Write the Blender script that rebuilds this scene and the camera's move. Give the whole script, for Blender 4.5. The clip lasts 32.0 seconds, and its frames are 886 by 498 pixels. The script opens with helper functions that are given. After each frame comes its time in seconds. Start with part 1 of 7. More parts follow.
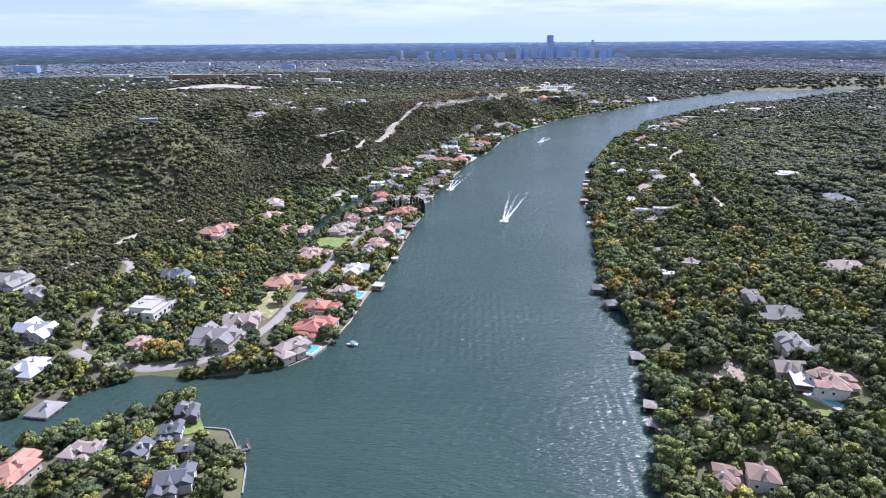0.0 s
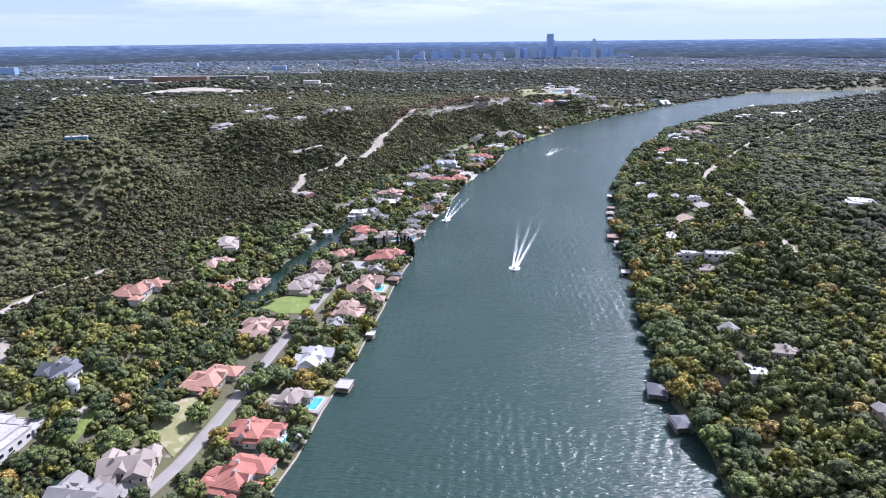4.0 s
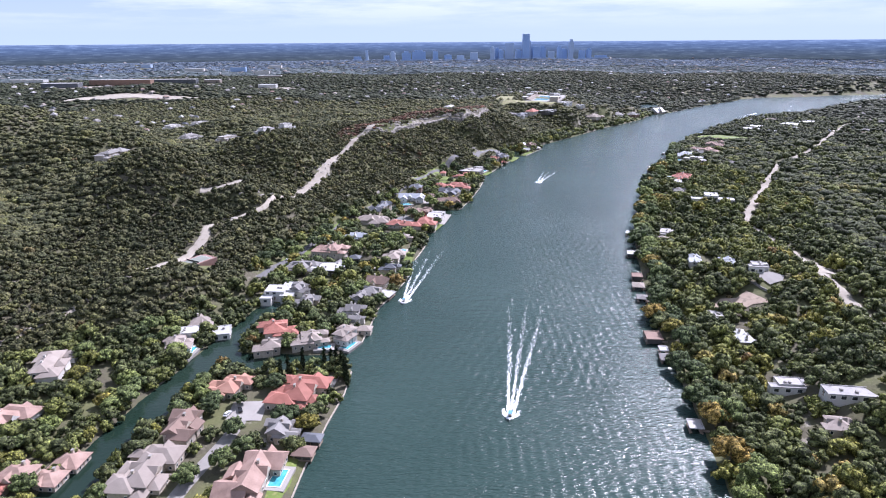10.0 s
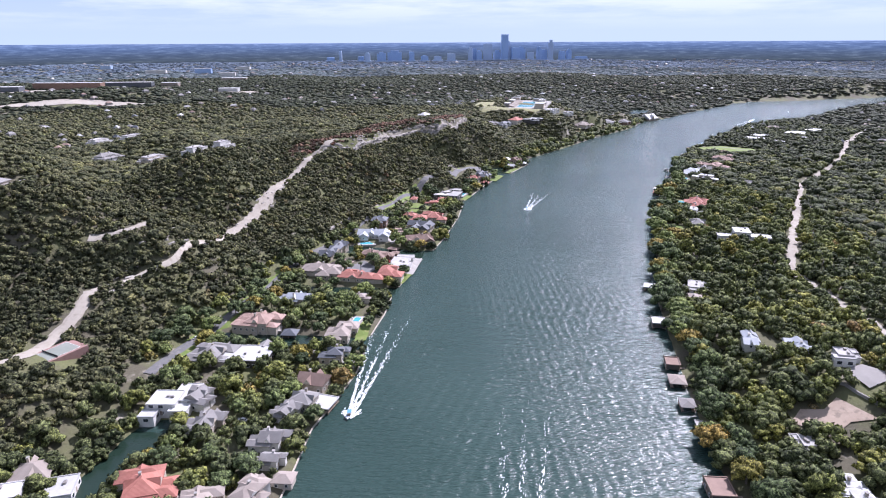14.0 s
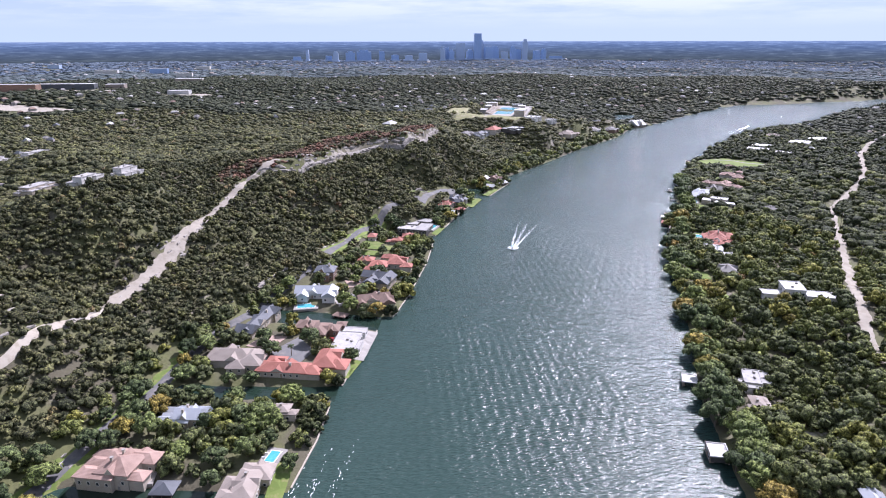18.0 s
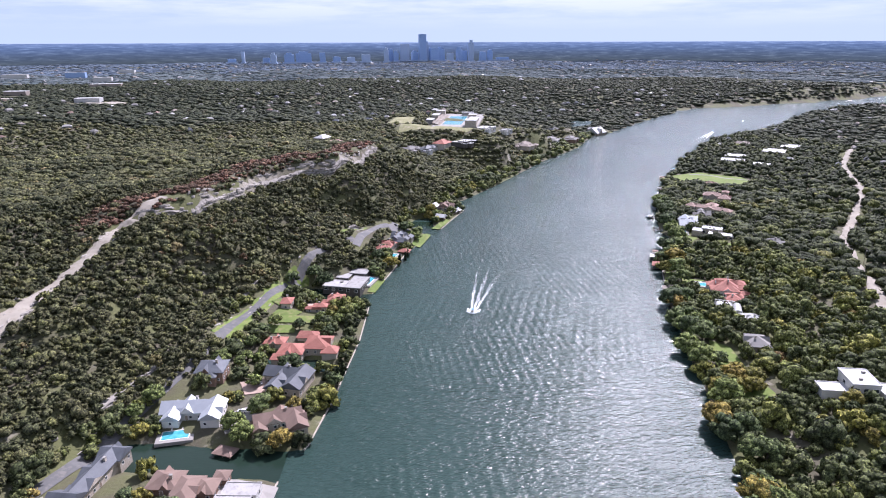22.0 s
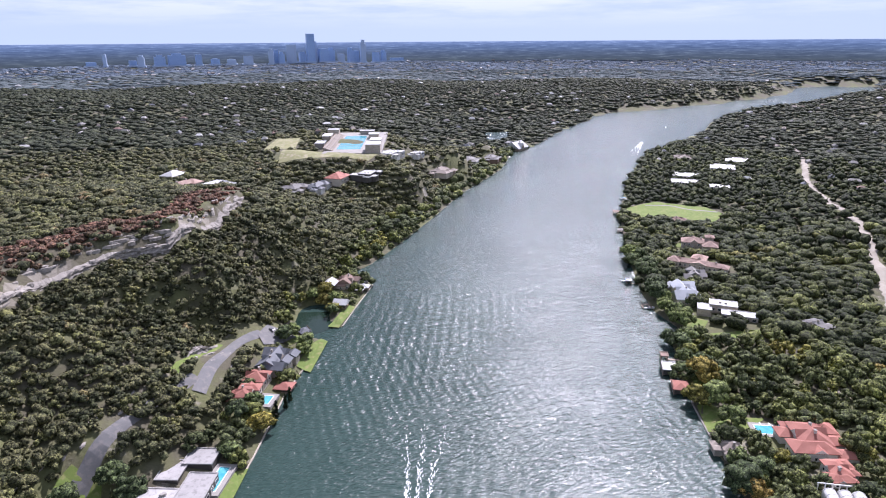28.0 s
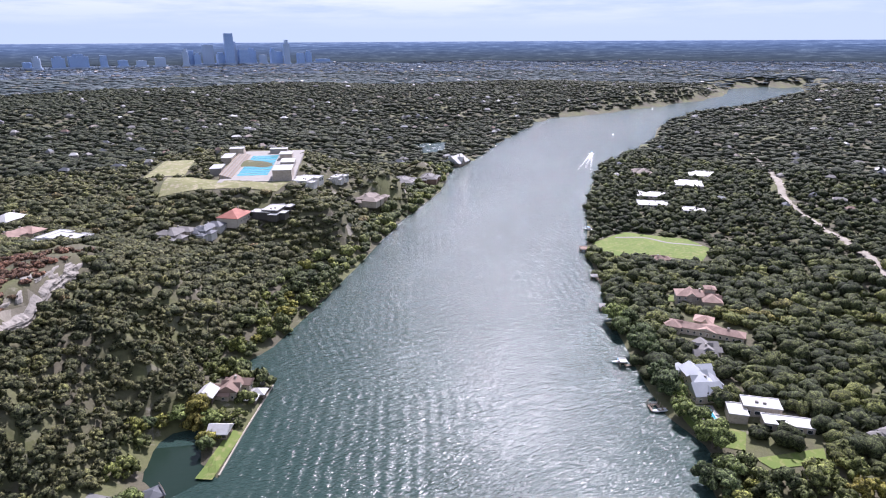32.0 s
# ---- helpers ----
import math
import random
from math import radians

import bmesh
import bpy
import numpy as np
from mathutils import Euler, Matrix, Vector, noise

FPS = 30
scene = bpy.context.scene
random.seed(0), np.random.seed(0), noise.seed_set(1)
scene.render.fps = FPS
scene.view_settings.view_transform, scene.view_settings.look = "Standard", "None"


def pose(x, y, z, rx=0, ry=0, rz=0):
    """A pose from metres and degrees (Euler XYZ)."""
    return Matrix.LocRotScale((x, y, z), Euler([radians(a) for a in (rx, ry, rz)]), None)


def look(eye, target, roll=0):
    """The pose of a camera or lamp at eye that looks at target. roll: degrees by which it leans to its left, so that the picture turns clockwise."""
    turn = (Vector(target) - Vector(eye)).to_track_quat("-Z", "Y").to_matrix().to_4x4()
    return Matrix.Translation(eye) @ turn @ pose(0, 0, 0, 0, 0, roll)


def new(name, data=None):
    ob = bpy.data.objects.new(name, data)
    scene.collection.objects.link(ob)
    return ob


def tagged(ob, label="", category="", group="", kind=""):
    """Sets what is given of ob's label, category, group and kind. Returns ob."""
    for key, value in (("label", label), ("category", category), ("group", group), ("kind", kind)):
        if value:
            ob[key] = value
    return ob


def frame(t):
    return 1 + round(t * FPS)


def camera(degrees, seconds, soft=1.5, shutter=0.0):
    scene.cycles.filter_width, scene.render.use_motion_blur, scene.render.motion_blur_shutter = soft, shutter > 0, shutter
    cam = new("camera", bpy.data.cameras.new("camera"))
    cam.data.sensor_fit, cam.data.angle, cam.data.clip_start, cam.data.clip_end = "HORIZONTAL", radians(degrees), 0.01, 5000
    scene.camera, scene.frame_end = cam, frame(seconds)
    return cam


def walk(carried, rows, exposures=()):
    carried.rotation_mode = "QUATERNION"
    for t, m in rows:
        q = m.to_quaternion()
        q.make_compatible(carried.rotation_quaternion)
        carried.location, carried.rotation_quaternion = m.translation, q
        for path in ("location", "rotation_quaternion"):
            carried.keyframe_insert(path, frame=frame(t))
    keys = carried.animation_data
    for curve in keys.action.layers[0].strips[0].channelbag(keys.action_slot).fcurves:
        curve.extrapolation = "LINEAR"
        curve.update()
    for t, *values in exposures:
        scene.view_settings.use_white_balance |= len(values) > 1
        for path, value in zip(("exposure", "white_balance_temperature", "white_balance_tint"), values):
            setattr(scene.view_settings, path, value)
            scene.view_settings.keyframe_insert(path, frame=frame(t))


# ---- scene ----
cam = camera(70.6, 32.0, soft=1.1)
PATH = [
    (0, (-0.084, -1.604, 162.459), (-0.056, 0.295, 161.831), -0.4),
    (0.5, (0.394, 15.586, 162.448), (0.423, 17.484, 161.818), -0.4),
    (1, (0.851, 32.643, 162.463), (0.88, 34.54, 161.831), -0.4),
    (1.5, (1.393, 49.506, 162.475), (1.422, 51.403, 161.842), -0.3),
    (2, (2.0, 66.229, 162.48), (2.031, 68.126, 161.848), -0.3),
    (2.5, (2.708, 82.827, 162.476), (2.74, 84.724, 161.843), -0.3),
    (3, (3.521, 99.347, 162.469), (3.554, 101.245, 161.837), -0.4),
    (3.5, (4.401, 115.668, 162.469), (4.434, 117.566, 161.838), -0.5),
    (5.5, (8.386, 180.258, 162.384), (8.423, 182.156, 161.756), -0.7),
    (6, (9.578, 196.47, 162.377), (9.616, 198.368, 161.748), -0.7),
    (6.5, (10.737, 212.765, 162.349), (10.777, 214.664, 161.721), -0.8),
    (7, (11.798, 228.971, 162.319), (11.841, 230.869, 161.691), -0.9),
    (7.5, (12.924, 245.051, 162.308), (12.982, 246.949, 161.682), -0.9),
    (8, (14.247, 260.98, 162.319), (14.341, 262.876, 161.689), -0.8),
    (8.5, (15.821, 276.874, 162.305), (15.924, 278.769, 161.674), -0.6),
    (9, (17.602, 293.0, 162.346), (17.708, 294.895, 161.716), -0.6),
    (9.5, (19.536, 309.359, 162.419), (19.644, 311.254, 161.789), -0.5),
    (10, (21.615, 325.723, 162.451), (21.727, 327.618, 161.821), -0.4),
    (10.5, (23.64, 342.0, 162.454), (23.759, 343.894, 161.823), -0.3),
    (11, (25.658, 358.314, 162.472), (25.787, 360.207, 161.843), -0.4),
    (11.5, (27.674, 374.582, 162.494), (27.826, 376.474, 161.864), -0.2),
    (12, (29.79, 390.775, 162.513), (29.96, 392.665, 161.884), -0.2),
    (12.5, (32.005, 406.792, 162.512), (32.178, 408.682, 161.882), -0.2),
    (13, (34.211, 422.732, 162.475), (34.385, 424.622, 161.844), -0.2),
    (13.5, (36.184, 438.688, 162.441), (36.361, 440.578, 161.811), -0.2),
    (14, (37.997, 454.818, 162.425), (38.174, 456.708, 161.796), -0.3),
    (14.5, (39.936, 471.031, 162.443), (40.118, 472.92, 161.811), -0.1),
    (16.5, (49.184, 535.262, 162.622), (49.426, 537.144, 161.99), -0.1),
    (17, (51.864, 551.356, 162.581), (52.119, 553.236, 161.948), -0.1),
    (17.5, (54.664, 567.597, 162.494), (54.92, 569.477, 161.861), -0.1),
    (18, (57.565, 583.842, 162.375), (57.823, 585.722, 161.743), -0.1),
    (18.5, (60.471, 599.937, 162.252), (60.731, 601.816, 161.62), -0.1),
    (19, (63.403, 615.971, 162.149), (63.677, 617.849, 161.517), -0.1),
    (19.5, (66.383, 631.836, 162.043), (66.683, 633.71, 161.412), -0.1),
    (20, (69.484, 647.478, 162.036), (69.819, 649.346, 161.405), -0.1),
    (20.5, (72.791, 662.953, 162.09), (73.158, 664.815, 161.46), -0.2),
    (21, (76.383, 678.507, 162.159), (76.763, 680.367, 161.529), -0.2),
    (21.5, (80.027, 694.038, 162.244), (80.424, 695.894, 161.614), -0.3),
    (22, (83.512, 709.607, 162.368), (83.925, 711.46, 161.738), -0.2),
    (22.5, (86.677, 725.323, 162.543), (87.092, 727.176, 161.913), -0.3),
    (23, (89.632, 741.064, 162.703), (90.054, 742.915, 162.074), -0.2),
    (23.5, (92.628, 756.758, 162.835), (93.065, 758.606, 162.206), -0.2),
    (24, (95.819, 772.466, 162.94), (96.266, 774.311, 162.309), -0.2),
    (24.5, (99.227, 788.399, 163.096), (99.68, 790.242, 162.466), -0.2),
    (26.5, (113.557, 852.572, 164.98), (114.138, 854.379, 164.35), -0.5),
    (27, (117.841, 868.307, 165.099), (118.467, 870.098, 164.467), -0.5),
    (27.5, (122.717, 883.692, 165.089), (123.384, 885.468, 164.455), -0.4),
    (28, (128.034, 898.808, 164.978), (128.744, 900.567, 164.345), -0.4),
    (28.5, (133.705, 913.808, 164.843), (134.449, 915.553, 164.21), -0.3),
    (29, (139.786, 928.817, 164.732), (140.566, 930.547, 164.098), -0.3),
    (29.5, (146.292, 943.781, 164.639), (147.111, 945.492, 164.006), -0.3),
    (30, (153.157, 958.653, 164.571), (154.015, 960.345, 163.937), -0.3),
    (30.5, (160.236, 973.47, 164.51), (161.126, 975.144, 163.875), -0.3),
    (31, (167.502, 988.245, 164.469), (168.396, 989.918, 163.834), -0.3),
    (31.5, (174.701, 1002.823, 164.421), (175.595, 1004.496, 163.787), -0.3),
    (32, (181.801, 1017.189, 164.384), (182.696, 1018.862, 163.751), -0.3),
]
walk(cam, [(t, look(eye, target, roll)) for t, eye, target, roll in PATH], [(0, 0.78, 5480, 26), (16, 0.7, 5640, 28), (32, 0.64, 5760, 28)])

# ---- light ----
SUN_AZ, SUN_EL = 43.0, 47.0  # degrees to the right of +y, and above the horizon
world = bpy.data.worlds.new("sky")
scene.world = world
world.use_nodes = True
wn, wl = world.node_tree.nodes, world.node_tree.links
wn.clear()
sky = wn.new("ShaderNodeTexSky")
sky.sky_type, sky.sun_disc = "NISHITA", False
sky.sun_elevation, sky.sun_rotation = radians(SUN_EL), radians(SUN_AZ)
sky.altitude, sky.air_density, sky.dust_density, sky.ozone_density = 200, 1.0, 0.4, 2.0
coord = wn.new("ShaderNodeTexCoord")
mapping = wn.new("ShaderNodeMapping")
mapping.inputs["Scale"].default_value = (1.6, 1.6, 15.0)
cloud = wn.new("ShaderNodeTexNoise")
cloud.inputs["Scale"].default_value, cloud.inputs["Detail"].default_value, cloud.inputs["Roughness"].default_value = 2.2, 7.0, 0.62
ramp = wn.new("ShaderNodeMapRange")
ramp.inputs["From Min"].default_value, ramp.inputs["From Max"].default_value = 0.42, 0.6
ramp.inputs["To Max"].default_value = 0.95
split = wn.new("ShaderNodeSeparateXYZ")
haze = wn.new("ShaderNodeMapRange")  # pale haze near the horizon, clear sky overhead
haze.inputs["From Min"].default_value, haze.inputs["From Max"].default_value = 0.0, 0.28
haze.inputs["To Min"].default_value, haze.inputs["To Max"].default_value = 0.9, 0.1
pale = wn.new("ShaderNodeMixRGB")
pale.inputs["Color2"].default_value = (10.3, 12.8, 15.0, 1)
high = wn.new("ShaderNodeMapRange")
high.inputs["From Min"].default_value, high.inputs["From Max"].default_value = 0.015, 0.06
thin = wn.new("ShaderNodeMath")
thin.operation = "MULTIPLY"
veil = wn.new("ShaderNodeMixRGB")
veil.inputs["Color2"].default_value = (14.6, 15.8, 16.6, 1)
back = wn.new("ShaderNodeBackground")
back.inputs["Strength"].default_value = 0.04
out = wn.new("ShaderNodeOutputWorld")
wl.new(coord.outputs["Generated"], mapping.inputs["Vector"])
wl.new(mapping.outputs["Vector"], cloud.inputs["Vector"])
wl.new(cloud.outputs["Fac"], ramp.inputs["Value"])
wl.new(coord.outputs["Generated"], split.inputs["Vector"])
wl.new(split.outputs["Z"], haze.inputs["Value"])
wl.new(split.outputs["Z"], high.inputs["Value"])
wl.new(haze.outputs["Result"], pale.inputs["Fac"])
wl.new(sky.outputs["Color"], pale.inputs["Color1"])
wl.new(pale.outputs["Color"], veil.inputs["Color1"])
wl.new(ramp.outputs["Result"], thin.inputs[0])
wl.new(high.outputs["Result"], thin.inputs[1])
wl.new(thin.outputs["Value"], veil.inputs["Fac"])
wl.new(veil.outputs["Color"], back.inputs["Color"])
wl.new(back.outputs["Background"], out.inputs["Surface"])

sun_data = bpy.data.lights.new("sun", "SUN")
sun_data.energy, sun_data.angle, sun_data.color = 5.0, radians(0.53), (1.0, 0.955, 0.89)
sun = new("sun", sun_data)
sun_from = Vector((math.sin(radians(SUN_AZ)) * math.cos(radians(SUN_EL)), math.cos(radians(SUN_AZ)) * math.cos(radians(SUN_EL)), math.sin(radians(SUN_EL))))
sun.matrix_world = look(sun_from * 900, (0, 0, 0))

# ---- materials ----
def material(name, rough=0.8, metal=0.0, spec=0.5):
    m = bpy.data.materials.new(name)
    m.use_nodes = True
    n, l = m.node_tree.nodes, m.node_tree.links
    b = n["Principled BSDF"]
    b.inputs["Roughness"].default_value, b.inputs["Metallic"].default_value = rough, metal
    b.inputs["Specular IOR Level"].default_value = spec
    return m, n, l, b


def noise_node(n, l, scale, detail=4.0, rough=0.6, vector=None):
    x = n.new("ShaderNodeTexNoise")
    x.inputs["Scale"].default_value, x.inputs["Detail"].default_value, x.inputs["Roughness"].default_value = scale, detail, rough
    if vector is not None:
        l.new(vector, x.inputs["Vector"])
    return x.outputs["Fac"]


def ramp_node(n, l, fac, stops):
    r = n.new("ShaderNodeValToRGB")
    e = r.color_ramp.elements
    while len(e) < len(stops):
        e.new(0.5)
    for k, (p, c) in zip(e, stops):
        k.position, k.color = p, (*c, 1)
    l.new(fac, r.inputs["Fac"])
    return r.outputs["Color"]


def mix_node(n, l, fac, a, b, kind="MIX"):
    x = n.new("ShaderNodeMixRGB")
    x.blend_type = kind
    for key, v in (("Fac", fac), ("Color1", a), ("Color2", b)):
        if isinstance(v, (int, float)):
            x.inputs[key].default_value = v
        elif isinstance(v, tuple):
            x.inputs[key].default_value = (*v, 1)
        else:
            l.new(v, x.inputs[key])
    return x.outputs["Color"]


def bump_node(n, l, b, height, strength=0.4, dist=0.1, normal=None):
    x = n.new("ShaderNodeBump")
    x.inputs["Strength"].default_value, x.inputs["Distance"].default_value = strength, dist
    l.new(height, x.inputs["Height"])
    if normal is not None:
        l.new(normal, x.inputs["Normal"])
    if b is not None:
        l.new(x.outputs["Normal"], b.inputs["Normal"])
    return x.outputs["Normal"]


def world_xyz(n):
    return n.new("ShaderNodeNewGeometry").outputs["Position"]


def rough_surface(name, low, high, grain=1.5, broad=0.12, rough=0.85, bump=0.3, stain=None, metal=0.0):
    """Two scales of variation, in world metres, between two colours, with an optional third for stains."""
    m, n, l, b = material(name, rough, metal)
    p = world_xyz(n)
    fine, wide = noise_node(n, l, grain, 5, 0.65, p), noise_node(n, l, broad, 3, 0.55, p)
    c = mix_node(n, l, fine, low, high)
    c = mix_node(n, l, 0.5, c, ramp_node(n, l, wide, [(0.3, low), (0.7, high)]))
    if stain:
        f = ramp_node(n, l, noise_node(n, l, broad * 3.3, 4, 0.6, p), [(0.52, (0, 0, 0)), (0.66, (0.8, 0.8, 0.8))])
        c = mix_node(n, l, f, c, stain)
    info = n.new("ShaderNodeObjectInfo")
    hsv = n.new("ShaderNodeHueSaturation")
    span = n.new("ShaderNodeMapRange")
    span.inputs["To Min"].default_value, span.inputs["To Max"].default_value = 0.86, 1.12
    l.new(info.outputs["Random"], span.inputs["Value"])
    l.new(span.outputs["Result"], hsv.inputs["Value"])
    l.new(c, hsv.inputs["Color"])
    l.new(hsv.outputs["Color"], b.inputs["Base Color"])
    if bump:
        bump_node(n, l, b, fine, bump, 0.06)
    return m


def tile_roof(name, low, high, pitch=0.33, rough=0.8):
    """Barrel tiles: rows across the slope in relief, colour mottled tile by tile."""
    m, n, l, b = material(name, rough)
    co = n.new("ShaderNodeTexCoord").outputs["Object"]
    p = world_xyz(n)
    spot, wide = noise_node(n, l, 2.4, 3, 0.7, p), noise_node(n, l, 0.25, 3, 0.5, p)
    c = mix_node(n, l, spot, low, high)
    c = mix_node(n, l, 0.45, c, ramp_node(n, l, wide, [(0.35, low), (0.65, high)]))
    info = n.new("ShaderNodeObjectInfo")
    hsv = n.new("ShaderNodeHueSaturation")
    span = n.new("ShaderNodeMapRange")
    span.inputs["To Min"].default_value, span.inputs["To Max"].default_value = 0.8, 1.15
    l.new(info.outputs["Random"], span.inputs["Value"])
    l.new(span.outputs["Result"], hsv.inputs["Value"])
    l.new(c, hsv.inputs["Color"])
    l.new(hsv.outputs["Color"], b.inputs["Base Color"])
    w = n.new("ShaderNodeTexWave")
    w.inputs["Scale"].default_value = 1.0 / pitch / 6.28 * 3.14
    w.bands_direction = "Z"
    l.new(co, w.inputs["Vector"])
    bump_node(n, l, b, w.outputs["Fac"], 0.5, 0.08)
    return m


MAT = {}
MAT["slate"] = rough_surface("slate_roof", (0.06, 0.065, 0.075), (0.13, 0.14, 0.155), 2.5, 0.2, 0.7, 0.4)
MAT["grey_roof"] = rough_surface("grey_shingle_roof", (0.17, 0.16, 0.15), (0.29, 0.275, 0.26), 2.5, 0.2, 0.9, 0.4)
MAT["tan_roof"] = rough_surface("weathered_tan_roof", (0.221, 0.183, 0.153), (0.357, 0.306, 0.264), 2.5, 0.2, 0.9, 0.4)
MAT["brown_roof"] = rough_surface("brown_shingle_roof", (0.17, 0.115, 0.09), (0.29, 0.2, 0.16), 2.5, 0.2, 0.9, 0.4)
MAT["white_roof"] = rough_surface("white_membrane_roof", (0.405, 0.405, 0.396), (0.576, 0.567, 0.549), 1.2, 0.15, 0.6, 0.1, (0.45, 0.432, 0.405))
MAT["metal_roof"] = rough_surface("pale_metal_roof", (0.342, 0.36, 0.387), (0.486, 0.504, 0.522), 1.2, 0.2, 0.42, 0.1, None, 0.25)
MAT["flat_roof"] = rough_surface("grey_gravel_roof", (0.3, 0.29, 0.28), (0.45, 0.43, 0.41), 2.5, 0.15, 0.9, 0.3, (0.24, 0.23, 0.22))
MAT["tile_orange"] = tile_roof("orange_clay_tile", (0.304, 0.148, 0.1), (0.432, 0.24, 0.172))
MAT["tile_pink"] = tile_roof("pale_pink_clay_tile", (0.22, 0.14, 0.105), (0.44, 0.3, 0.245))
MAT["tile_red"] = tile_roof("red_clay_tile", (0.264, 0.096, 0.068), (0.416, 0.168, 0.124))
MAT["stucco"] = rough_surface("cream_stucco", (0.408, 0.357, 0.289), (0.544, 0.484, 0.408), 1.5, 0.2, 0.9, 0.15, (0.408, 0.357, 0.289))
MAT["white_wall"] = rough_surface("white_stucco", (0.51, 0.493, 0.458), (0.651, 0.634, 0.598), 1.5, 0.2, 0.85, 0.12, (0.528, 0.502, 0.458))
MAT["stone_wall"] = rough_surface("limestone_wall", (0.36, 0.31, 0.25), (0.55, 0.48, 0.4), 1.8, 0.3, 0.95, 0.5, (0.3, 0.26, 0.2))
MAT["brick_wall"] = rough_surface("brown_brick_wall", (0.16, 0.1, 0.075), (0.28, 0.18, 0.13), 2.5, 0.3, 0.9, 0.4)
MAT["dark_wall"] = rough_surface("dark_timber_wall", (0.045, 0.04, 0.037), (0.1, 0.09, 0.08), 1.8, 0.3, 0.7, 0.3)
MAT["trim"] = rough_surface("white_trim", (0.66, 0.65, 0.62), (0.8, 0.79, 0.76), 2.0, 0.3, 0.6, 0.05)
MAT["timber"] = rough_surface("weathered_timber", (0.2, 0.15, 0.11), (0.36, 0.29, 0.22), 3.0, 0.4, 0.85, 0.3)
MAT["concrete"] = rough_surface("pale_concrete", (0.241, 0.224, 0.202), (0.344, 0.323, 0.297), 1.4, 0.12, 0.9, 0.2, (0.292, 0.275, 0.249))
MAT["paving"] = rough_surface("pink_brick_paving", (0.36, 0.25, 0.2), (0.52, 0.39, 0.32), 2.0, 0.2, 0.9, 0.2)
MAT["asphalt"] = rough_surface("worn_grey_asphalt", (0.104, 0.104, 0.104), (0.176, 0.172, 0.168), 1.2, 0.1, 0.95, 0.2, (0.208, 0.192, 0.176))
MAT["caliche"] = rough_surface("pale_limestone_road", (0.27, 0.239, 0.194), (0.414, 0.373, 0.31), 0.9, 0.08, 0.95, 0.4, (0.27, 0.234, 0.18))
MAT["rock"] = rough_surface("grey_limestone_rock", (0.22, 0.2, 0.175), (0.46, 0.42, 0.37), 0.7, 0.12, 0.95, 0.9, (0.11, 0.1, 0.085))
MAT["earth"] = rough_surface("bare_tan_earth", (0.27, 0.205, 0.15), (0.42, 0.335, 0.26), 0.8, 0.1, 0.95, 0.5, (0.2, 0.16, 0.12))
MAT["court_red"] = rough_surface("worn_red_court", (0.22, 0.12, 0.1), (0.32, 0.2, 0.17), 1.2, 0.15, 0.85, 0.1, (0.3, 0.2, 0.17))
MAT["lawn"] = rough_surface("mown_grass", (0.092, 0.145, 0.026), (0.17, 0.215, 0.048), 1.2, 0.1, 0.95, 0.5, (0.24, 0.22, 0.09))
MAT["dry_lawn"] = rough_surface("dry_patchy_grass", (0.16, 0.17, 0.06), (0.3, 0.28, 0.14), 0.9, 0.07, 0.95, 0.4, (0.4, 0.35, 0.25))
MAT["bark"] = rough_surface("grey_brown_bark", (0.09, 0.07, 0.055), (0.18, 0.15, 0.12), 3, 0.5, 0.95, 0.5)
MAT["hull"] = rough_surface("white_fibreglass", (0.72, 0.73, 0.74), (0.84, 0.84, 0.84), 1, 0.3, 0.25, 0.0)
MAT["black"] = rough_surface("black_rubber", (0.02, 0.02, 0.022), (0.045, 0.045, 0.05), 2, 0.4, 0.6, 0.1)
MAT["blue_tarp"] = rough_surface("blue_cladding", (0.05, 0.2, 0.34), (0.09, 0.3, 0.46), 1, 0.2, 0.6, 0.1)
MAT["foam"] = rough_surface("white_foam", (0.75, 0.78, 0.78), (0.9, 0.92, 0.92), 1.6, 0.3, 0.8, 0.6)
m, n, l, b = material("window_glass", 0.06)
b.inputs["Base Color"].default_value = (0.018, 0.024, 0.03, 1)
l.new(ramp_node(n, l, noise_node(n, l, 0.6, 2, 0.5, world_xyz(n)), [(0.35, (0.012, 0.016, 0.02)), (0.7, (0.05, 0.06, 0.07))]), b.inputs["Base Color"])
MAT["glass"] = m
m, n, l, b = material("pool_water", 0.05)
l.new(ramp_node(n, l, noise_node(n, l, 0.5, 2, 0.5, world_xyz(n)), [(0.3, (0.05, 0.31, 0.38)), (0.75, (0.13, 0.46, 0.51))]), b.inputs["Base Color"])
bump_node(n, l, b, noise_node(n, l, 1.6, 2, 0.5, world_xyz(n)), 0.15, 0.05)
MAT["pool"] = m


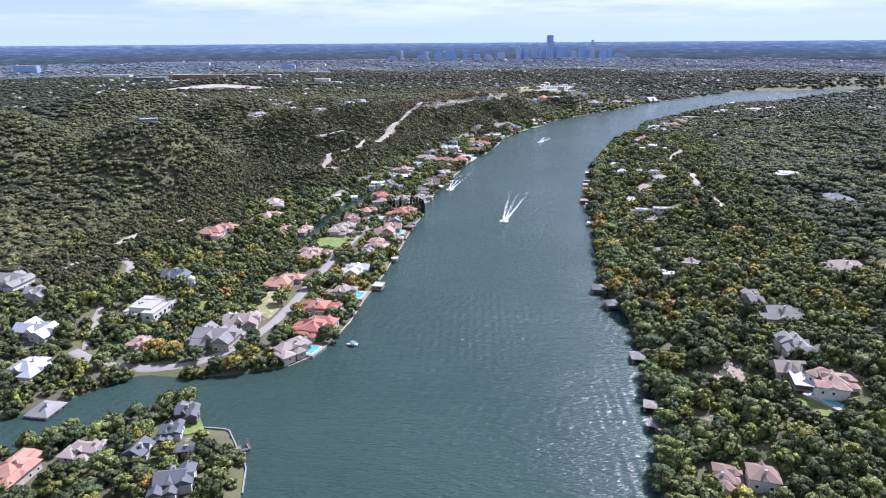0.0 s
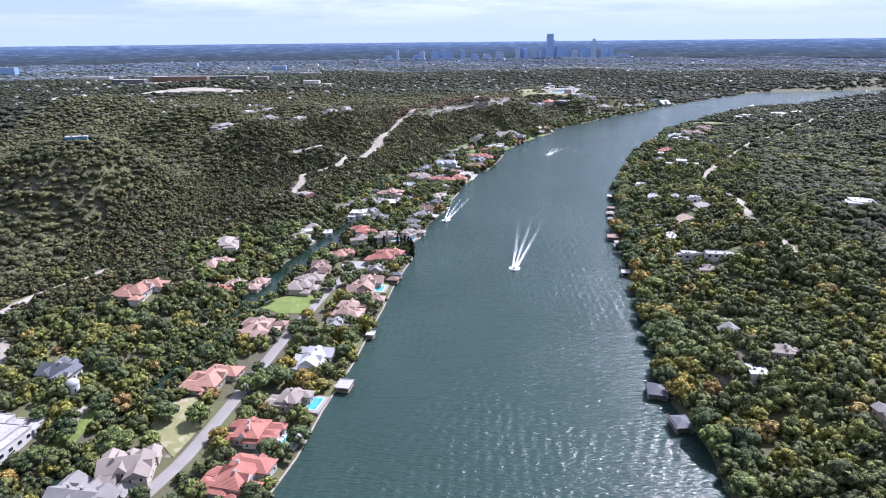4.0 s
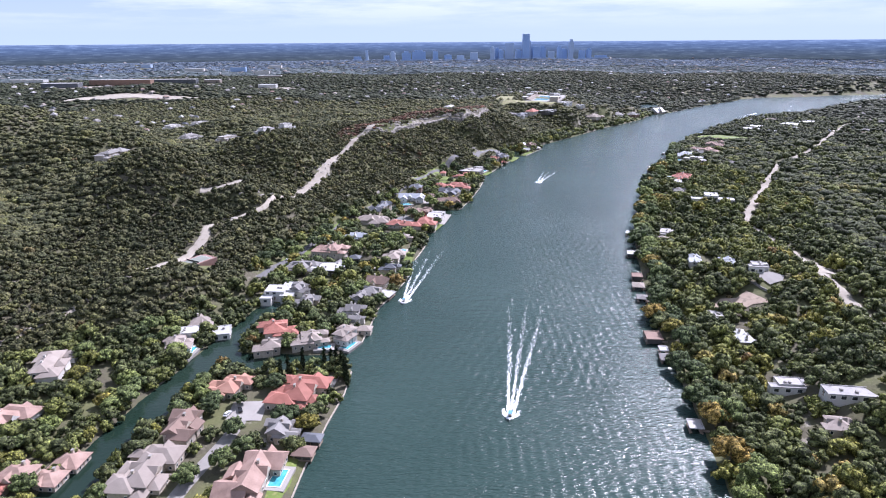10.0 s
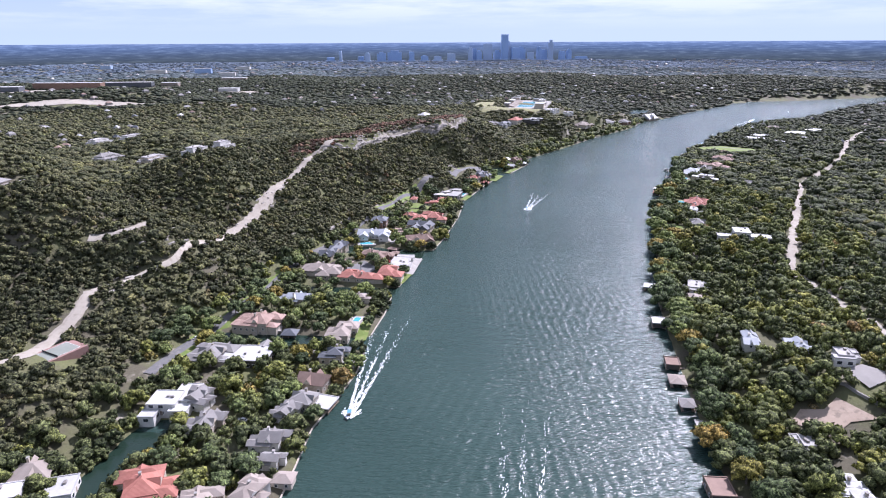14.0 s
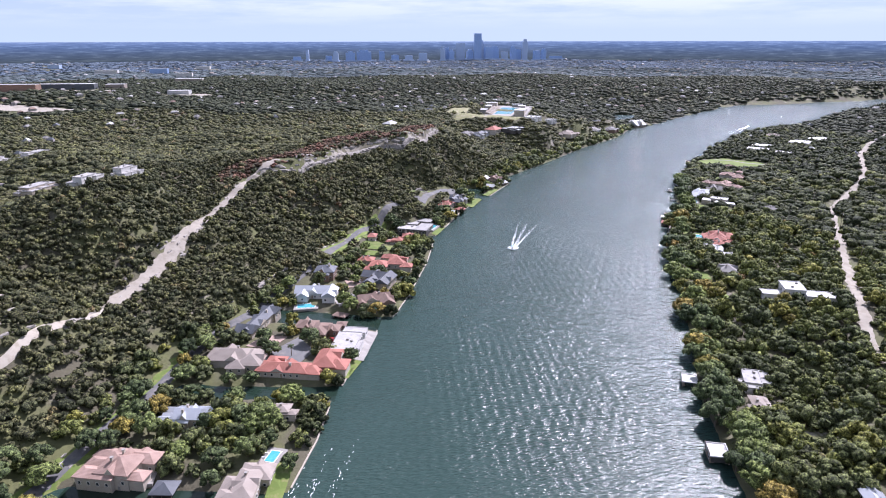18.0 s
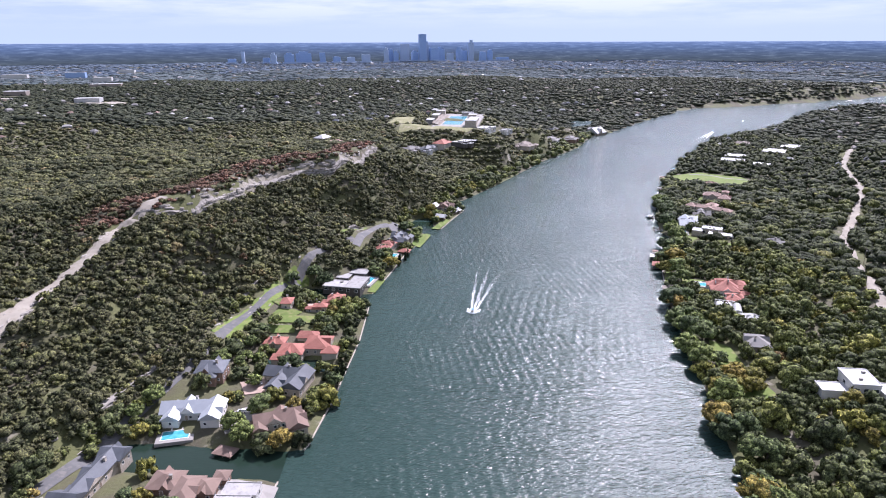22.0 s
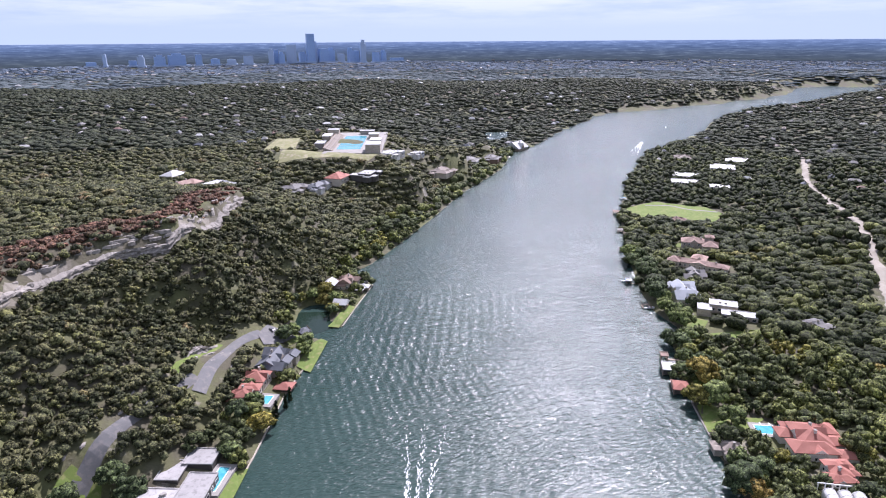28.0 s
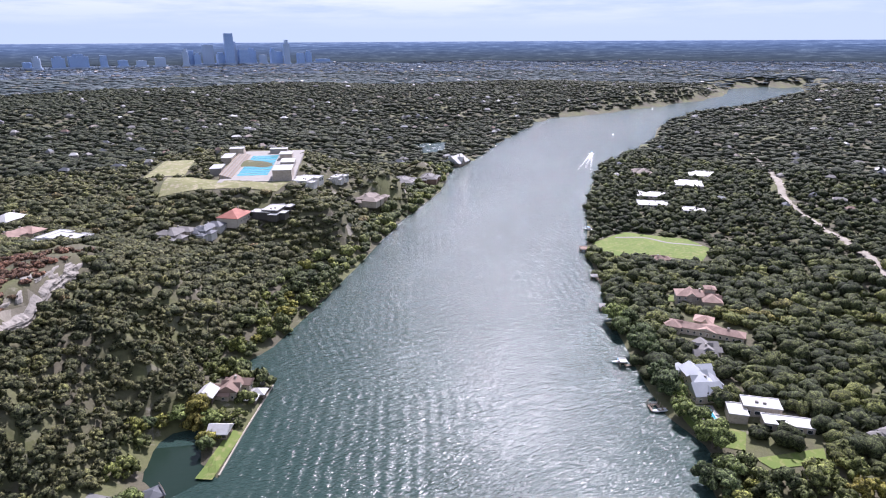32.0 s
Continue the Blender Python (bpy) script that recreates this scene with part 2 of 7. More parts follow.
def leaf_material(name, stops):
    """Foliage: hue by tree (the mesh's own tint), by leaf clump, and by patches of woodland, with shaded gaps painted
    in.
    """
    m, n, l, b = material(name, 0.75, 0.0, 0.13)
    t = n.new("ShaderNodeAttribute")
    t.attribute_name = "tint"
    c = ramp_node(n, l, t.outputs["Fac"], stops)
    island = n.new("ShaderNodeNewGeometry").outputs["Random Per Island"]
    v = n.new("ShaderNodeMapRange")
    v.inputs["To Min"].default_value, v.inputs["To Max"].default_value = 0.8, 1.5
    l.new(island, v.inputs["Value"])
    hsv = n.new("ShaderNodeHueSaturation")
    hsv.inputs["Saturation"].default_value = 0.92
    l.new(v.outputs["Result"], hsv.inputs["Value"])
    l.new(c, hsv.inputs["Color"])
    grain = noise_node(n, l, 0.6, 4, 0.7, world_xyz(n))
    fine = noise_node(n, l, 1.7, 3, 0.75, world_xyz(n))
    # Noise paints shaded gaps between leaves and sunlit leaves into the colour.
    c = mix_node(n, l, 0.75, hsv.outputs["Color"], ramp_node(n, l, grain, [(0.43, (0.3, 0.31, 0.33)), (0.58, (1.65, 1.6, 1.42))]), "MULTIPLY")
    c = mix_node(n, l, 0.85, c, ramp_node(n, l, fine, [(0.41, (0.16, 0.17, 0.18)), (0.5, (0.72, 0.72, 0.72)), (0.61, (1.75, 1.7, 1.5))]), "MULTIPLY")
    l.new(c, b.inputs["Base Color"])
    bump_node(n, l, b, fine, 0.8, 0.45, bump_node(n, l, None, grain, 1.0, 0.8))
    return m


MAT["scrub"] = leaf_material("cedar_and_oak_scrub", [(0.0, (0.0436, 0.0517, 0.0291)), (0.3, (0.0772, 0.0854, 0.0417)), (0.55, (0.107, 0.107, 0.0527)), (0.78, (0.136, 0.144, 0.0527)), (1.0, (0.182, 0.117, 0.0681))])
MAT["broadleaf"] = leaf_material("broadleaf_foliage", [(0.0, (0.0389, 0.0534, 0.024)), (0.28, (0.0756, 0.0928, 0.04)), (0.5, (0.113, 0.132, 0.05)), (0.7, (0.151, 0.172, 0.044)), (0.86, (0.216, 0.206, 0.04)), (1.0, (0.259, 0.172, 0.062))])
# Darker copy of the broadleaf foliage, with backlit shade put into the colour.
MAT["darkened_leaf"] = leaf_material("darkened_broadleaf", [(0.0, (0.022, 0.03, 0.015)), (0.4, (0.042, 0.053, 0.024)), (0.7, (0.075, 0.088, 0.033)), (0.88, (0.12, 0.135, 0.038)), (1.0, (0.15, 0.14, 0.042))])
# Slightly bluer than the near leaves: a little distance haze in the colour.
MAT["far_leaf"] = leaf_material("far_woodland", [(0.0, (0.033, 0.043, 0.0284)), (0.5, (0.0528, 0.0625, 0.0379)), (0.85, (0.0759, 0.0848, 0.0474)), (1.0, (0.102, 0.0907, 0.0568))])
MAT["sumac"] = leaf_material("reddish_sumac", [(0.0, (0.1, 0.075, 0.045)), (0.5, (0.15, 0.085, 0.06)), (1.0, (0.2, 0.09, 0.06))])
# These two bluish canopy colours have the distance haze painted in.
MAT["hazy_horizon_leaf"] = rough_surface("haze_tinted_woodland", (0.1, 0.14, 0.19), (0.145, 0.185, 0.235), 0.05, 0.004, 0.95, 0.0, (0.12, 0.14, 0.165))
MAT["hazy_suburb_leaf"] = rough_surface("haze_tinted_canopy", (0.0575, 0.0813, 0.089), (0.105, 0.13, 0.131), 0.06, 0.006, 0.95, 0.0, (0.138, 0.151, 0.157))

# ---- the plan: shores, canals, heights ----
LEFT_NEAR = [(-40, -700), (-55, 0), (-68, 120), (-74, 196), (-77, 212), (-84, 224), (-92, 238), (-106, 240), (-112, 252), (-118, 266), (-127, 266),
             (-131, 252), (-150, 246), (-166, 239), (-176, 226), (-200, 205), (-300, 150), (-305, 180), (-215, 235), (-200, 250), (-186, 255), (-168, 274),
             (-152, 288), (-124, 283), (-102, 287), (-78, 294), (-66, 306), (-59, 324), (-52, 350), (-47, 384), (-37, 433), (-32, 470), (-27, 500), (-22, 540),
             (-16, 572), (-11, 594), (-9, 618)]
LEFT_FAR = [(-12, 638), (-6, 648), (-2, 671), (2, 697), (10, 716), (20, 745), (26, 785), (35, 817), (40, 846), (44, 858), (65, 922), (77, 943), (89, 976),
            (107, 1035), (118, 1084), (122, 1103), (137, 1134), (157, 1179), (190, 1234), (199, 1240), (215, 1267), (237, 1302), (236, 1318), (224, 1330), (245, 1341),
            (285, 1385), (343, 1453), (408, 1533), (509, 1634), (590, 1750), (642, 1782), (779, 1914), (928, 2039), (985, 2112), (1108, 2158), (1301, 2182),
            (1722, 2285), (2033, 2466), (2213, 2574)]
RIGHT = [(2411, 2446), (1900, 2090), (1630, 2055), (1420, 2025), (1250, 1990), (1125, 1895), (1040, 1820), (940, 1760), (755, 1650), (630, 1525), (515, 1390),
         (433, 1268), (400, 1212), (388, 1185), (386, 1160), (368, 1147), (336, 1098), (309, 1045), (290, 1000), (262, 932), (240, 880), (216, 829), (200, 775),
         (180, 705), (164, 640), (152, 570), (138, 505), (126, 425), (116, 388), (118, 350), (114, 317), (108, 270), (95, 228), (85, 195), (75, 120), (70, 0), (80, -700)]
LAKE = np.array(LEFT_NEAR + LEFT_FAR + RIGHT, float)
CANALS = [([(-116, 508), (-112, 530), (-105, 566), (-97, 600), (-90, 622), (-83, 650), (-73, 680), (-67, 702)], 9.0),
          ([(-88, 638), (-60, 631), (-30, 628), (5, 628)], 7.5), ([(-60, 793), (-30, 788), (0, 782), (40, 774)], 7.0), ([(-32, 868), (-10, 862), (20, 858), (60, 852)], 5.0),
          ([(2, 951), (18, 947), (34, 940), (50, 936), (62, 932), (95, 925)], 8.5), ([(60, 1022), (86, 1009)], 5.0), ([(80, 1115), (100, 1102), (130, 1088)], 8.0),
          ([(189, 1241), (184, 1256), (190, 1273)], 9.5), ([(-142, 318), (-138, 360), (-131, 410), (-127, 455), (-121, 490), (-115, 512)], 5.0)]
HILLS_LEFT = [(-137, 815, 25), (-42, 1151, 44), (-119, 1130, 64), (-107, 1061, 66), (-314, 706, 80), (-120, 1018, 66), (-126, 874, 46), (-53, 1098, 39), (-196, 892, 72),
              (-140, 713, 24), (-16, 1150, 52), (-30, 1178, 57), (0, 1192, 58), (20, 1232, 59), (42, 1277, 60), (75, 1298, 63), (110, 1308, 62), (135, 1348, 59), (145, 1405, 56), (16, 1150, 46), (45, 1205, 46), (67, 1245, 48), (90, 1263, 50), (122, 1270, 49), (157, 1312, 46), (174, 1372, 42), (37, 1085, 6), (-69, 1223, 51), (-58, 1060, 35), (6, 1038, 14), (-37, 979, 18), (100, 1220, 24),
              (125, 1223, 12), (71, 1149, 20), (169, 1375, 62), (334, 1505, 40), (140, 1382, 58), (-251, 424, 9), (-184, 527, 10), (-175, 382, 6), (-90, 460, 3)]
HILLS_BACK = [(-300, 1000, 80), (-200, 1200, 62), (-100, 1400, 50), (50, 1450, 50), (150, 1600, 42), (300, 1640, 50), (325, 1710, 50), (250, 1590, 50), (276, 1560, 50), (310, 1550, 50), (285, 1715, 50), (352, 1625, 49), (250, 1650, 50), (345, 1700, 48), (430, 1600, 40), (520, 1690, 26), (-500, 700, 92),
              (-450, 400, 55), (-340, 300, 16), (-600, 1300, 70), (0, 1800, 40), (-300, 1800, 50), (400, 2000, 26), (900, 2300, 18), (0, 2400, 36), (-700, 100, 60), (-600, 2000, 60)]
HILLS_RIGHT = [(166, 404, 14), (247, 563, 19), (386, 674, 22), (230, 742, 13), (256, 704, 17), (335, 905, 10), (334, 1000, 6), (437, 1144, 4), (535, 1271, 5), (659, 1268, 12),
               (200, 250, 20), (300, 300, 32), (400, 450, 33), (600, 700, 38), (700, 1000, 27), (900, 1400, 18), (1200, 1700, 14), (150, 290, 10), (150, 200, 14),
               (1500, 1850, 8), (2200, 1900, 10), (1000, 600, 45), (600, 0, 50), (1500, 1200, 45), (410, 1290, 3)]


def segment_distance(p, a, b):
    ab = b - a
    t = np.clip(((p - a) @ ab) / (ab @ ab), 0, 1)
    return np.hypot(*(p - a - t[:, None] * ab).T)


def line_distance(p, pts):
    pts = np.array(pts, float)
    d = np.full(len(p), 1e9)
    for a, b in zip(pts[:-1], pts[1:]):
        d = np.minimum(d, segment_distance(p, a, b))
    return d


def inside(p, poly):
    odd = np.zeros(len(p), bool)
    x, y = p.T
    for (ax, ay), (bx, by) in zip(poly, np.roll(poly, -1, 0)):
        if ay != by:
            odd ^= ((ay > y) != (by > y)) & (x < (bx - ax) * (y - ay) / (by - ay) + ax)
    return odd


def shore_distance(p):
    """Metres from the water's edge: above zero on land, below it in the water."""
    d = line_distance(p, np.vstack([LAKE, LAKE[:1]]))
    d = np.where(inside(p, LAKE), -d, d)
    for pts, half in CANALS:
        d = np.minimum(d, line_distance(p, pts) - half)
    return d


def smooth(a, b, x):
    t = np.clip((x - a) / (b - a), 0, 1)
    return t * t * (3 - 2 * t)


def ripple(p, size, seed):
    """Smooth uneven ground, about -1 to 1, from a few waves of that size."""
    r = np.random.RandomState(seed)
    s = np.zeros(len(p))
    for k in range(7):
        a, f = r.uniform(0, 6.28), 6.28 / size * r.uniform(0.6, 1.7)
        s += np.sin((p[:, 0] * math.cos(a) + p[:, 1] * math.sin(a)) * f + r.uniform(0, 6.28))
    return s / 3.5


def shore_samples():
    """Low points along the banks, so that the land comes down to the water."""
    rows = []
    for pts in (LEFT_NEAR[3:], LEFT_FAR, RIGHT):
        pts = np.array(pts, float)
        for a, b in zip(pts[:-1], pts[1:]):
            for k in range(max(1, int(np.hypot(*(b - a)) // 26))):
                rows.append((*(a + (b - a) * k / max(1, int(np.hypot(*(b - a)) // 26))), 1.5))
    for pts, _ in CANALS:
        rows += [(x, y, 1.6) for x, y in pts]
    return rows


KNOWN = np.array(HILLS_LEFT + HILLS_BACK + HILLS_RIGHT + shore_samples(), float)
CREST = [(-25, 1156), (4, 1170), (28, 1207), (48, 1249), (77, 1276), (108, 1287), (138, 1328), (158, 1376)]
MIDDLE = np.array((80.0, 450.0))


def crest_side(p):
    """Distance from the cliff's crest, and which side of it: above zero uphill."""
    best, side = np.full(len(p), 1e9), np.zeros(len(p))
    line = np.array(CREST, float)
    for a, b in zip(line[:-1], line[1:]):
        e = segment_distance(p, a, b)
        s = np.sign((b - a)[0] * (p[:, 1] - a[1]) - (b - a)[1] * (p[:, 0] - a[0]))
        side, best = np.where(e < best, s, side), np.minimum(best, e)
    return best, side


def height_of(p):
    """The ground's height at points (n, 2)."""
    p = np.asarray(p, float)
    d = shore_distance(p)
    num, den = np.zeros(len(p)), np.zeros(len(p))
    for x, y, z in KNOWN:
        w = 1.0 / (((p[:, 0] - x) ** 2 + (p[:, 1] - y) ** 2) + 90.0) ** 1.6
        num += w * z
        den += w
    hill = num / den
    hill += smooth(40, 160, d) * (1.6 * ripple(p, 70, 3) + 0.7 * ripple(p, 24, 5))
    best, side = crest_side(p)
    hill += 3.5 * np.tanh(side * best / 2.5) * np.exp(-((best / 26) ** 2))
    r = np.hypot(*(p - MIDDLE).T)
    sink = np.interp(r, [2500, 3500, 4050, 4300, 4800], [0.052, 0.0371, 0.0285, 0.0265, 0.0235])
    far = 163 - r * sink + 5 * ripple(p, 700, 9)
    hill += (far - hill) * smooth(1800, 2600, r)
    land = np.minimum(hill, 1.3 * smooth(0, 3, d) + 1.15 * np.maximum(d - 5, 0))
    return np.where(d > 0, land, np.maximum(-4, d * 0.6))


def steps(lo, hi, fine, grow, low_end, high_end):
    mid = list(np.arange(lo, hi + 0.1, fine))
    up, down, s = [], [], fine
    while (up or mid)[-1] < high_end:
        s = min(s * grow, 90)
        up.append((up or mid)[-1] + s)
    s = fine
    while (down or mid[:1])[-1] > low_end:
        s = min(s * grow, 90)
        down.append((down or mid[:1])[-1] - s)
    return np.array(down[::-1] + mid + up)


GX, GY = steps(-400, 640, 6.0, 1.07, -4600, 4700), steps(150, 1480, 6.0, 1.07, -900, 4960)
gx, gy = np.meshgrid(GX, GY)
GRID = np.stack([gx.ravel(), gy.ravel()], 1)
GZ = height_of(GRID).reshape(len(GY), len(GX))


def ground_z(x, y):
    """Height on the ground's own mesh."""
    x, y = np.atleast_1d(np.asarray(x, float)), np.atleast_1d(np.asarray(y, float))
    i, j = np.clip(np.searchsorted(GX, x) - 1, 0, len(GX) - 2), np.clip(np.searchsorted(GY, y) - 1, 0, len(GY) - 2)
    u, v = np.clip((x - GX[i]) / (GX[i + 1] - GX[i]), 0, 1), np.clip((y - GY[j]) / (GY[j + 1] - GY[j]), 0, 1)
    return (GZ[j, i] * (1 - u) + GZ[j, i + 1] * u) * (1 - v) + (GZ[j + 1, i] * (1 - u) + GZ[j + 1, i + 1] * u) * v


def gz(x, y):
    return float(ground_z(x, y)[0])
# ---- end of plan ----


def mesh_from(name, verts, faces, mats=(), smooth_faces=False):
    """A mesh from arrays of vertices and equal-sided faces."""
    verts, faces = np.asarray(verts, np.float32), np.asarray(faces, np.int32)
    me = bpy.data.meshes.new(name)
    k = faces.shape[1]
    me.vertices.add(len(verts))
    me.vertices.foreach_set("co", verts.ravel())
    me.loops.add(faces.size)
    me.loops.foreach_set("vertex_index", faces.ravel())
    me.polygons.add(len(faces))
    me.polygons.foreach_set("loop_start", np.arange(0, faces.size, k, dtype=np.int32))
    me.polygons.foreach_set("loop_total", np.full(len(faces), k, dtype=np.int32))
    if smooth_faces:
        me.polygons.foreach_set("use_smooth", np.ones(len(faces), bool))
    for m in mats:
        me.materials.append(m)
    me.update(calc_edges=True)
    return me


def ground_material():
    """Leaf litter, dry grass and pale limestone showing through."""
    m, n, l, b = material("woodland_ground", 0.95)
    p = world_xyz(n)
    litter = mix_node(n, l, noise_node(n, l, 0.9, 5, 0.7, p), (0.055, 0.05, 0.032), (0.135, 0.12, 0.075))
    grass = mix_node(n, l, noise_node(n, l, 0.6, 4, 0.6, p), (0.075, 0.085, 0.03), (0.15, 0.15, 0.06))
    c = mix_node(n, l, ramp_node(n, l, noise_node(n, l, 0.03, 4, 0.6, p), [(0.42, (0, 0, 0)), (0.6, (1, 1, 1))]), litter, grass)
    stone = mix_node(n, l, noise_node(n, l, 0.5, 5, 0.7, p), (0.2, 0.175, 0.14), (0.5, 0.455, 0.385))
    c = mix_node(n, l, ramp_node(n, l, noise_node(n, l, 0.055, 6, 0.68, p), [(0.6, (0, 0, 0)), (0.7, (0.85, 0.85, 0.85))]), c, stone)
    up = n.new("ShaderNodeSeparateXYZ")
    l.new(n.new("ShaderNodeNewGeometry").outputs["True Normal"], up.inputs["Vector"])
    c = mix_node(n, l, ramp_node(n, l, up.outputs["Z"], [(0.48, (1, 1, 1)), (0.56, (0, 0, 0))]), c, stone)  # bare rock where it is too steep for soil
    l.new(c, b.inputs["Base Color"])
    bump_node(n, l, b, noise_node(n, l, 0.6, 5, 0.7, p), 0.8, 0.6)
    return m


MAT["ground"] = ground_material()
ni, nj = len(GX), len(GY)
idx = np.arange(ni * nj).reshape(nj, ni)
quads = np.stack([idx[:-1, :-1], idx[:-1, 1:], idx[1:, 1:], idx[1:, :-1]], -1).reshape(-1, 4)
centre = GRID[quads].mean(1)
keep = np.hypot(*(centre - MIDDLE).T) < 4560
ground = new("ground", mesh_from("ground", np.column_stack([GRID, GZ.ravel()]), quads[keep], [MAT["ground"]], True))
tagged(ground, "wooded river valley ground with leaf litter, dry grass and limestone", "ground", kind="structure")


def water_material(name, low, high, calm):
    """Green lake water with wind ripples, chop and trains of old wake waves that glint in the sun."""
    m, n, l, b = material(name, 0.21 if calm > 0.5 else 0.1, 0.0, 0.44)
    b.inputs["IOR"].default_value = 1.333
    p = world_xyz(n)
    wide = noise_node(n, l, 0.008, 3, 0.5, p)
    l.new(ramp_node(n, l, wide, [(0.3, low), (0.7, high)]), b.inputs["Base Color"])
    tilt = n.new("ShaderNodeMapping")
    tilt.inputs["Rotation"].default_value, tilt.inputs["Scale"].default_value = (0, 0, radians(20)), (0.34, 1.0, 1.0)
    l.new(p, tilt.inputs["Vector"])
    v = tilt.outputs["Vector"]
    gust = ramp_node(n, l, noise_node(n, l, 0.02, 3, 0.55, p), [(0.35, (0.7, 0.7, 0.7)), (0.65, (1, 1, 1))])
    swell = mix_node(n, l, 1.0, noise_node(n, l, 0.85, 2.5, 0.55, v), gust, "MULTIPLY")
    chop = mix_node(n, l, 1.0, noise_node(n, l, 1.35, 2, 0.6, v), gust, "MULTIPLY")
    tiny = noise_node(n, l, 3.6, 2, 0.6, v)
    a = bump_node(n, l, None, noise_node(n, l, 0.2, 2, 0.5, v), 1.0, 0.55 * calm)
    a = bump_node(n, l, None, swell, 1.0, 0.78 * calm, a)
    for turn, pitch, seat, lift in ((26, 6.0, 0.0, 0.12), (4, 5.0, 61.0, 0.1), (-48, 5.0, 140.0, 0.05)):
        along = n.new("ShaderNodeMapping")
        along.inputs["Rotation"].default_value, along.inputs["Location"].default_value = (0, 0, radians(turn)), (seat, seat * 2, seat)
        l.new(p, along.inputs["Vector"])
        lines = n.new("ShaderNodeTexWave")
        lines.inputs["Scale"].default_value, lines.inputs["Distortion"].default_value, lines.inputs["Detail"].default_value = 0.314 / pitch, 1.6, 2.0
        lines.inputs["Detail Scale"].default_value = 0.8
        l.new(along.outputs["Vector"], lines.inputs["Vector"])
        where = ramp_node(n, l, noise_node(n, l, 0.011, 2, 0.5, along.outputs["Vector"]), [(0.47, (0, 0, 0)), (0.6, (1, 1, 1))])
        a = bump_node(n, l, None, mix_node(n, l, 1.0, lines.outputs["Color"], where, "MULTIPLY"), 1.0, lift * calm, a)
    a = bump_node(n, l, None, chop, 1.0, 0.26 * calm, a)
    bump_node(n, l, b, tiny, 1.0, 0.04 * calm, a)
    return m


MAT["water"] = water_material("lake_water", (0.024, 0.049, 0.041), (0.035, 0.064, 0.054), 1.0)
# Darker base than the lake: the trees' dark reflections are put into it.
MAT["still_water"] = water_material("still_canal_water", (0.012, 0.026, 0.018), (0.02, 0.036, 0.026), 0.12)
lake = new("water", mesh_from("water", [(-420, -800, 0), (3200, -800, 0), (3200, 3000, 0), (-420, 3000, 0)], [(0, 1, 2, 3)], [MAT["water"]]))
tagged(lake, "rippled green lake water glinting in the sun", "water", kind="structure")
for number, (pts, half) in enumerate(CANALS):
    line = np.array(pts, float)
    cum = np.r_[0, np.cumsum(np.hypot(*np.diff(line, axis=0).T))]
    at = np.arange(0, cum[-1], 4.0)
    line = np.stack([np.interp(at, cum, line[:, 0]), np.interp(at, cum, line[:, 1])], 1)
    line = line[~inside(line, LAKE)]
    if len(line) < 3:
        continue
    way = np.gradient(line, axis=0)
    way /= np.hypot(*way.T)[:, None]
    side = np.stack([-way[:, 1], way[:, 0]], 1) * (half + 1.5)
    rim = np.vstack([line + side, line - side])
    k = len(line)
    me = mesh_from("canal_water", np.column_stack([rim, np.full(2 * k, 0.02 + 0.008 * number)]), [(i, i + k, i + k + 1, i + 1) for i in range(k - 1)], [MAT["still_water"]])
    tagged(new("canal_water", me), "still dark green canal water between the gardens", "water", kind="structure")

# ---- woods ----
GOLDEN = (1 + 5 ** 0.5) / 2
ICO = np.array([(-1, GOLDEN, 0), (1, GOLDEN, 0), (-1, -GOLDEN, 0), (1, -GOLDEN, 0), (0, -1, GOLDEN), (0, 1, GOLDEN), (0, -1, -GOLDEN), (0, 1, -GOLDEN), (GOLDEN, 0, -1), (GOLDEN, 0, 1), (-GOLDEN, 0, -1), (-GOLDEN, 0, 1)]) / math.hypot(1, GOLDEN)
ICO_F = np.array([(0, 11, 5), (0, 5, 1), (0, 1, 7), (0, 7, 10), (0, 10, 11), (1, 5, 9), (5, 11, 4), (11, 10, 2), (10, 7, 6), (7, 1, 8), (3, 9, 4), (3, 4, 2), (3, 2, 6), (3, 6, 8), (3, 8, 9), (4, 9, 5), (2, 4, 11), (6, 2, 10), (8, 6, 7), (9, 8, 1)])
OCT = np.array([(1, 0, 0), (-1, 0, 0), (0, 1, 0), (0, -1, 0), (0, 0, 1), (0, 0, -1)], float)
OCT_F = np.array([(0, 2, 4), (2, 1, 4), (1, 3, 4), (3, 0, 4), (2, 0, 5), (1, 2, 5), (3, 1, 5), (0, 3, 5)])


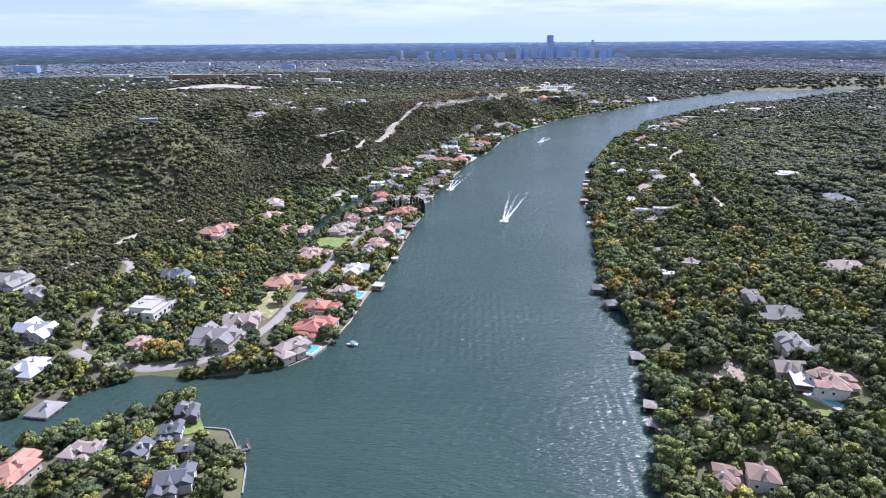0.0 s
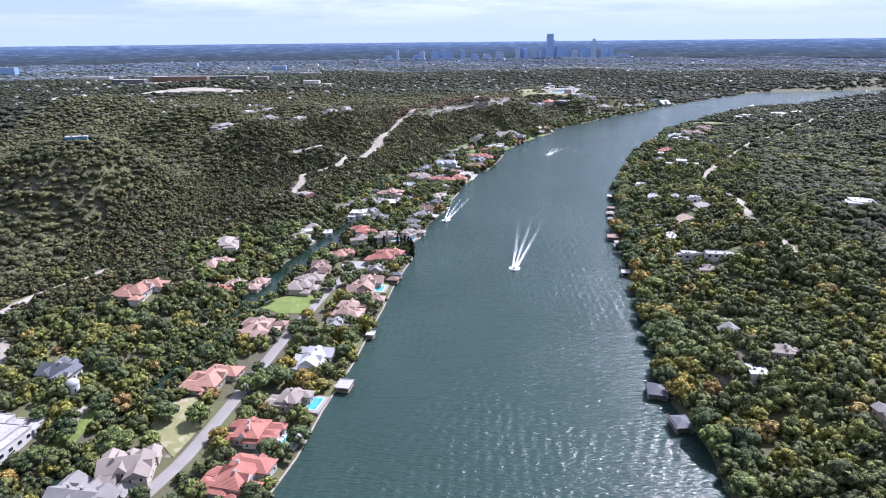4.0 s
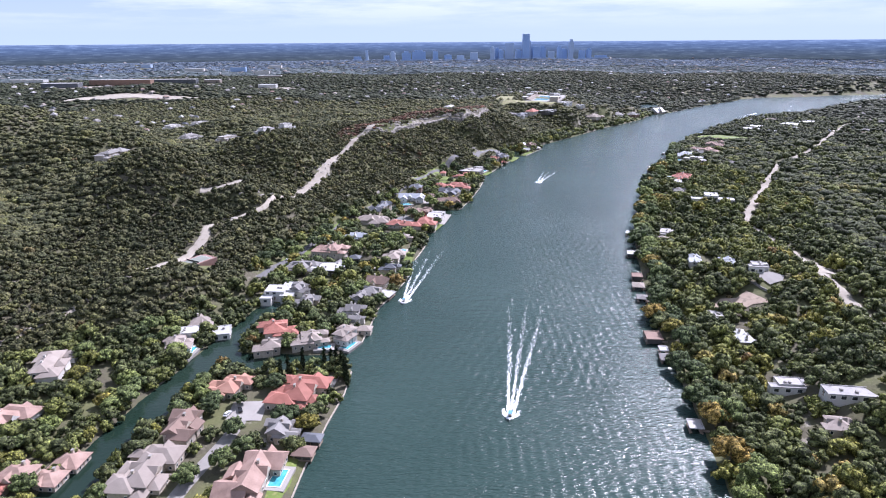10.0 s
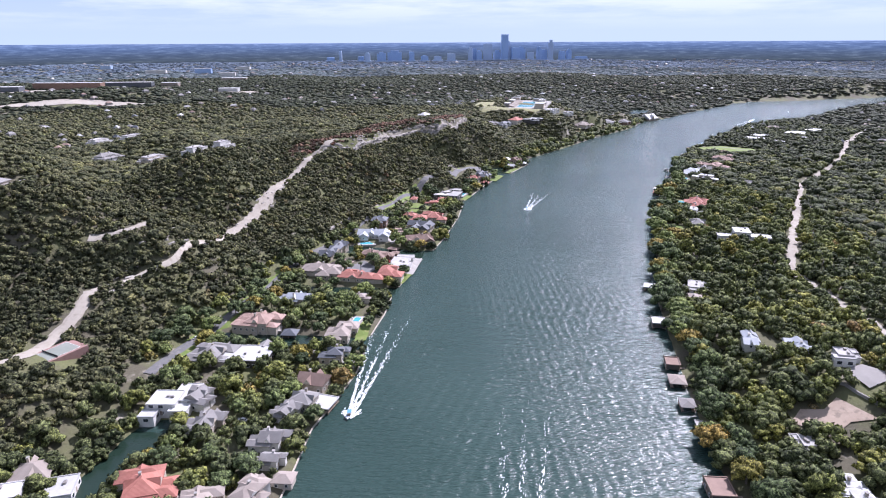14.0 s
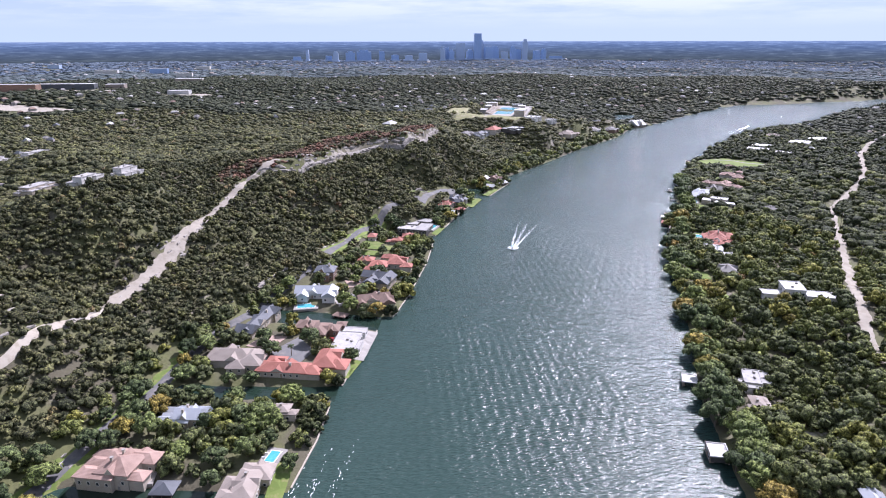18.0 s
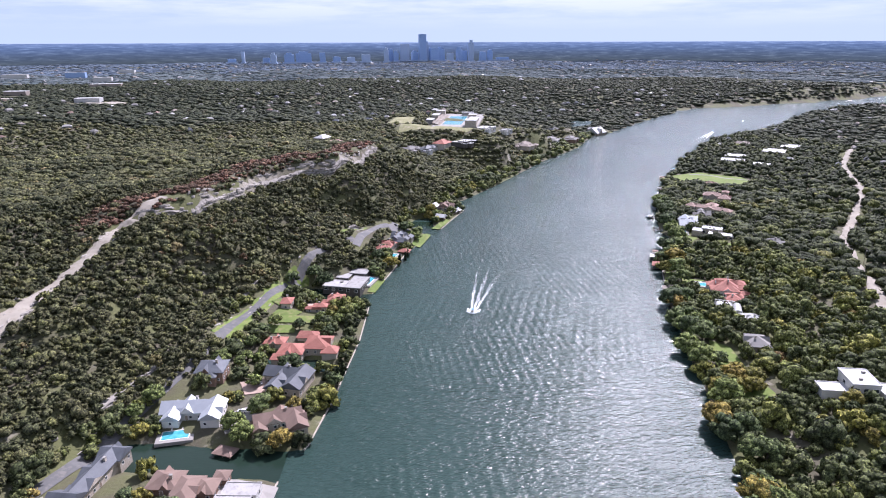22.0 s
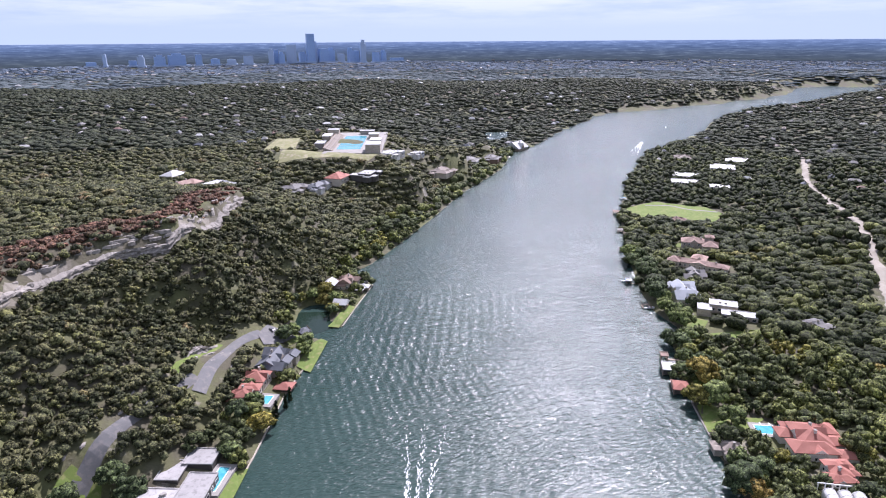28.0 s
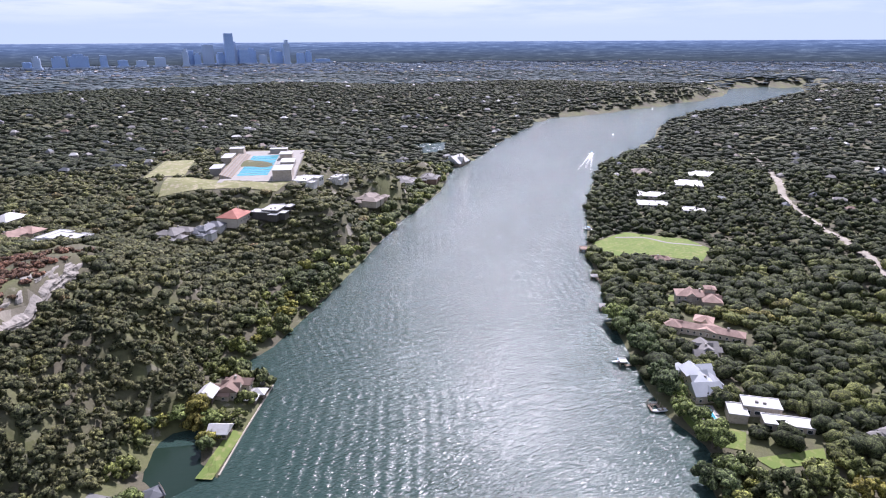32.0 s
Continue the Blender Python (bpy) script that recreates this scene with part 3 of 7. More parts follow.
def crown_template(seed, lobes, core_tris, leaves, leaf, flat=0.75):
    """A crown one metre in radius, standing on z = 0: rounded, uneven boughs with small leaf tufts on them. Returns vertices and triangles."""
    r = np.random.RandomState(seed)
    core, tri = (ICO, ICO_F) if core_tris == 20 else (OCT, OCT_F)
    vs, fs, at = [], [], 0
    for k in range(lobes):
        if lobes == 1:
            c, s = np.array((0, 0, 0.45)), np.array((1.0, 1.0, 0.6))
        elif lobes < 5:
            a = 6.283 * k / lobes + r.uniform(-0.5, 0.5)
            c, s = np.array((0.4 * math.cos(a), 0.4 * math.sin(a), r.uniform(0.4, 0.62))), np.array((1, 1, 0.8)) * r.uniform(0.55, 0.75)
        else:
            ring = 0 if k == 0 else (1 if k < 1 + (lobes - 1) * 0.4 else 2)
            a = 2.4 * k + r.uniform(-0.5, 0.5)
            q, h = ((0.1, 1.0), (0.4, 0.82), (0.68, 0.45))[ring]
            c = np.array((q * math.cos(a), q * math.sin(a), (h + r.uniform(-0.12, 0.12)) * flat))
            s = np.array((1, 1, 0.82)) * r.uniform(0.3, 0.46)
        turn = r.uniform(0, 6.28)
        rot = np.array([(math.cos(turn), -math.sin(turn), 0), (math.sin(turn), math.cos(turn), 0), (0, 0, 1)])
        v = (core @ rot.T) * s * r.uniform(0.66, 1.28, (len(core), 1))
        keep = v[tri].mean(1)[:, 2] > -0.55 * s[2] if core_tris == 20 else np.ones(len(tri), bool)
        vs.append(v + c)
        fs.append(tri[keep] + at)
        at += len(v)
        for _ in range(leaves // lobes):
            n = r.normal(size=3)
            n[2] = abs(n[2]) * 0.9 - 0.2
            n /= np.linalg.norm(n)
            o = c + n * s * r.uniform(0.88, 1.16)
            u = np.cross(n, r.normal(size=3))
            u /= np.linalg.norm(u) + 1e-6
            w = np.cross(n, u) + n * r.uniform(-0.9, 0.9)
            u = u + n * r.uniform(-0.6, 0.6)
            q = leaf * r.uniform(0.6, 1.35)
            vs.append(np.array([o + u * q, o - u * q * 0.6 + w * q * 0.8, o - u * q * 0.5 - w * q * 0.8]))
            fs.append(np.array([[0, 1, 2]]) + at)
            at += 3
    v = np.vstack(vs)
    v[:, 2] = np.maximum(v[:, 2], 0.02)
    return v, np.vstack(fs)


def wood(name, label, mat, spots, size, tall, templates, seed, tint_of, group=""):
    """One object for a whole stand of trees: a crown at each spot (x, y, z of the ground)."""
    r = np.random.RandomState(seed)
    n = len(spots)
    pick, turn, lean = r.randint(len(templates), size=n), r.uniform(0, 6.28, n), r.uniform(0.86, 1.16, n)
    va, fa, ta, at = [], [], [], 0
    for k, (tv, tf) in enumerate(templates):
        mine = np.where(pick == k)[0]
        if not len(mine):
            continue
        c, s = np.cos(turn[mine])[:, None], np.sin(turn[mine])[:, None]
        x, y, z = tv.T
        rad = size[mine][:, None]
        v = np.stack([(x * c - y * s) * rad * lean[mine][:, None], (x * s + y * c) * rad, z * tall[mine][:, None]], -1) + spots[mine][:, None, :]
        va.append(v.reshape(-1, 3))
        fa.append((tf[None] + (np.arange(len(mine)) * len(tv))[:, None, None] + at).reshape(-1, 3))
        ta.append(np.repeat(tint_of[mine], len(tv)))
        at += len(mine) * len(tv)
    me = mesh_from(name, np.vstack(va), np.vstack(fa), [mat], True)
    tint = me.attributes.new("tint", "FLOAT", "POINT")
    tint.data.foreach_set("value", np.concatenate(ta).astype(np.float32))
    return tagged(new(name, me), label, "woods", group, "stuff")


CLEAR_IN = []  # closed outlines that stay free of trees
CLEAR = []  # discs (x, y, radius) and strips (points, half width) that stay free of trees


def free_of(p, extra=0.0):
    ok = np.ones(len(p), bool)
    for pts in CLEAR_IN:
        near = np.where((p[:, 0] > pts[:, 0].min() - 4) & (p[:, 0] < pts[:, 0].max() + 4) & (p[:, 1] > pts[:, 1].min() - 8) & (p[:, 1] < pts[:, 1].max() + 4))[0]
        if len(near):
            ok[near] &= ~inside(p[near], pts) & ~inside(p[near] + (1.0, 5.0), pts)
            ok[near] &= line_distance(p[near], np.vstack([pts, pts[:1]])) > np.minimum(extra[near] if np.ndim(extra) else extra, 4.5)
    for x, y, q in (c for c in CLEAR if len(c) == 3):
        ok &= (p[:, 0] - x) ** 2 + (p[:, 1] - y) ** 2 > (q + np.minimum(extra, 1.2)) ** 2
    for pts, half in (c for c in CLEAR if len(c) == 2):
        pts = np.array(pts, float)
        near = np.where((p[:, 0] > pts[:, 0].min() - 20) & (p[:, 0] < pts[:, 0].max() + 20) & (p[:, 1] > pts[:, 1].min() - 20) & (p[:, 1] < pts[:, 1].max() + 20))[0]
        if len(near):
            ok[near] &= line_distance(p[near], pts) > half + (extra[near] if np.ndim(extra) else extra)
    return ok


def scatter(x0, x1, y0, y1, gap, seed):
    """Uneven grid of spots about gap metres apart."""
    r = np.random.RandomState(seed)
    x, y = np.meshgrid(np.arange(x0, x1, gap), np.arange(y0, y1, gap))
    x = x + (np.arange(x.shape[0]) % 2)[:, None] * gap / 2
    p = np.stack([x.ravel(), y.ravel()], 1)
    return p + r.uniform(-0.42, 0.42, p.shape) * gap

# ---- building blocks ----
def part(name, me, mat, parent, m=None, label=""):
    """One mesh object under a thing or part, at a local pose."""
    ob = new(name, me)
    if mat is not None and not me.materials:
        me.materials.append(mat)
    ob.parent = parent
    if m is not None:
        ob.matrix_local = m
    return tagged(ob, label) if label else ob


def thing(name, x, y, z, rot, label, category, group=""):
    ob = new(name)
    ob.empty_display_size = 0.5
    ob.matrix_world = pose(x, y, z, 0, 0, rot)
    return tagged(ob, label, category, group)


def py_mesh(name, verts, faces):
    me = bpy.data.meshes.new(name)
    me.from_pydata([tuple(v) for v in verts], [], [tuple(f) for f in faces])
    me.update()
    return me


SHARED = {}


def box(sx, sy, sz, z0=0.0, bevel=0.0, name="block", mat=None):
    """A box standing on z0, its edges chamfered by bevel; alike boxes share one mesh."""
    key = (name, round(sx, 2), round(sy, 2), round(sz, 2), round(z0, 2), bevel, mat)
    if key not in SHARED:
        bm = bmesh.new()
        bmesh.ops.create_cube(bm, size=1.0)
        for v in bm.verts:
            v.co = Vector((v.co.x * sx, v.co.y * sy, (v.co.z + 0.5) * sz + z0))
        if bevel:
            bmesh.ops.bevel(bm, geom=list(bm.edges), offset=bevel, segments=1, affect="EDGES")
        me = bpy.data.meshes.new(name)
        bm.to_mesh(me)
        bm.free()
        if mat:
            me.materials.append(MAT[mat])
        SHARED[key] = me
    return SHARED[key]


def tube(radius, height, z0=0.0, sides=8, top=None, name="pole", mat=None):
    key = (name, radius, round(height, 2), z0, sides, top, mat)
    if key not in SHARED:
        top_r = radius if top is None else top
        a = [6.283 * k / sides for k in range(sides)]
        v = [(radius * math.cos(t), radius * math.sin(t), z0) for t in a] + [(top_r * math.cos(t), top_r * math.sin(t), z0 + height) for t in a]
        f = [(k, (k + 1) % sides, sides + (k + 1) % sides, sides + k) for k in range(sides)] + [tuple(range(sides))[::-1], tuple(range(sides, 2 * sides))]
        SHARED[key] = py_mesh(name, v, f)
        if mat:
            SHARED[key].materials.append(MAT[mat])
    return SHARED[key]


def roof_mesh(kind, w, d, rise, over=0.6, thick=0.28):
    """A roof over w by d, its eaves at z = 0: hip, gable, pyramid or flat with a parapet."""
    a, b = w / 2 + over, d / 2 + over
    if kind == "flat":
        a, b = w / 2 + over * 0.6, d / 2 + over * 0.6
        p, q, c = 0.45, thick, 0.35
        v = [(sx * a, sy * b, z) for z in (-0.05, p) for sx, sy in ((-1, -1), (1, -1), (1, 1), (-1, 1))]
        v += [(sx * (a - c), sy * (b - c), z) for z in (p, q * 0.5) for sx, sy in ((-1, -1), (1, -1), (1, 1), (-1, 1))]
        f = [(3, 2, 1, 0), (0, 1, 5, 4), (1, 2, 6, 5), (2, 3, 7, 6), (3, 0, 4, 7), (4, 5, 9, 8), (5, 6, 10, 9), (6, 7, 11, 10), (7, 4, 8, 11),
             (8, 9, 13, 12), (9, 10, 14, 13), (10, 11, 15, 14), (11, 8, 12, 15), (12, 13, 14, 15)]
        return py_mesh("roof", v, f)
    along = w >= d
    if not along:
        a, b = b, a
    inset = {"hip": b, "gable": 0.0, "pyramid": a}[kind]
    inset = min(inset, a)
    v = [(sx * a, sy * b, z) for z in (-thick, 0.0) for sx, sy in ((-1, -1), (1, -1), (1, 1), (-1, 1))]
    v += [(-(a - inset), 0, rise), (a - inset, 0, rise)]
    f = [(3, 2, 1, 0), (0, 1, 5, 4), (1, 2, 6, 5), (2, 3, 7, 6), (3, 0, 4, 7), (4, 5, 9, 8), (6, 7, 8, 9), (5, 6, 9), (7, 4, 8)]
    if not along:
        v = [(-y, x, z) for x, y, z in v]
    return py_mesh("roof", v, f)


WINDOW = {}


def window(parent, m, w, h):
    """A framed window: four bars round a dark pane, set proud of the wall."""
    key = (w, h)
    if key not in WINDOW:
        t, dp = 0.12, 0.1
        v, f = [], []
        for x0, x1, z0, z1 in ((-w / 2, w / 2, 0, t), (-w / 2, w / 2, h - t, h), (-w / 2, -w / 2 + t, t, h - t), (w / 2 - t, w / 2, t, h - t)):
            k = len(v)
            v += [(x, y, z) for y in (-dp, 0.05) for x, z in ((x0, z0), (x1, z0), (x1, z1), (x0, z1))]
            f += [(k, k + 1, k + 2, k + 3), (k + 4, k + 7, k + 6, k + 5), (k, k + 4, k + 5, k + 1), (k + 1, k + 5, k + 6, k + 2), (k + 2, k + 6, k + 7, k + 3), (k + 3, k + 7, k + 4, k)]
        fr = py_mesh("window", v, f)
        fr.materials.append(MAT["trim"])
        g = py_mesh("pane", [(x, y, z) for y in (-0.05, 0.04) for x, z in ((-w / 2 + t, t), (w / 2 - t, t), (w / 2 - t, h - t), (-w / 2 + t, h - t))],
                    [(0, 1, 2, 3), (4, 7, 6, 5), (0, 4, 5, 1), (1, 5, 6, 2), (2, 6, 7, 3), (3, 7, 4, 0)])
        g.materials.append(MAT["glass"])
        WINDOW[key] = fr, g
    fr, g = WINDOW[key]
    ob = part("window", fr, None, parent, m)
    part("pane", g, None, ob)


def kind_of(label):
    for word in ("boathouse", "carport", "pavilion", "gazebo", "tent canopy", "gatehouse", "boat dock", "villa", "mansion"):
        if word in label:
            return word.replace(" ", "_"), word
    return "house", "house"


def house(x, y, rot, w, d, h, roof, roofmat, wallmat, wings, label, far=False, plan=()):
    """A house of a main block and side wings, each with walls, roof and windows; x runs along the bank."""
    rnd = random.Random(round(x * 31 + y * 17))
    h *= 0.74
    z = gz(x, y)
    name, cat = kind_of(label)
    ob = thing(name, x, y, z - 0.05, rot, label, cat, "houses along the river")
    CLEAR.append((x, y, 0.42 * max(w, d)))
    small = max(w, d) < 9
    blocks = []
    ca, sa = math.cos(radians(rot)), math.sin(radians(rot))
    for px, py, bw, bd, bh in plan:
        blocks.append(((px - x) * ca + (py - y) * sa, (py - y) * ca - (px - x) * sa, bw, bd, bh * 0.66))
        CLEAR.append((px, py, 0.55 * max(bw, bd)))
    if plan:
        pass
    elif wings == 0 or small:
        blocks.append((0, 0, w, d, h))
    else:
        side = rnd.choice((-1, 1))
        blocks.append((-w * 0.05, side * d * 0.06, w * 0.62, d * 0.44, h))
        blocks.append((w * 0.27, side * d * 0.14, w * 0.34, d * 0.62, h * rnd.uniform(0.8, 0.95)))
        blocks.append((-w * 0.3, -side * d * 0.16, w * 0.3, d * 0.5, h * rnd.uniform(0.66, 0.86)))
        blocks.append((w * 0.02, -side * d * 0.26, w * 0.24, d * 0.3, h * rnd.uniform(0.55, 0.8)))
        if wings > 1:
            blocks.append((-w * 0.2, side * d * 0.34, w * 0.26, d * 0.26, h * rnd.uniform(0.5, 0.7)))
            blocks.append((w * 0.36, -side * d * 0.32, w * 0.22, d * 0.28, h * rnd.uniform(0.5, 0.66)))
        if wings > 2 or w * d > 600:
            blocks.append((-w * 0.42, side * d * 0.2, w * 0.2, d * 0.24, h * 0.5))
    open_sided = wallmat in ("timber", "trim") and max(w, d) < 16
    panes = 0
    for k, (bx, by, bw, bd, bh) in enumerate(blocks):
        steep = {"gable": 0.36, "hip": 0.27, "pyramid": 0.36, "flat": 0}[roof]
        rise = steep * min(bw, bd)
        if open_sided:
            for sx in (-1, 1):
                for sy in (-1, 0, 1):
                    part("post", tube(0.16, bh + 2.5, -2.5, 6, None, "post", "timber"), None, ob, pose(bx + sx * (bw / 2 - 0.3), by + sy * (bd / 2 - 0.3), 0))
            part("deck", box(bw, bd, 0.25, 0.25, 0.0, "deck", "timber"), None, ob, pose(bx, by, 0))
            if wallmat == "timber":
                part("rear_wall", box(bw * 0.45, bd * 0.8, bh - 0.3, 0.3, 0.0, "rear_wall", "dark_wall"), None, ob, pose(bx - bw * 0.15, by, 0))
        else:
            wall_me = box(bw, bd, bh + 3.0, -3.0, 0.05, "wall", wallmat)
            part("wall", wall_me, None, ob, pose(bx, by, 0))
        me = roof_mesh(roof, bw, bd, rise, 0.35 if roof == "flat" else 0.7)
        me.materials.append(MAT[roofmat])
        part("roof", me, None, ob, pose(bx, by, bh + 0.003 * k + (0.02 if roof == "flat" else 0.2)))
        if open_sided:
            continue
        if roof in ("hip", "gable") and not far and not small and min(bw, bd) > 5 and k < 3:
            long, short, turned = (bw, bd, 0) if bw >= bd else (bd, bw, 90)
            run, gw, gh = short / 2 + 0.7, long * rnd.uniform(0.26, 0.36), rise * 0.8
            ox = rnd.uniform(-0.12, 0.12) * long
            for s in ((0, 180) if k == 0 else (0,)):
                pts = [(-gw / 2, -run - 0.12, 0.02), (gw / 2, -run - 0.12, 0.02), (0, -run - 0.12, gh), (0, -run * 0.2, gh), (-gw / 2, -run + 0.3, 0.02), (gw / 2, -run + 0.3, 0.02)]
                g = py_mesh("cross_gable", pts, [(0, 1, 2), (0, 2, 3, 4), (1, 5, 3, 2)])
                g.materials.append(MAT[roofmat])
                g.materials.append(MAT[wallmat])
                g.polygons[0].material_index = 1
                part("cross_gable", g, None, ob, pose(bx, by, bh + 0.003 * k + 0.2, 0, 0, turned + s) @ pose(ox, 0, 0))
        storeys = 2 if bh >= 5.2 else 1
        big = roof == "flat"
        ww, wh = (2.4, 1.9) if big else (1.3, 1.5)
        for face in range(4):
            length = bw if face % 2 == 0 else bd
            count = int((length - 1.2) // (3.6 if big else 3.1))
            for s in range(storeys):
                for c in range(count):
                    if panes >= (4 if far else 20):
                        continue
                    u = (c + 0.5) / count * length - length / 2
                    nx, ny = ((0, -1), (1, 0), (0, 1), (-1, 0))[face]
                    px, py = bx + nx * bw / 2 + (u if nx == 0 else 0), by + ny * bd / 2 + (u if ny == 0 else 0)
                    hidden = any(j != k and abs(px - qx) < qw / 2 + 0.3 and abs(py - qy) < qd / 2 + 0.3 and 0.9 + s * 2.9 < qh for j, (qx, qy, qw, qd, qh) in enumerate(blocks))
                    if hidden or rnd.random() < 0.16:
                        continue
                    window(ob, pose(px, py, 0.8 + s * 2.9, 0, 0, (0, 90, 180, 270)[face]), ww, wh)
                    panes += 1
    if roof != "flat" and not small and not open_sided:
        bx, by, bw, bd, bh = blocks[0]
        top = bh + {"gable": 0.36, "hip": 0.27, "pyramid": 0.36}[roof] * min(bw, bd)
        for k in range(1 if wings < 2 else 2):
            m = pose(bx + (rnd.uniform(0.12, 0.3) * (1, -1)[k]) * bw, by + rnd.uniform(-0.2, 0.2) * bd, bh)
            ch = part("chimney", box(1.1, 0.9, top - bh + 0.7, 0, 0.04, "chimney", "stone_wall" if wallmat != "white_wall" else "white_wall"), None, ob, m)
            part("chimney_cap", box(1.35, 1.15, 0.18, top - bh + 0.7, 0.03, "chimney_cap", "concrete"), None, ch)
    if roof == "flat" and not open_sided:
        bx, by, bw, bd, bh = blocks[0]
        for k in range(2):
            part("roof_unit", box(1.5, 1.1, 0.9, 0, 0.08, "roof_unit", "concrete"), None, ob, pose(bx + rnd.uniform(-0.3, 0.3) * bw, by + rnd.uniform(-0.25, 0.25) * bd, bh + 0.16))
    if not open_sided and not small:
        bx, by, bw, bd, bh = blocks[0]
        door = part("door", box(1.2, 0.12, 2.2, 0, 0.02, "door", "timber"), None, ob, pose(bx, by - bd / 2 - 0.04, 0.15))
        part("door_frame", box(1.5, 0.08, 2.4, 0, 0.02, "door_frame", "trim"), None, door, pose(0, 0.03, 0))
    return ob


def hull_mesh(length, beam, depth):
    """A pointed, flared hull with a flat deck, bow towards +y."""
    v, f, rings = [], [], 9
    for k in range(rings):
        t = k / (rings - 1)
        y = (t - 0.5) * length
        half = beam / 2 * (1 - max(0, (t - 0.45) / 0.55) ** 2.2) + 0.02
        v += [(-half, y, depth), (-half * 0.7, y, depth * 0.25 + t ** 3 * 0.2), (0, y, -0.1 + t ** 3 * 0.5), (half * 0.7, y, depth * 0.25 + t ** 3 * 0.2), (half, y, depth)]
    for k in range(rings - 1):
        a = k * 5
        f += [(a + i, a + i + 1, a + i + 6, a + i + 5) for i in range(4)] + [(a + 4, a, a + 5, a + 9)]
    f.append((0, 1, 2, 3, 4))
    return py_mesh("hull", v, f)


HULL = {}


def motor_boat(x, y, rot, length, label, canopy=False, z=0.0):
    """A speedboat: hull, cockpit well, windscreen, seats, motor and, if wanted, a tower with a canopy."""
    ob = thing("motor_boat", x, y, z, rot, label, "boat", "boats on the lake")
    if length not in HULL:
        HULL[length] = hull_mesh(length, length * 0.34, length * 0.15)
        HULL[length].materials.append(MAT["hull"])
    b, h = length * 0.34, length * 0.15
    part("hull", HULL[length], None, ob)
    part("cockpit", box(b * 0.7, length * 0.46, 0.06, h, 0.0, "cockpit", "timber"), None, ob, pose(0, -length * 0.14, 0.004))
    part("windscreen", box(b * 0.72, 0.08, 0.45, h, 0.0, "windscreen", "glass"), None, ob, pose(0, length * 0.1, 0, -18))
    for s in (-1, 1):
        part("seat", box(b * 0.22, 0.6, 0.5, h, 0.06, "seat", "trim"), None, ob, pose(s * b * 0.18, -length * 0.05, 0.05))
    part("bench", box(b * 0.62, 0.6, 0.45, h, 0.06, "bench", "trim"), None, ob, pose(0, -length * 0.34, 0.05))
    part("motor", box(0.5, 0.6, 0.8, h * 0.4, 0.08, "motor", "black"), None, ob, pose(0, -length * 0.53, 0))
    if canopy:
        for sx in (-1, 1):
            for sy in (-0.25, 0.08):
                part("tower_leg", tube(0.04, 1.5, h, 6, None, "tower_leg", "trim"), None, ob, pose(sx * b * 0.36, sy * length, 0))
        part("canopy", box(b * 0.85, length * 0.42, 0.08, h + 1.5, 0.02, "canopy", "blue_tarp"), None, ob, pose(0, -length * 0.09, 0))
    return ob


def boat_dock(x, y, rot, w, d, roofmat, label):
    """A covered dock on piles over the water, with a deck, a slip, a roof and a gangway to the bank."""
    ob = thing("boat_dock" if "boathouse" not in label else "boathouse", x, y, 0, rot, label, "boathouse" if "boathouse" in label else "dock", "boat docks along the banks")
    w, d = 0.86 * w, 0.86 * d
    CLEAR.append((x, y, 0.5 * max(w, d) + 2.0))
    for sx in (-1, 0, 1):
        for sy in (-1, 1):
            part("pile", tube(0.17, 6.4, -3.2, 6, None, "pile", "timber"), None, ob, pose(sx * (w / 2 - 0.3), sy * (d / 2 - 0.3), 0))
    part("deck", box(w, d * 0.24, 0.22, 0.55, 0.02, "deck", "timber"), None, ob, pose(0, d * 0.38, 0))
    part("deck", box(w, d * 0.2, 0.22, 0.55, 0.02, "deck", "timber"), None, ob, pose(0, -d * 0.4, 0))
    part("deck", box(w * 0.2, d * 0.54, 0.22, 0.554, 0.02, "deck", "timber"), None, ob, pose(-w * 0.4, -0.02, 0))
    part("gangway", box(1.5, 9.0, 0.18, 0.62, 0.02, "gangway", "timber"), None, ob, pose(w * 0.2, d / 2 + 4.4, 0.004))
    solid = "boathouse" in label
    hh = 3.4 if solid else 2.9
    if roofmat not in ("timber", "trim"):
        kind = "hip" if roofmat in ("slate", "grey_roof", "tan_roof", "tile_red") else "flat"
        me = roof_mesh(kind, w, d, 0.22 * min(w, d), 0.4)
        me.materials.append(MAT[roofmat])
        part("roof", me, None, ob, pose(0, 0, hh))
        if solid:
            part("wall", box(w * 0.94, 0.2, hh - 0.6, 0.78, 0.0, "wall", "dark_wall"), None, ob, pose(0, d / 2 - 0.3, 0))
            for s in (-1, 1):
                part("wall", box(0.2, d * 0.86, hh - 0.6, 0.78, 0.0, "wall", "dark_wall"), None, ob, pose(s * (w / 2 - 0.15), 0, 0))
            for s in (-1, 1):
                window(ob, pose(s * w * 0.25, -d / 2 + 0.1, 0.9), 1.3, 1.5)
            part("railing", box(w, 0.06, 0.9, hh + 0.45, 0.0, "railing", "timber"), None, ob, pose(0, -d / 2 - 0.2, 0))
    else:
        part("railing", box(0.08, d, 0.9, 0.78, 0.0, "railing", "trim"), None, ob, pose(-w / 2 + 0.1, 0, 0))
    return ob


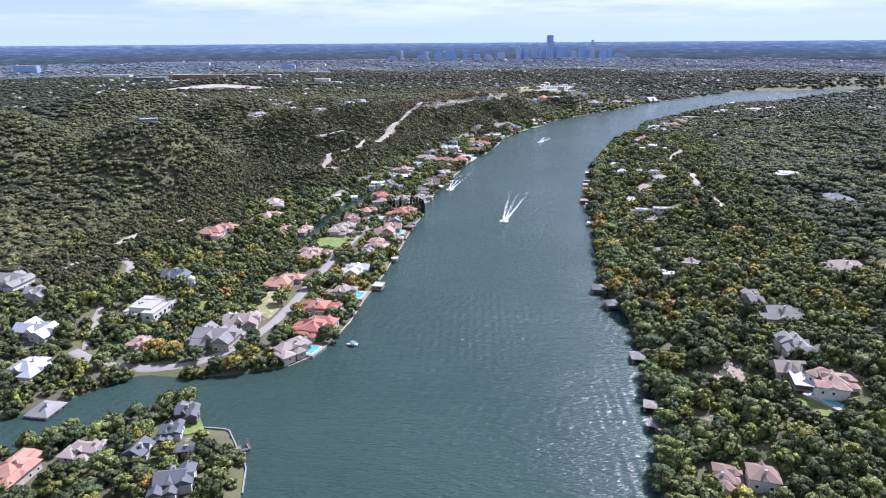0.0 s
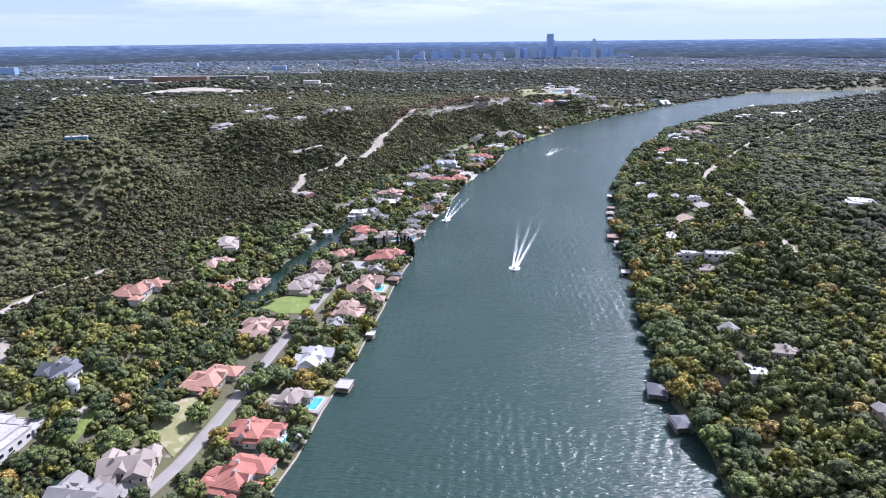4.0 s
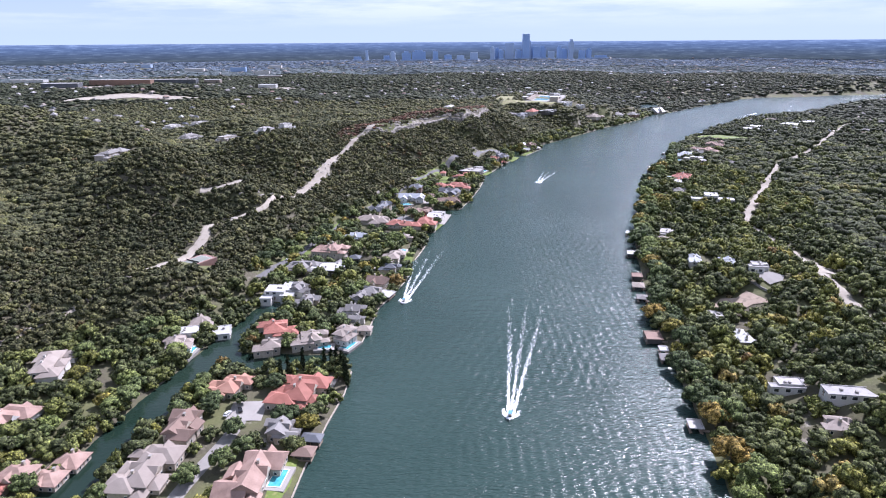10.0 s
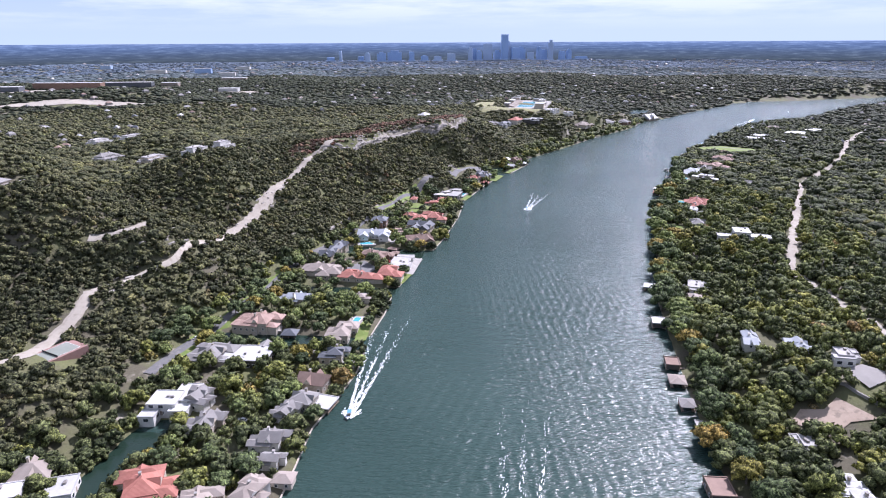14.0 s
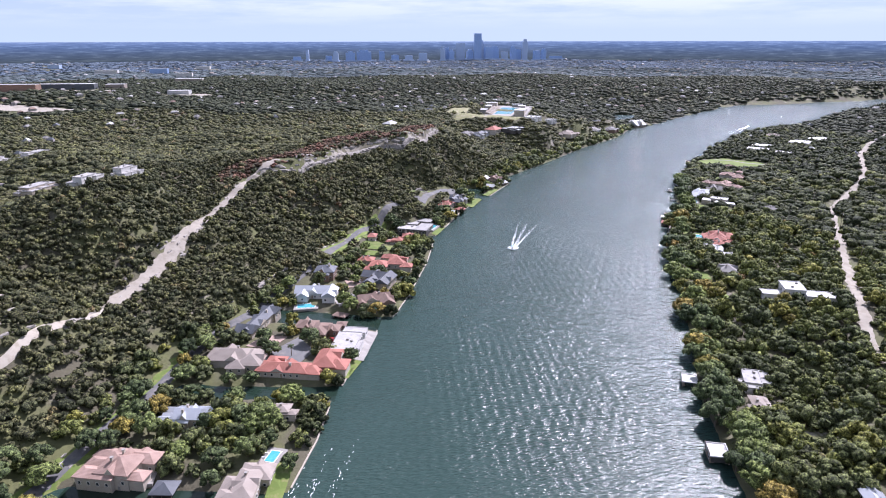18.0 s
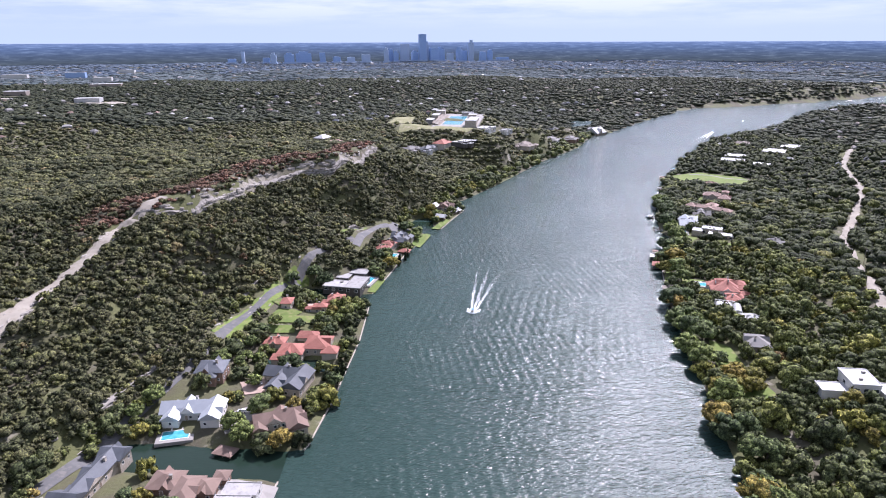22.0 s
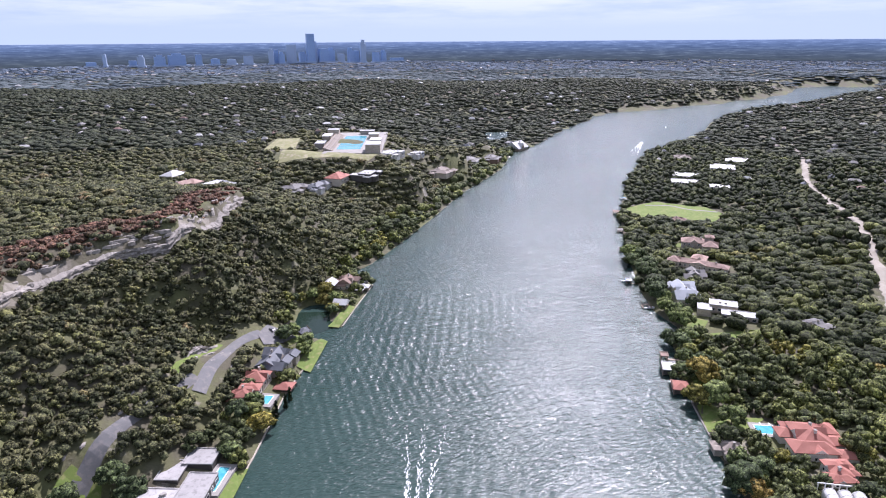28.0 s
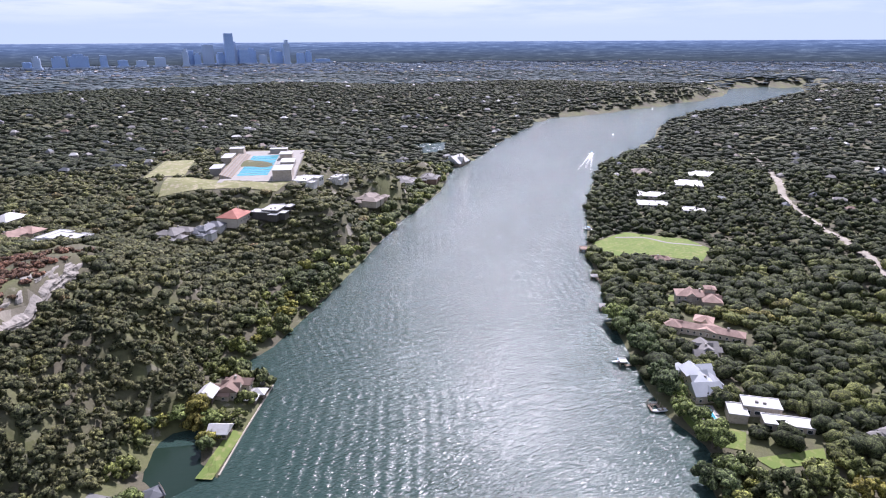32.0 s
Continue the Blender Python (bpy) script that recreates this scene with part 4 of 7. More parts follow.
def ribbon(name, pts, half, mat, lift, label, category="road", kind="structure", uneven=0.0, open_sky=True):
    """A strip of road or path laid over the ground, with a shallow edge."""
    pts = np.array(pts, float)
    cum = np.r_[0, np.cumsum(np.hypot(*np.diff(pts, axis=0).T))]
    s = np.arange(0, cum[-1] + 1, 4.0)
    xs, ys = np.interp(s, cum, pts[:, 0]), np.interp(s, cum, pts[:, 1])
    for _ in range(3):
        xs[1:-1], ys[1:-1] = (xs[:-2] + 2 * xs[1:-1] + xs[2:]) / 4, (ys[:-2] + 2 * ys[1:-1] + ys[2:]) / 4
    tx, ty = np.gradient(xs), np.gradient(ys)
    q = np.hypot(tx, ty)
    nx, ny = -ty / q, tx / q
    r = np.random.RandomState(len(s))
    v, k = [], 5
    wob = half * (1 + uneven * r.uniform(-1, 1, (2, len(s))))
    for i in range(len(s)):
        for j in range(k):
            u = (j - 2) / 2
            o = u * (wob[0, i] if u < 0 else wob[1, i])
            px, py = xs[i] + nx[i] * o, ys[i] + ny[i] * o
            v.append((px, py, gz(px, py) + (lift if abs(u) < 1 else lift - 0.25)))
    f = [(i * k + j + 1, i * k + j, (i + 1) * k + j, (i + 1) * k + j + 1) for i in range(len(s) - 1) for j in range(k - 1)]
    me = py_mesh(name, v, f)
    me.materials.append(MAT[mat])
    if open_sky:
        CLEAR.append((pts.tolist(), half - 1.2 if uneven else half + 2.5))
    return tagged(new(name, me), label, category, kind=kind)


def patch(name, pts, mat, lift, label, category, kind="structure", clear=True):
    """A piece of lawn or paving laid over the ground within a closed outline."""
    pts = np.array(pts, float)
    bm = bmesh.new()
    bm.faces.new([bm.verts.new((x, y, 0)) for x, y in pts])
    bmesh.ops.triangulate(bm, faces=list(bm.faces))
    for _ in range(3):
        bmesh.ops.subdivide_edges(bm, edges=[e for e in bm.edges if e.calc_length() > 7], cuts=1, use_grid_fill=True)
    bmesh.ops.triangulate(bm, faces=list(bm.faces))
    for v in bm.verts:
        v.co.z = max(gz(v.co.x, v.co.y), 0.3) + lift
    bmesh.ops.recalc_face_normals(bm, faces=list(bm.faces))
    if sum(f.normal.z for f in bm.faces) < 0:
        bmesh.ops.reverse_faces(bm, faces=list(bm.faces))
    me = bpy.data.meshes.new(name)
    bm.to_mesh(me)
    bm.free()
    me.materials.append(MAT[mat])
    if clear:
        CLEAR_IN.append(pts)
    return tagged(new(name, me), label, category, kind=kind)


def pool(x, y, rot, w, d, label="turquoise swimming pool with a pale stone deck"):
    """A sunk pool: deck, coping, shell and water."""
    ob = thing("swimming_pool", x, y, max(gz(x, y), 1.0), rot, label, "pool", "pools by the houses")
    part("deck", box(w + 4.5, d + 4.5, 1.6, -1.2, 0.05, "deck", "concrete"), None, ob)
    for s in (-1, 1):
        part("coping", box(w + 0.8, 0.4, 0.14, 0.4, 0.02, "coping", "trim"), None, ob, pose(0, s * (d / 2 + 0.2), 0))
        part("coping", box(0.4, d, 0.14, 0.4, 0.02, "coping", "trim"), None, ob, pose(s * (w / 2 + 0.2), 0, 0))
    part("water", box(w, d, 0.06, 0.404, 0.0, "pool_water", "pool"), None, ob)
    for s in (-1, 1):
        part("lounger", box(0.7, 1.9, 0.35, 0.4, 0.08, "lounger", "trim"), None, ob, pose(s * w * 0.2, d / 2 + 1.3, 0))
    CLEAR.append((x, y, 0.5 * max(w, d) + 2))
    return ob

# ---- more buildings and fittings on the banks ----
house(316, 972, -113, 15, 12, 5, "hip", "grey_roof", "stone_wall", 0, "grey house half hidden among the trees")
house(167, 436, -100, 14, 11, 5, "gable", "grey_roof", "white_wall", 0, "grey gabled house above the bank")
house(157, 390, -100, 10, 8, 4, "flat", "white_roof", "stone_wall", 0, "flat-roofed pool pavilion among the trees")
house(175, 243, -60, 15, 12, 6, "hip", "brown_roof", "white_wall", 1, "white villa with a brown roof above a pool")
house(-314, 706, 20, 18, 9, 6, "flat", "flat_roof", "blue_tarp", 0, "building under construction clad in bright blue sheeting")
boat_dock(281, 972, -113, 8.4, 7.0, "white_roof", "covered boat dock with a white roof")


def turret(x, y, label):
    """A round stuccoed stair tower with a domed roof and a finial."""
    ob = thing("turret", x, y, gz(x, y), 0, label, "turret")
    part("wall", tube(2.6, 10.5, -2.5, 20, None, "wall", "white_wall"), None, ob)
    v, f = [(0, 0, 2.4)], []
    for k in range(5):
        t = 1.571 * (k + 1) / 5
        v += [(2.95 * math.sin(t) * math.cos(a), 2.95 * math.sin(t) * math.sin(a), 2.4 * math.cos(t)) for a in (6.2832 * i / 20 for i in range(20))]
    f = [(0, 1 + i, 1 + (i + 1) % 20) for i in range(20)]
    f += [(1 + k * 20 + i, 1 + k * 20 + 20 + i, 1 + k * 20 + 20 + (i + 1) % 20, 1 + k * 20 + (i + 1) % 20) for k in range(4) for i in range(20)]
    dome = py_mesh("dome", v, f)
    dome.materials.append(MAT["white_roof"])
    part("dome", dome, None, ob, pose(0, 0, 8.0))
    part("finial", tube(0.12, 1.2, 10.3, 6, 0.03, "finial", "trim"), None, ob)
    for k in range(4):
        a = 90 * k + 45
        window(ob, pose(2.6 * math.sin(radians(a)), -2.6 * math.cos(radians(a)), 4.6, 0, 0, a), 0.9, 1.7)


turret(-163, 392, "round white stair turret with a domed roof")


def greenhouse(x, y, rot, spans, width, length, label):
    """A greenhouse with several barrel-vaulted spans of pale glazing on white ribs, behind a row of pergola posts."""
    ob = thing("greenhouse", x, y, gz(x, y), rot, label, "greenhouse")
    for s in range(spans):
        ox = (s - (spans - 1) / 2) * (width + 0.3)
        v, n = [], 9
        for yy in (-length / 2, length / 2):
            for k in range(n):
                a = math.pi * k / (n - 1)
                v.append((ox - width / 2 * math.cos(a), yy, 2.6 + width * 0.36 * math.sin(a)))
        f = [(k, k + 1, n + k + 1, n + k) for k in range(n - 1)] + [tuple(range(n))[::-1], tuple(range(n, 2 * n))]
        vault = py_mesh("vault", v, f)
        vault.materials.append(MAT["white_roof"])
        part("vault", vault, None, ob)
        part("wall", box(width, length, 2.58, 0, 0.0, "wall", "trim"), None, ob, pose(ox, 0, 0))
        for k in range(5):
            yy = (k - 2) * length / 4.2
            v, f = [], []
            for j in range(9):
                a = math.pi * j / 8
                for q, dy in ((0.02, -0.08), (0.16, -0.08), (0.16, 0.08), (0.02, 0.08)):
                    v.append((ox - (width / 2 + q) * math.cos(a), yy + dy, 2.6 + (width * 0.36 + q) * math.sin(a)))
            for j in range(8):
                f += [(j * 4 + i, j * 4 + (i + 1) % 4, j * 4 + 4 + (i + 1) % 4, j * 4 + 4 + i) for i in range(4)]
            rib = py_mesh("rib", v, f)
            rib.materials.append(MAT["trim"])
            part("rib", rib, None, ob)
    total = spans * (width + 0.3)
    for k in range(7):
        part("pergola_post", box(0.35, 0.35, 3.4, 0, 0.03, "pergola_post", "trim"), None, ob, pose((k - 3) * total / 6, length / 2 + 3.4, 0))
    part("pergola_beam", box(total + 0.8, 0.3, 0.35, 3.404, 0.03, "pergola_beam", "trim"), None, ob, pose(0, length / 2 + 3.4, 0))
    CLEAR.append((x, y, 0.5 * max(total, length) + 2))


greenhouse(329, 1013, -33, 3, 4.6, 12.0, "white greenhouse with three barrel-vaulted spans and a pergola")

# power poles along the dirt road; each carries the cables to the next one
POLES = [(336, 834), (367, 890), (426, 978), (484, 1069), (514, 1145)]
for k, (x, y) in enumerate(POLES):
    z = gz(x, y)
    ob = thing("power_pole", x, y, z, 0, "tall grey timber power pole beside the dirt road", "power pole", "power poles along the dirt road")
    CLEAR.append((x, y, 3.0))
    part("pole", tube(0.2, 14.5, -1.5, 8, 0.13, "pole", "timber"), None, ob)
    nx, ny = POLES[min(k + 1, 4)][0] - POLES[max(k - 1, 0)][0], POLES[min(k + 1, 4)][1] - POLES[max(k - 1, 0)][1]
    q = math.hypot(nx, ny)
    sx, sy = -ny / q, nx / q
    part("crossarm", box(2.6, 0.14, 0.18, 12.2, 0.02, "crossarm", "timber"), None, ob, pose(0, 0, 0, 0, 0, math.degrees(math.atan2(sy, sx))))
    part("transformer", tube(0.28, 0.9, 10.4, 10, None, "transformer", "metal_roof"), None, ob, pose(0.45, 0, 0))
    for o in (-1.15, 0, 1.15):
        part("insulator", tube(0.07, 0.3, 12.384, 6, 0.05, "insulator", "trim"), None, ob, pose(sx * o, sy * o, 0))
        if k < len(POLES) - 1:
            ex, ey = POLES[k + 1]
            ez = gz(ex, ey) - z
            v, f = [], []
            for j in range(13):
                t = j / 12
                px, py, pz = (ex - x) * t + sx * o, (ey - y) * t + sy * o, 12.68 + ez * t - 4 * 1.8 * t * (1 - t)
                v += [(px + sx * 0.03, py + sy * 0.03, pz), (px - sx * 0.03, py - sy * 0.03, pz), (px, py, pz + 0.05)]
            f = [(j * 3 + i, j * 3 + (i + 1) % 3, j * 3 + 3 + (i + 1) % 3, j * 3 + 3 + i) for j in range(12) for i in range(3)]
            cable = py_mesh("cable", v, f)
            cable.materials.append(MAT["black"])
            part("cable", cable, None, ob)


def tennis_court(x, y, rot, label):
    """A hard court with painted lines, a net on posts and fence posts round it."""
    ob = thing("tennis_court", x, y, max(gz(x + i, y + j) for i in (-7, 0, 7) for j in (-7, 0, 7)) - 2.2, rot, label, "tennis court")
    part("slab", box(14.5, 30.0, 5.3, -5.0, 0.03, "slab", "court_red"), None, ob)
    part("playing_surface", box(11.4, 24.4, 0.02, 0.298, 0.0, "playing_surface", "court_green"), None, ob)
    for sx in (-1, 1):
        part("line", box(0.12, 23.8, 0.006, 0.32, 0.0, "line", "trim"), None, ob, pose(sx * 5.5, 0, 0))
        part("line", box(10.9, 0.12, 0.006, 0.32, 0.0, "line", "trim"), None, ob, pose(0, sx * 11.9, 0))
        part("net_post", tube(0.06, 1.1, 0.3, 6, None, "net_post", "black"), None, ob, pose(sx * 6.2, 0, 0))
    part("net", box(12.4, 0.05, 0.9, 0.35, 0.0, "net", "black"), None, ob)
    CLEAR.append((x, y, 15.0))


MAT["court_green"] = rough_surface("worn_green_court", (0.15, 0.17, 0.14), (0.24, 0.25, 0.22), 1.2, 0.15, 0.85, 0.1, (0.2, 0.2, 0.17))
tennis_court(-128, 746, -33, "worn green tennis court with a red surround among the trees")

# ---- houses ----
house(-165, 208, -10, 15, 26, 6, "hip", "tile_orange", "stucco", 1, "orange clay-tiled villa with cream stucco walls")
house(-143, 219, -10, 21, 14, 5, "hip", "tan_roof", "stone_wall", 1, "low limestone house with a weathered tan hip roof")
house(-113, 247, 10, 11, 15, 6, "gable", "slate", "dark_wall", 1, "dark slate-roofed boathouse beside a small lawn")
house(-114, 230, 10, 10, 14, 6, "gable", "slate", "white_wall", 1, "white house with a dark slate gable roof")
house(-103, 218, 10, 15, 7, 5, "gable", "slate", "dark_wall", 1, "long dark house wing with a slate roof")
house(-122, 218, -10, 8, 9, 5, "gable", "slate", "white_wall", 0, "small white house with a slate gable roof")
house(-100, 197, 10, 16, 18, 7, "gable", "slate", "white_wall", 1, "large house with steep dark slate gables")
house(-208, 288, -10, 21, 24, 7, "hip", "metal_roof", "white_wall", 1, "white house with a pale dormered metal roof")
house(-232, 334, -10, 30, 23, 4, "gable", "metal_roof", "white_wall", 1, "long low white house with a pale metal roof")
house(-182, 255, -10, 11, 12, 4, "pyramid", "grey_roof", "white_wall", 0, "white boathouse with a grey pyramid roof")
house(-257, 380, -10, 19, 19, 6, "gable", "grey_roof", "stone_wall", 1, "grey gabled house among oaks")
house(-283, 398, -10, 22, 30, 7, "gable", "grey_roof", "white_wall", 1, "long two-storey pale house with a grey roof")
house(-177, 360, -10, 24, 30, 7, "flat", "flat_roof", "white_wall", 2, "modern white house with stacked flat roofs")
house(-182, 414, -10, 20, 26, 6, "gable", "slate", "white_wall", 1, "white house with steep dark slate gables")
house(-163, 316, -10, 19, 20, 5, "hip", "tile_pink", "stucco", 1, "low villa with a pink clay-tile roof")
house(-124, 322, -10, 29, 25, 7, "gable", "grey_roof", "stone_wall", 2, "stone mansion with steep grey gables")
house(-116, 340, 10, 23, 23, 8, "gable", "tan_roof", "stone_wall", 2, "large stone mansion with many gables")
house(-78, 307, 45, 23, 19, 6, "hip", "tan_roof", "stucco", 1, "broad house with a weathered tan hip roof by the pool")
house(-72, 335, 75, 25, 26, 6, "hip", "tile_red", "white_wall", 2, "white villa with red clay-tile roofs")
house(-72, 363, 82, 17, 25, 6, "hip", "tile_red", "white_wall", 2, "white villa with red clay-tile roofs by the pool")
house(-63, 389, 78, 15, 22, 6, "hip", "tan_roof", "stucco", 1, "cream house with a tan hip roof")
house(-59, 428, 78, 26, 21, 5, "gable", "white_roof", "white_wall", 2, "house with bright white metal roofs")
house(-51, 468, 82, 15, 15, 6, "gable", "grey_roof", "white_wall", 1, "white house with grey gables")
house(-46, 489, 81, 27, 20, 7, "hip", "tile_pink", "stucco", 2, "large villa with mottled pink tile roofs")
house(-106, 410, 78, 27, 26, 5, "hip", "tile_orange", "stucco", 1, "villa with an orange clay-tile roof")
house(-95, 463, 82, 26, 27, 6, "hip", "tile_pink", "stucco", 2, "pale villa with pink tile roofs beside the road")
house(-157, 570, 79, 27, 27, 7, "hip", "tile_pink", "white_wall", 1, "white two-storey villa with a pink tile roof")
house(-161, 620, 99, 31, 19, 8, "hip", "tan_roof", "white_wall", 2, "white hillside villa with terraces", far=True)
house(-185, 513, 81, 31, 29, 5, "hip", "tile_orange", "white_wall", 1, "long villa with an orange tile roof below the road")
house(-139, 530, 83, 14, 19, 4, "hip", "tile_red", "stone_wall", 1, "low house with a brownish red tile roof")
house(-131, 537, 83, 10, 12, 5, "hip", "tile_pink", "stucco", 0, "small stucco house with a pink tile roof")
house(-120, 537, 83, 9, 11, 4, "hip", "tile_pink", "stucco", 0, "open boathouse with a pink tile roof")
house(-117, 548, 83, 10, 11, 4, "hip", "tile_pink", "stucco", 0, "canal boathouse with a pink tile roof")
house(-83, 537, 83, 32, 23, 6, "hip", "tan_roof", "stone_wall", 2, "stone canal house with pinkish tan roofs")
house(-67, 599, 77, 20, 23, 5, "hip", "tile_orange", "stucco", 1, "villa with a bright orange tile roof")
house(-32, 591, 77, 29, 28, 7, "hip", "tile_red", "stucco", 3, "large mansion with red tile hip roofs and cypresses")
house(-77, 565, 79, 24, 17, 7, "gable", "brown_roof", "stone_wall", 1, "stone house with a steep brown roof")
house(-34, 560, 79, 14, 18, 6, "gable", "grey_roof", "stone_wall", 1, "stone house with grey gables")
house(-41, 531, 83, 31, 23, 6, "gable", "tile_pink", "stucco", 1, "long stucco villa with pink tile gables by a pool")
house(-31, 509, 83, 7, 9, 4, "hip", "tile_pink", "stone_wall", 0, "small stone pavilion with a pink tile roof")
house(-23, 546, 79, 6, 8, 4, "hip", "brown_roof", "timber", 0, "open timber boathouse with a brown roof")
house(-21, 555, 79, 5, 8, 4, "hip", "slate", "timber", 0, "dark timber boathouse beside the bank")
house(-54, 659, 99, 21, 26, 7, "hip", "tile_red", "stone_wall", 1, "stone mansion with red tile hip roofs")
house(-56, 642, 99, 15, 20, 5, "hip", "tan_roof", "stone_wall", 1, "stone canal house with a pale grey-tan roof")
house(-35, 647, 99, 16, 23, 6, "hip", "tan_roof", "stucco", 2, "cream house with a many-hipped tan roof")
house(-15, 651, 59, 17, 15, 7, "hip", "tan_roof", "white_wall", 1, "white waterside house with a tan tile roof")
house(-5, 661, 80, 6, 8, 4, "hip", "tan_roof", "stucco", 0, "small waterside pavilion with a tan roof")
house(-14, 685, 81, 12, 18, 6, "gable", "grey_roof", "white_wall", 1, "white house with grey gables")
house(-12, 671, 80, 7, 14, 6, "gable", "grey_roof", "white_wall", 1, "white gabled house on the waterfront")
house(-10, 706, 67, 14, 12, 6, "gable", "grey_roof", "white_wall", 1, "white house with blue-grey roofs")
house(-3, 714, 67, 10, 10, 6, "hip", "grey_roof", "stucco", 0, "stucco house with a grey hip roof")
house(0, 730, 71, 10, 13, 6, "gable", "brown_roof", "stone_wall", 0, "waterside house with a brown gable roof")
house(6, 714, 67, 11, 10, 3, "flat", "white_roof", "timber", 0, "boat dock with a flat white roof")
house(-51, 720, 67, 14, 15, 7, "gable", "grey_roof", "white_wall", 1, "white house with a grey gable roof")
house(-44, 699, 81, 17, 16, 6, "gable", "grey_roof", "stone_wall", 1, "stone house with steep grey gables")
house(-107, 648, 99, 22, 18, 5, "hip", "tan_roof", "white_wall", 1, "low canal house with a tan roof and a long pool")
house(-106, 659, 99, 9, 13, 6, "flat", "white_roof", "white_wall", 0, "white flat-roofed canal house")
house(-101, 671, 99, 12, 13, 5, "hip", "tan_roof", "stucco", 0, "stucco house with a tan roof among trees")
house(-88, 664, 99, 12, 10, 5, "flat", "white_roof", "white_wall", 0, "white flat-roofed canal boathouse")
house(-57, 763, 71, 22, 26, 7, "hip", "grey_roof", "stucco", 2, "stucco mansion with grey-brown hip roofs")
house(-37, 760, 81, 17, 24, 6, "flat", "white_roof", "dark_wall", 0, "dark building under a broad flat white roof")
house(-40, 804, 74, 20, 30, 7, "hip", "tile_pink", "stucco", 2, "villa with pink tile roofs above a small pool")
house(-20, 792, 81, 7, 8, 4, "pyramid", "slate", "timber", 0, "canal gazebo with a dark pyramid roof")
house(10, 788, 81, 26, 19, 7, "hip", "tan_roof", "stucco", 1, "stucco waterside house with a tan hip roof")
house(8, 758, 81, 13, 17, 7, "hip", "slate", "stone_wall", 1, "waterside house with a blue-grey hip roof")
house(-30, 770, 81, 7, 7, 4, "gable", "grey_roof", "timber", 0, "small canal boathouse with a grey roof")
house(-22, 836, 80, 13, 25, 6, "gable", "metal_roof", "stone_wall", 2, "house with pale glazed gables")
house(20, 835, 80, 8, 14, 6, "hip", "tan_roof", "stucco", 1, "stucco house with a tan hip roof")
house(43, 944, 60, 5, 8, 4, "hip", "brown_roof", "timber", 0, "timber boathouse with a brown roof")
house(95, 1084, 77, 17, 15, 7, "hip", "tile_red", "stucco", 1, "stucco house with a red tile hip roof")
house(86, 1075, 77, 8, 18, 5, "hip", "tile_red", "stucco", 1, "long wing with a red tile roof")
house(67, 1081, 77, 9, 6, 5, "pyramid", "tile_red", "stucco", 0, "small gatehouse with a red pyramid roof")
house(137, 1174, 66, 15, 15, 5, "hip", "tile_red", "stucco", 1, "stucco house with a dull red tile roof")
house(145, 1188, 59, 10, 10, 5, "hip", "tile_red", "stucco", 0, "house wing with a red tile roof")
house(157, 1182, 59, 7, 8, 3, "hip", "tile_red", "timber", 0, "open boathouse with a red tile roof")
house(156, 1202, 59, 24, 18, 6, "gable", "slate", "stone_wall", 2, "stone house with dark grey gables")
house(216, 1298, 58, 17, 19, 6, "gable", "brown_roof", "stone_wall", 1, "stone house with a long brown roof on the point")
house(205, 1295, 58, 8, 8, 4, "gable", "white_roof", "timber", 0, "open carport with a white metal roof")
house(206, 1268, 59, 7, 8, 4, "gable", "white_roof", "timber", 0, "lagoon boathouse with a white metal roof")
house(224, 1290, 58, 5, 5, 3, "pyramid", "white_roof", "trim", 0, "white tent canopy on the terrace")
house(228, 1294, 58, 5, 7, 3, "pyramid", "white_roof", "trim", 0, "white tent canopy on the terrace")
house(108, 192, -107, 17, 14, 7, "hip", "brown_roof", "white_wall", 1, "white house with a reddish brown roof among trees")
house(120, 189, -107, 9, 10, 6, "hip", "brown_roof", "white_wall", 0, "white house wing with a brown roof")
house(176, 238, -107, 17, 20, 6, "hip", "tile_pink", "white_wall", 1, "white villa with a pinkish tan tile roof above a pool")
house(167, 247, -107, 15, 10, 4, "flat", "white_roof", "timber", 0, "open poolside pavilion with a pale flat roof")
house(181, 276, -97, 28, 16, 6, "gable", "grey_roof", "stone_wall", 2, "stone house with grey gables among oaks")
house(166, 258, -97, 10, 13, 5, "gable", "tan_roof", "stone_wall", 0, "stone house with a tan gable roof")
house(199, 325, -97, 19, 30, 6, "gable", "grey_roof", "stone_wall", 2, "large stone house with grey hip and gable roofs")
house(197, 354, -87, 21, 13, 5, "gable", "grey_roof", "stone_wall", 1, "house wing with a grey gable roof")
house(179, 406, -105, 10, 15, 5, "hip", "tan_roof", "stone_wall", 1, "house with a pale tan roof deep in the trees")
house(173, 458, -99, 9, 9, 5, "hip", "tan_roof", "stucco", 0, "small house with a pale roof in the trees")
house(280, 394, -99, 25, 29, 5, "hip", "tan_roof", "stone_wall", 2, "house with tan roofs deep in the woods", far=True)
house(385, 663, -106, 28, 29, 5, "flat", "white_roof", "white_wall", 2, "white flat-roofed house in the woods", far=True)
house(387, 576, -100, 34, 24, 5, "hip", "slate", "stone_wall", 2, "dark-roofed house in the woods", far=True)
house(253, 702, -106, 13, 15, 6, "flat", "flat_roof", "white_wall", 1, "modern white house in the trees")
house(204, 625, -100, 9, 14, 5, "hip", "white_roof", "stucco", 1, "house with a pale cream roof among trees")
house(206, 658, -104, 12, 12, 4, "flat", "flat_roof", "stone_wall", 1, "low flat-roofed house in the trees")
house(225, 734, -106, 18, 10, 4, "gable", "metal_roof", "white_wall", 1, "small house with a pale metal roof")
house(242, 720, -106, 15, 13, 4, "gable", "metal_roof", "white_wall", 1, "small house with a pale metal roof")
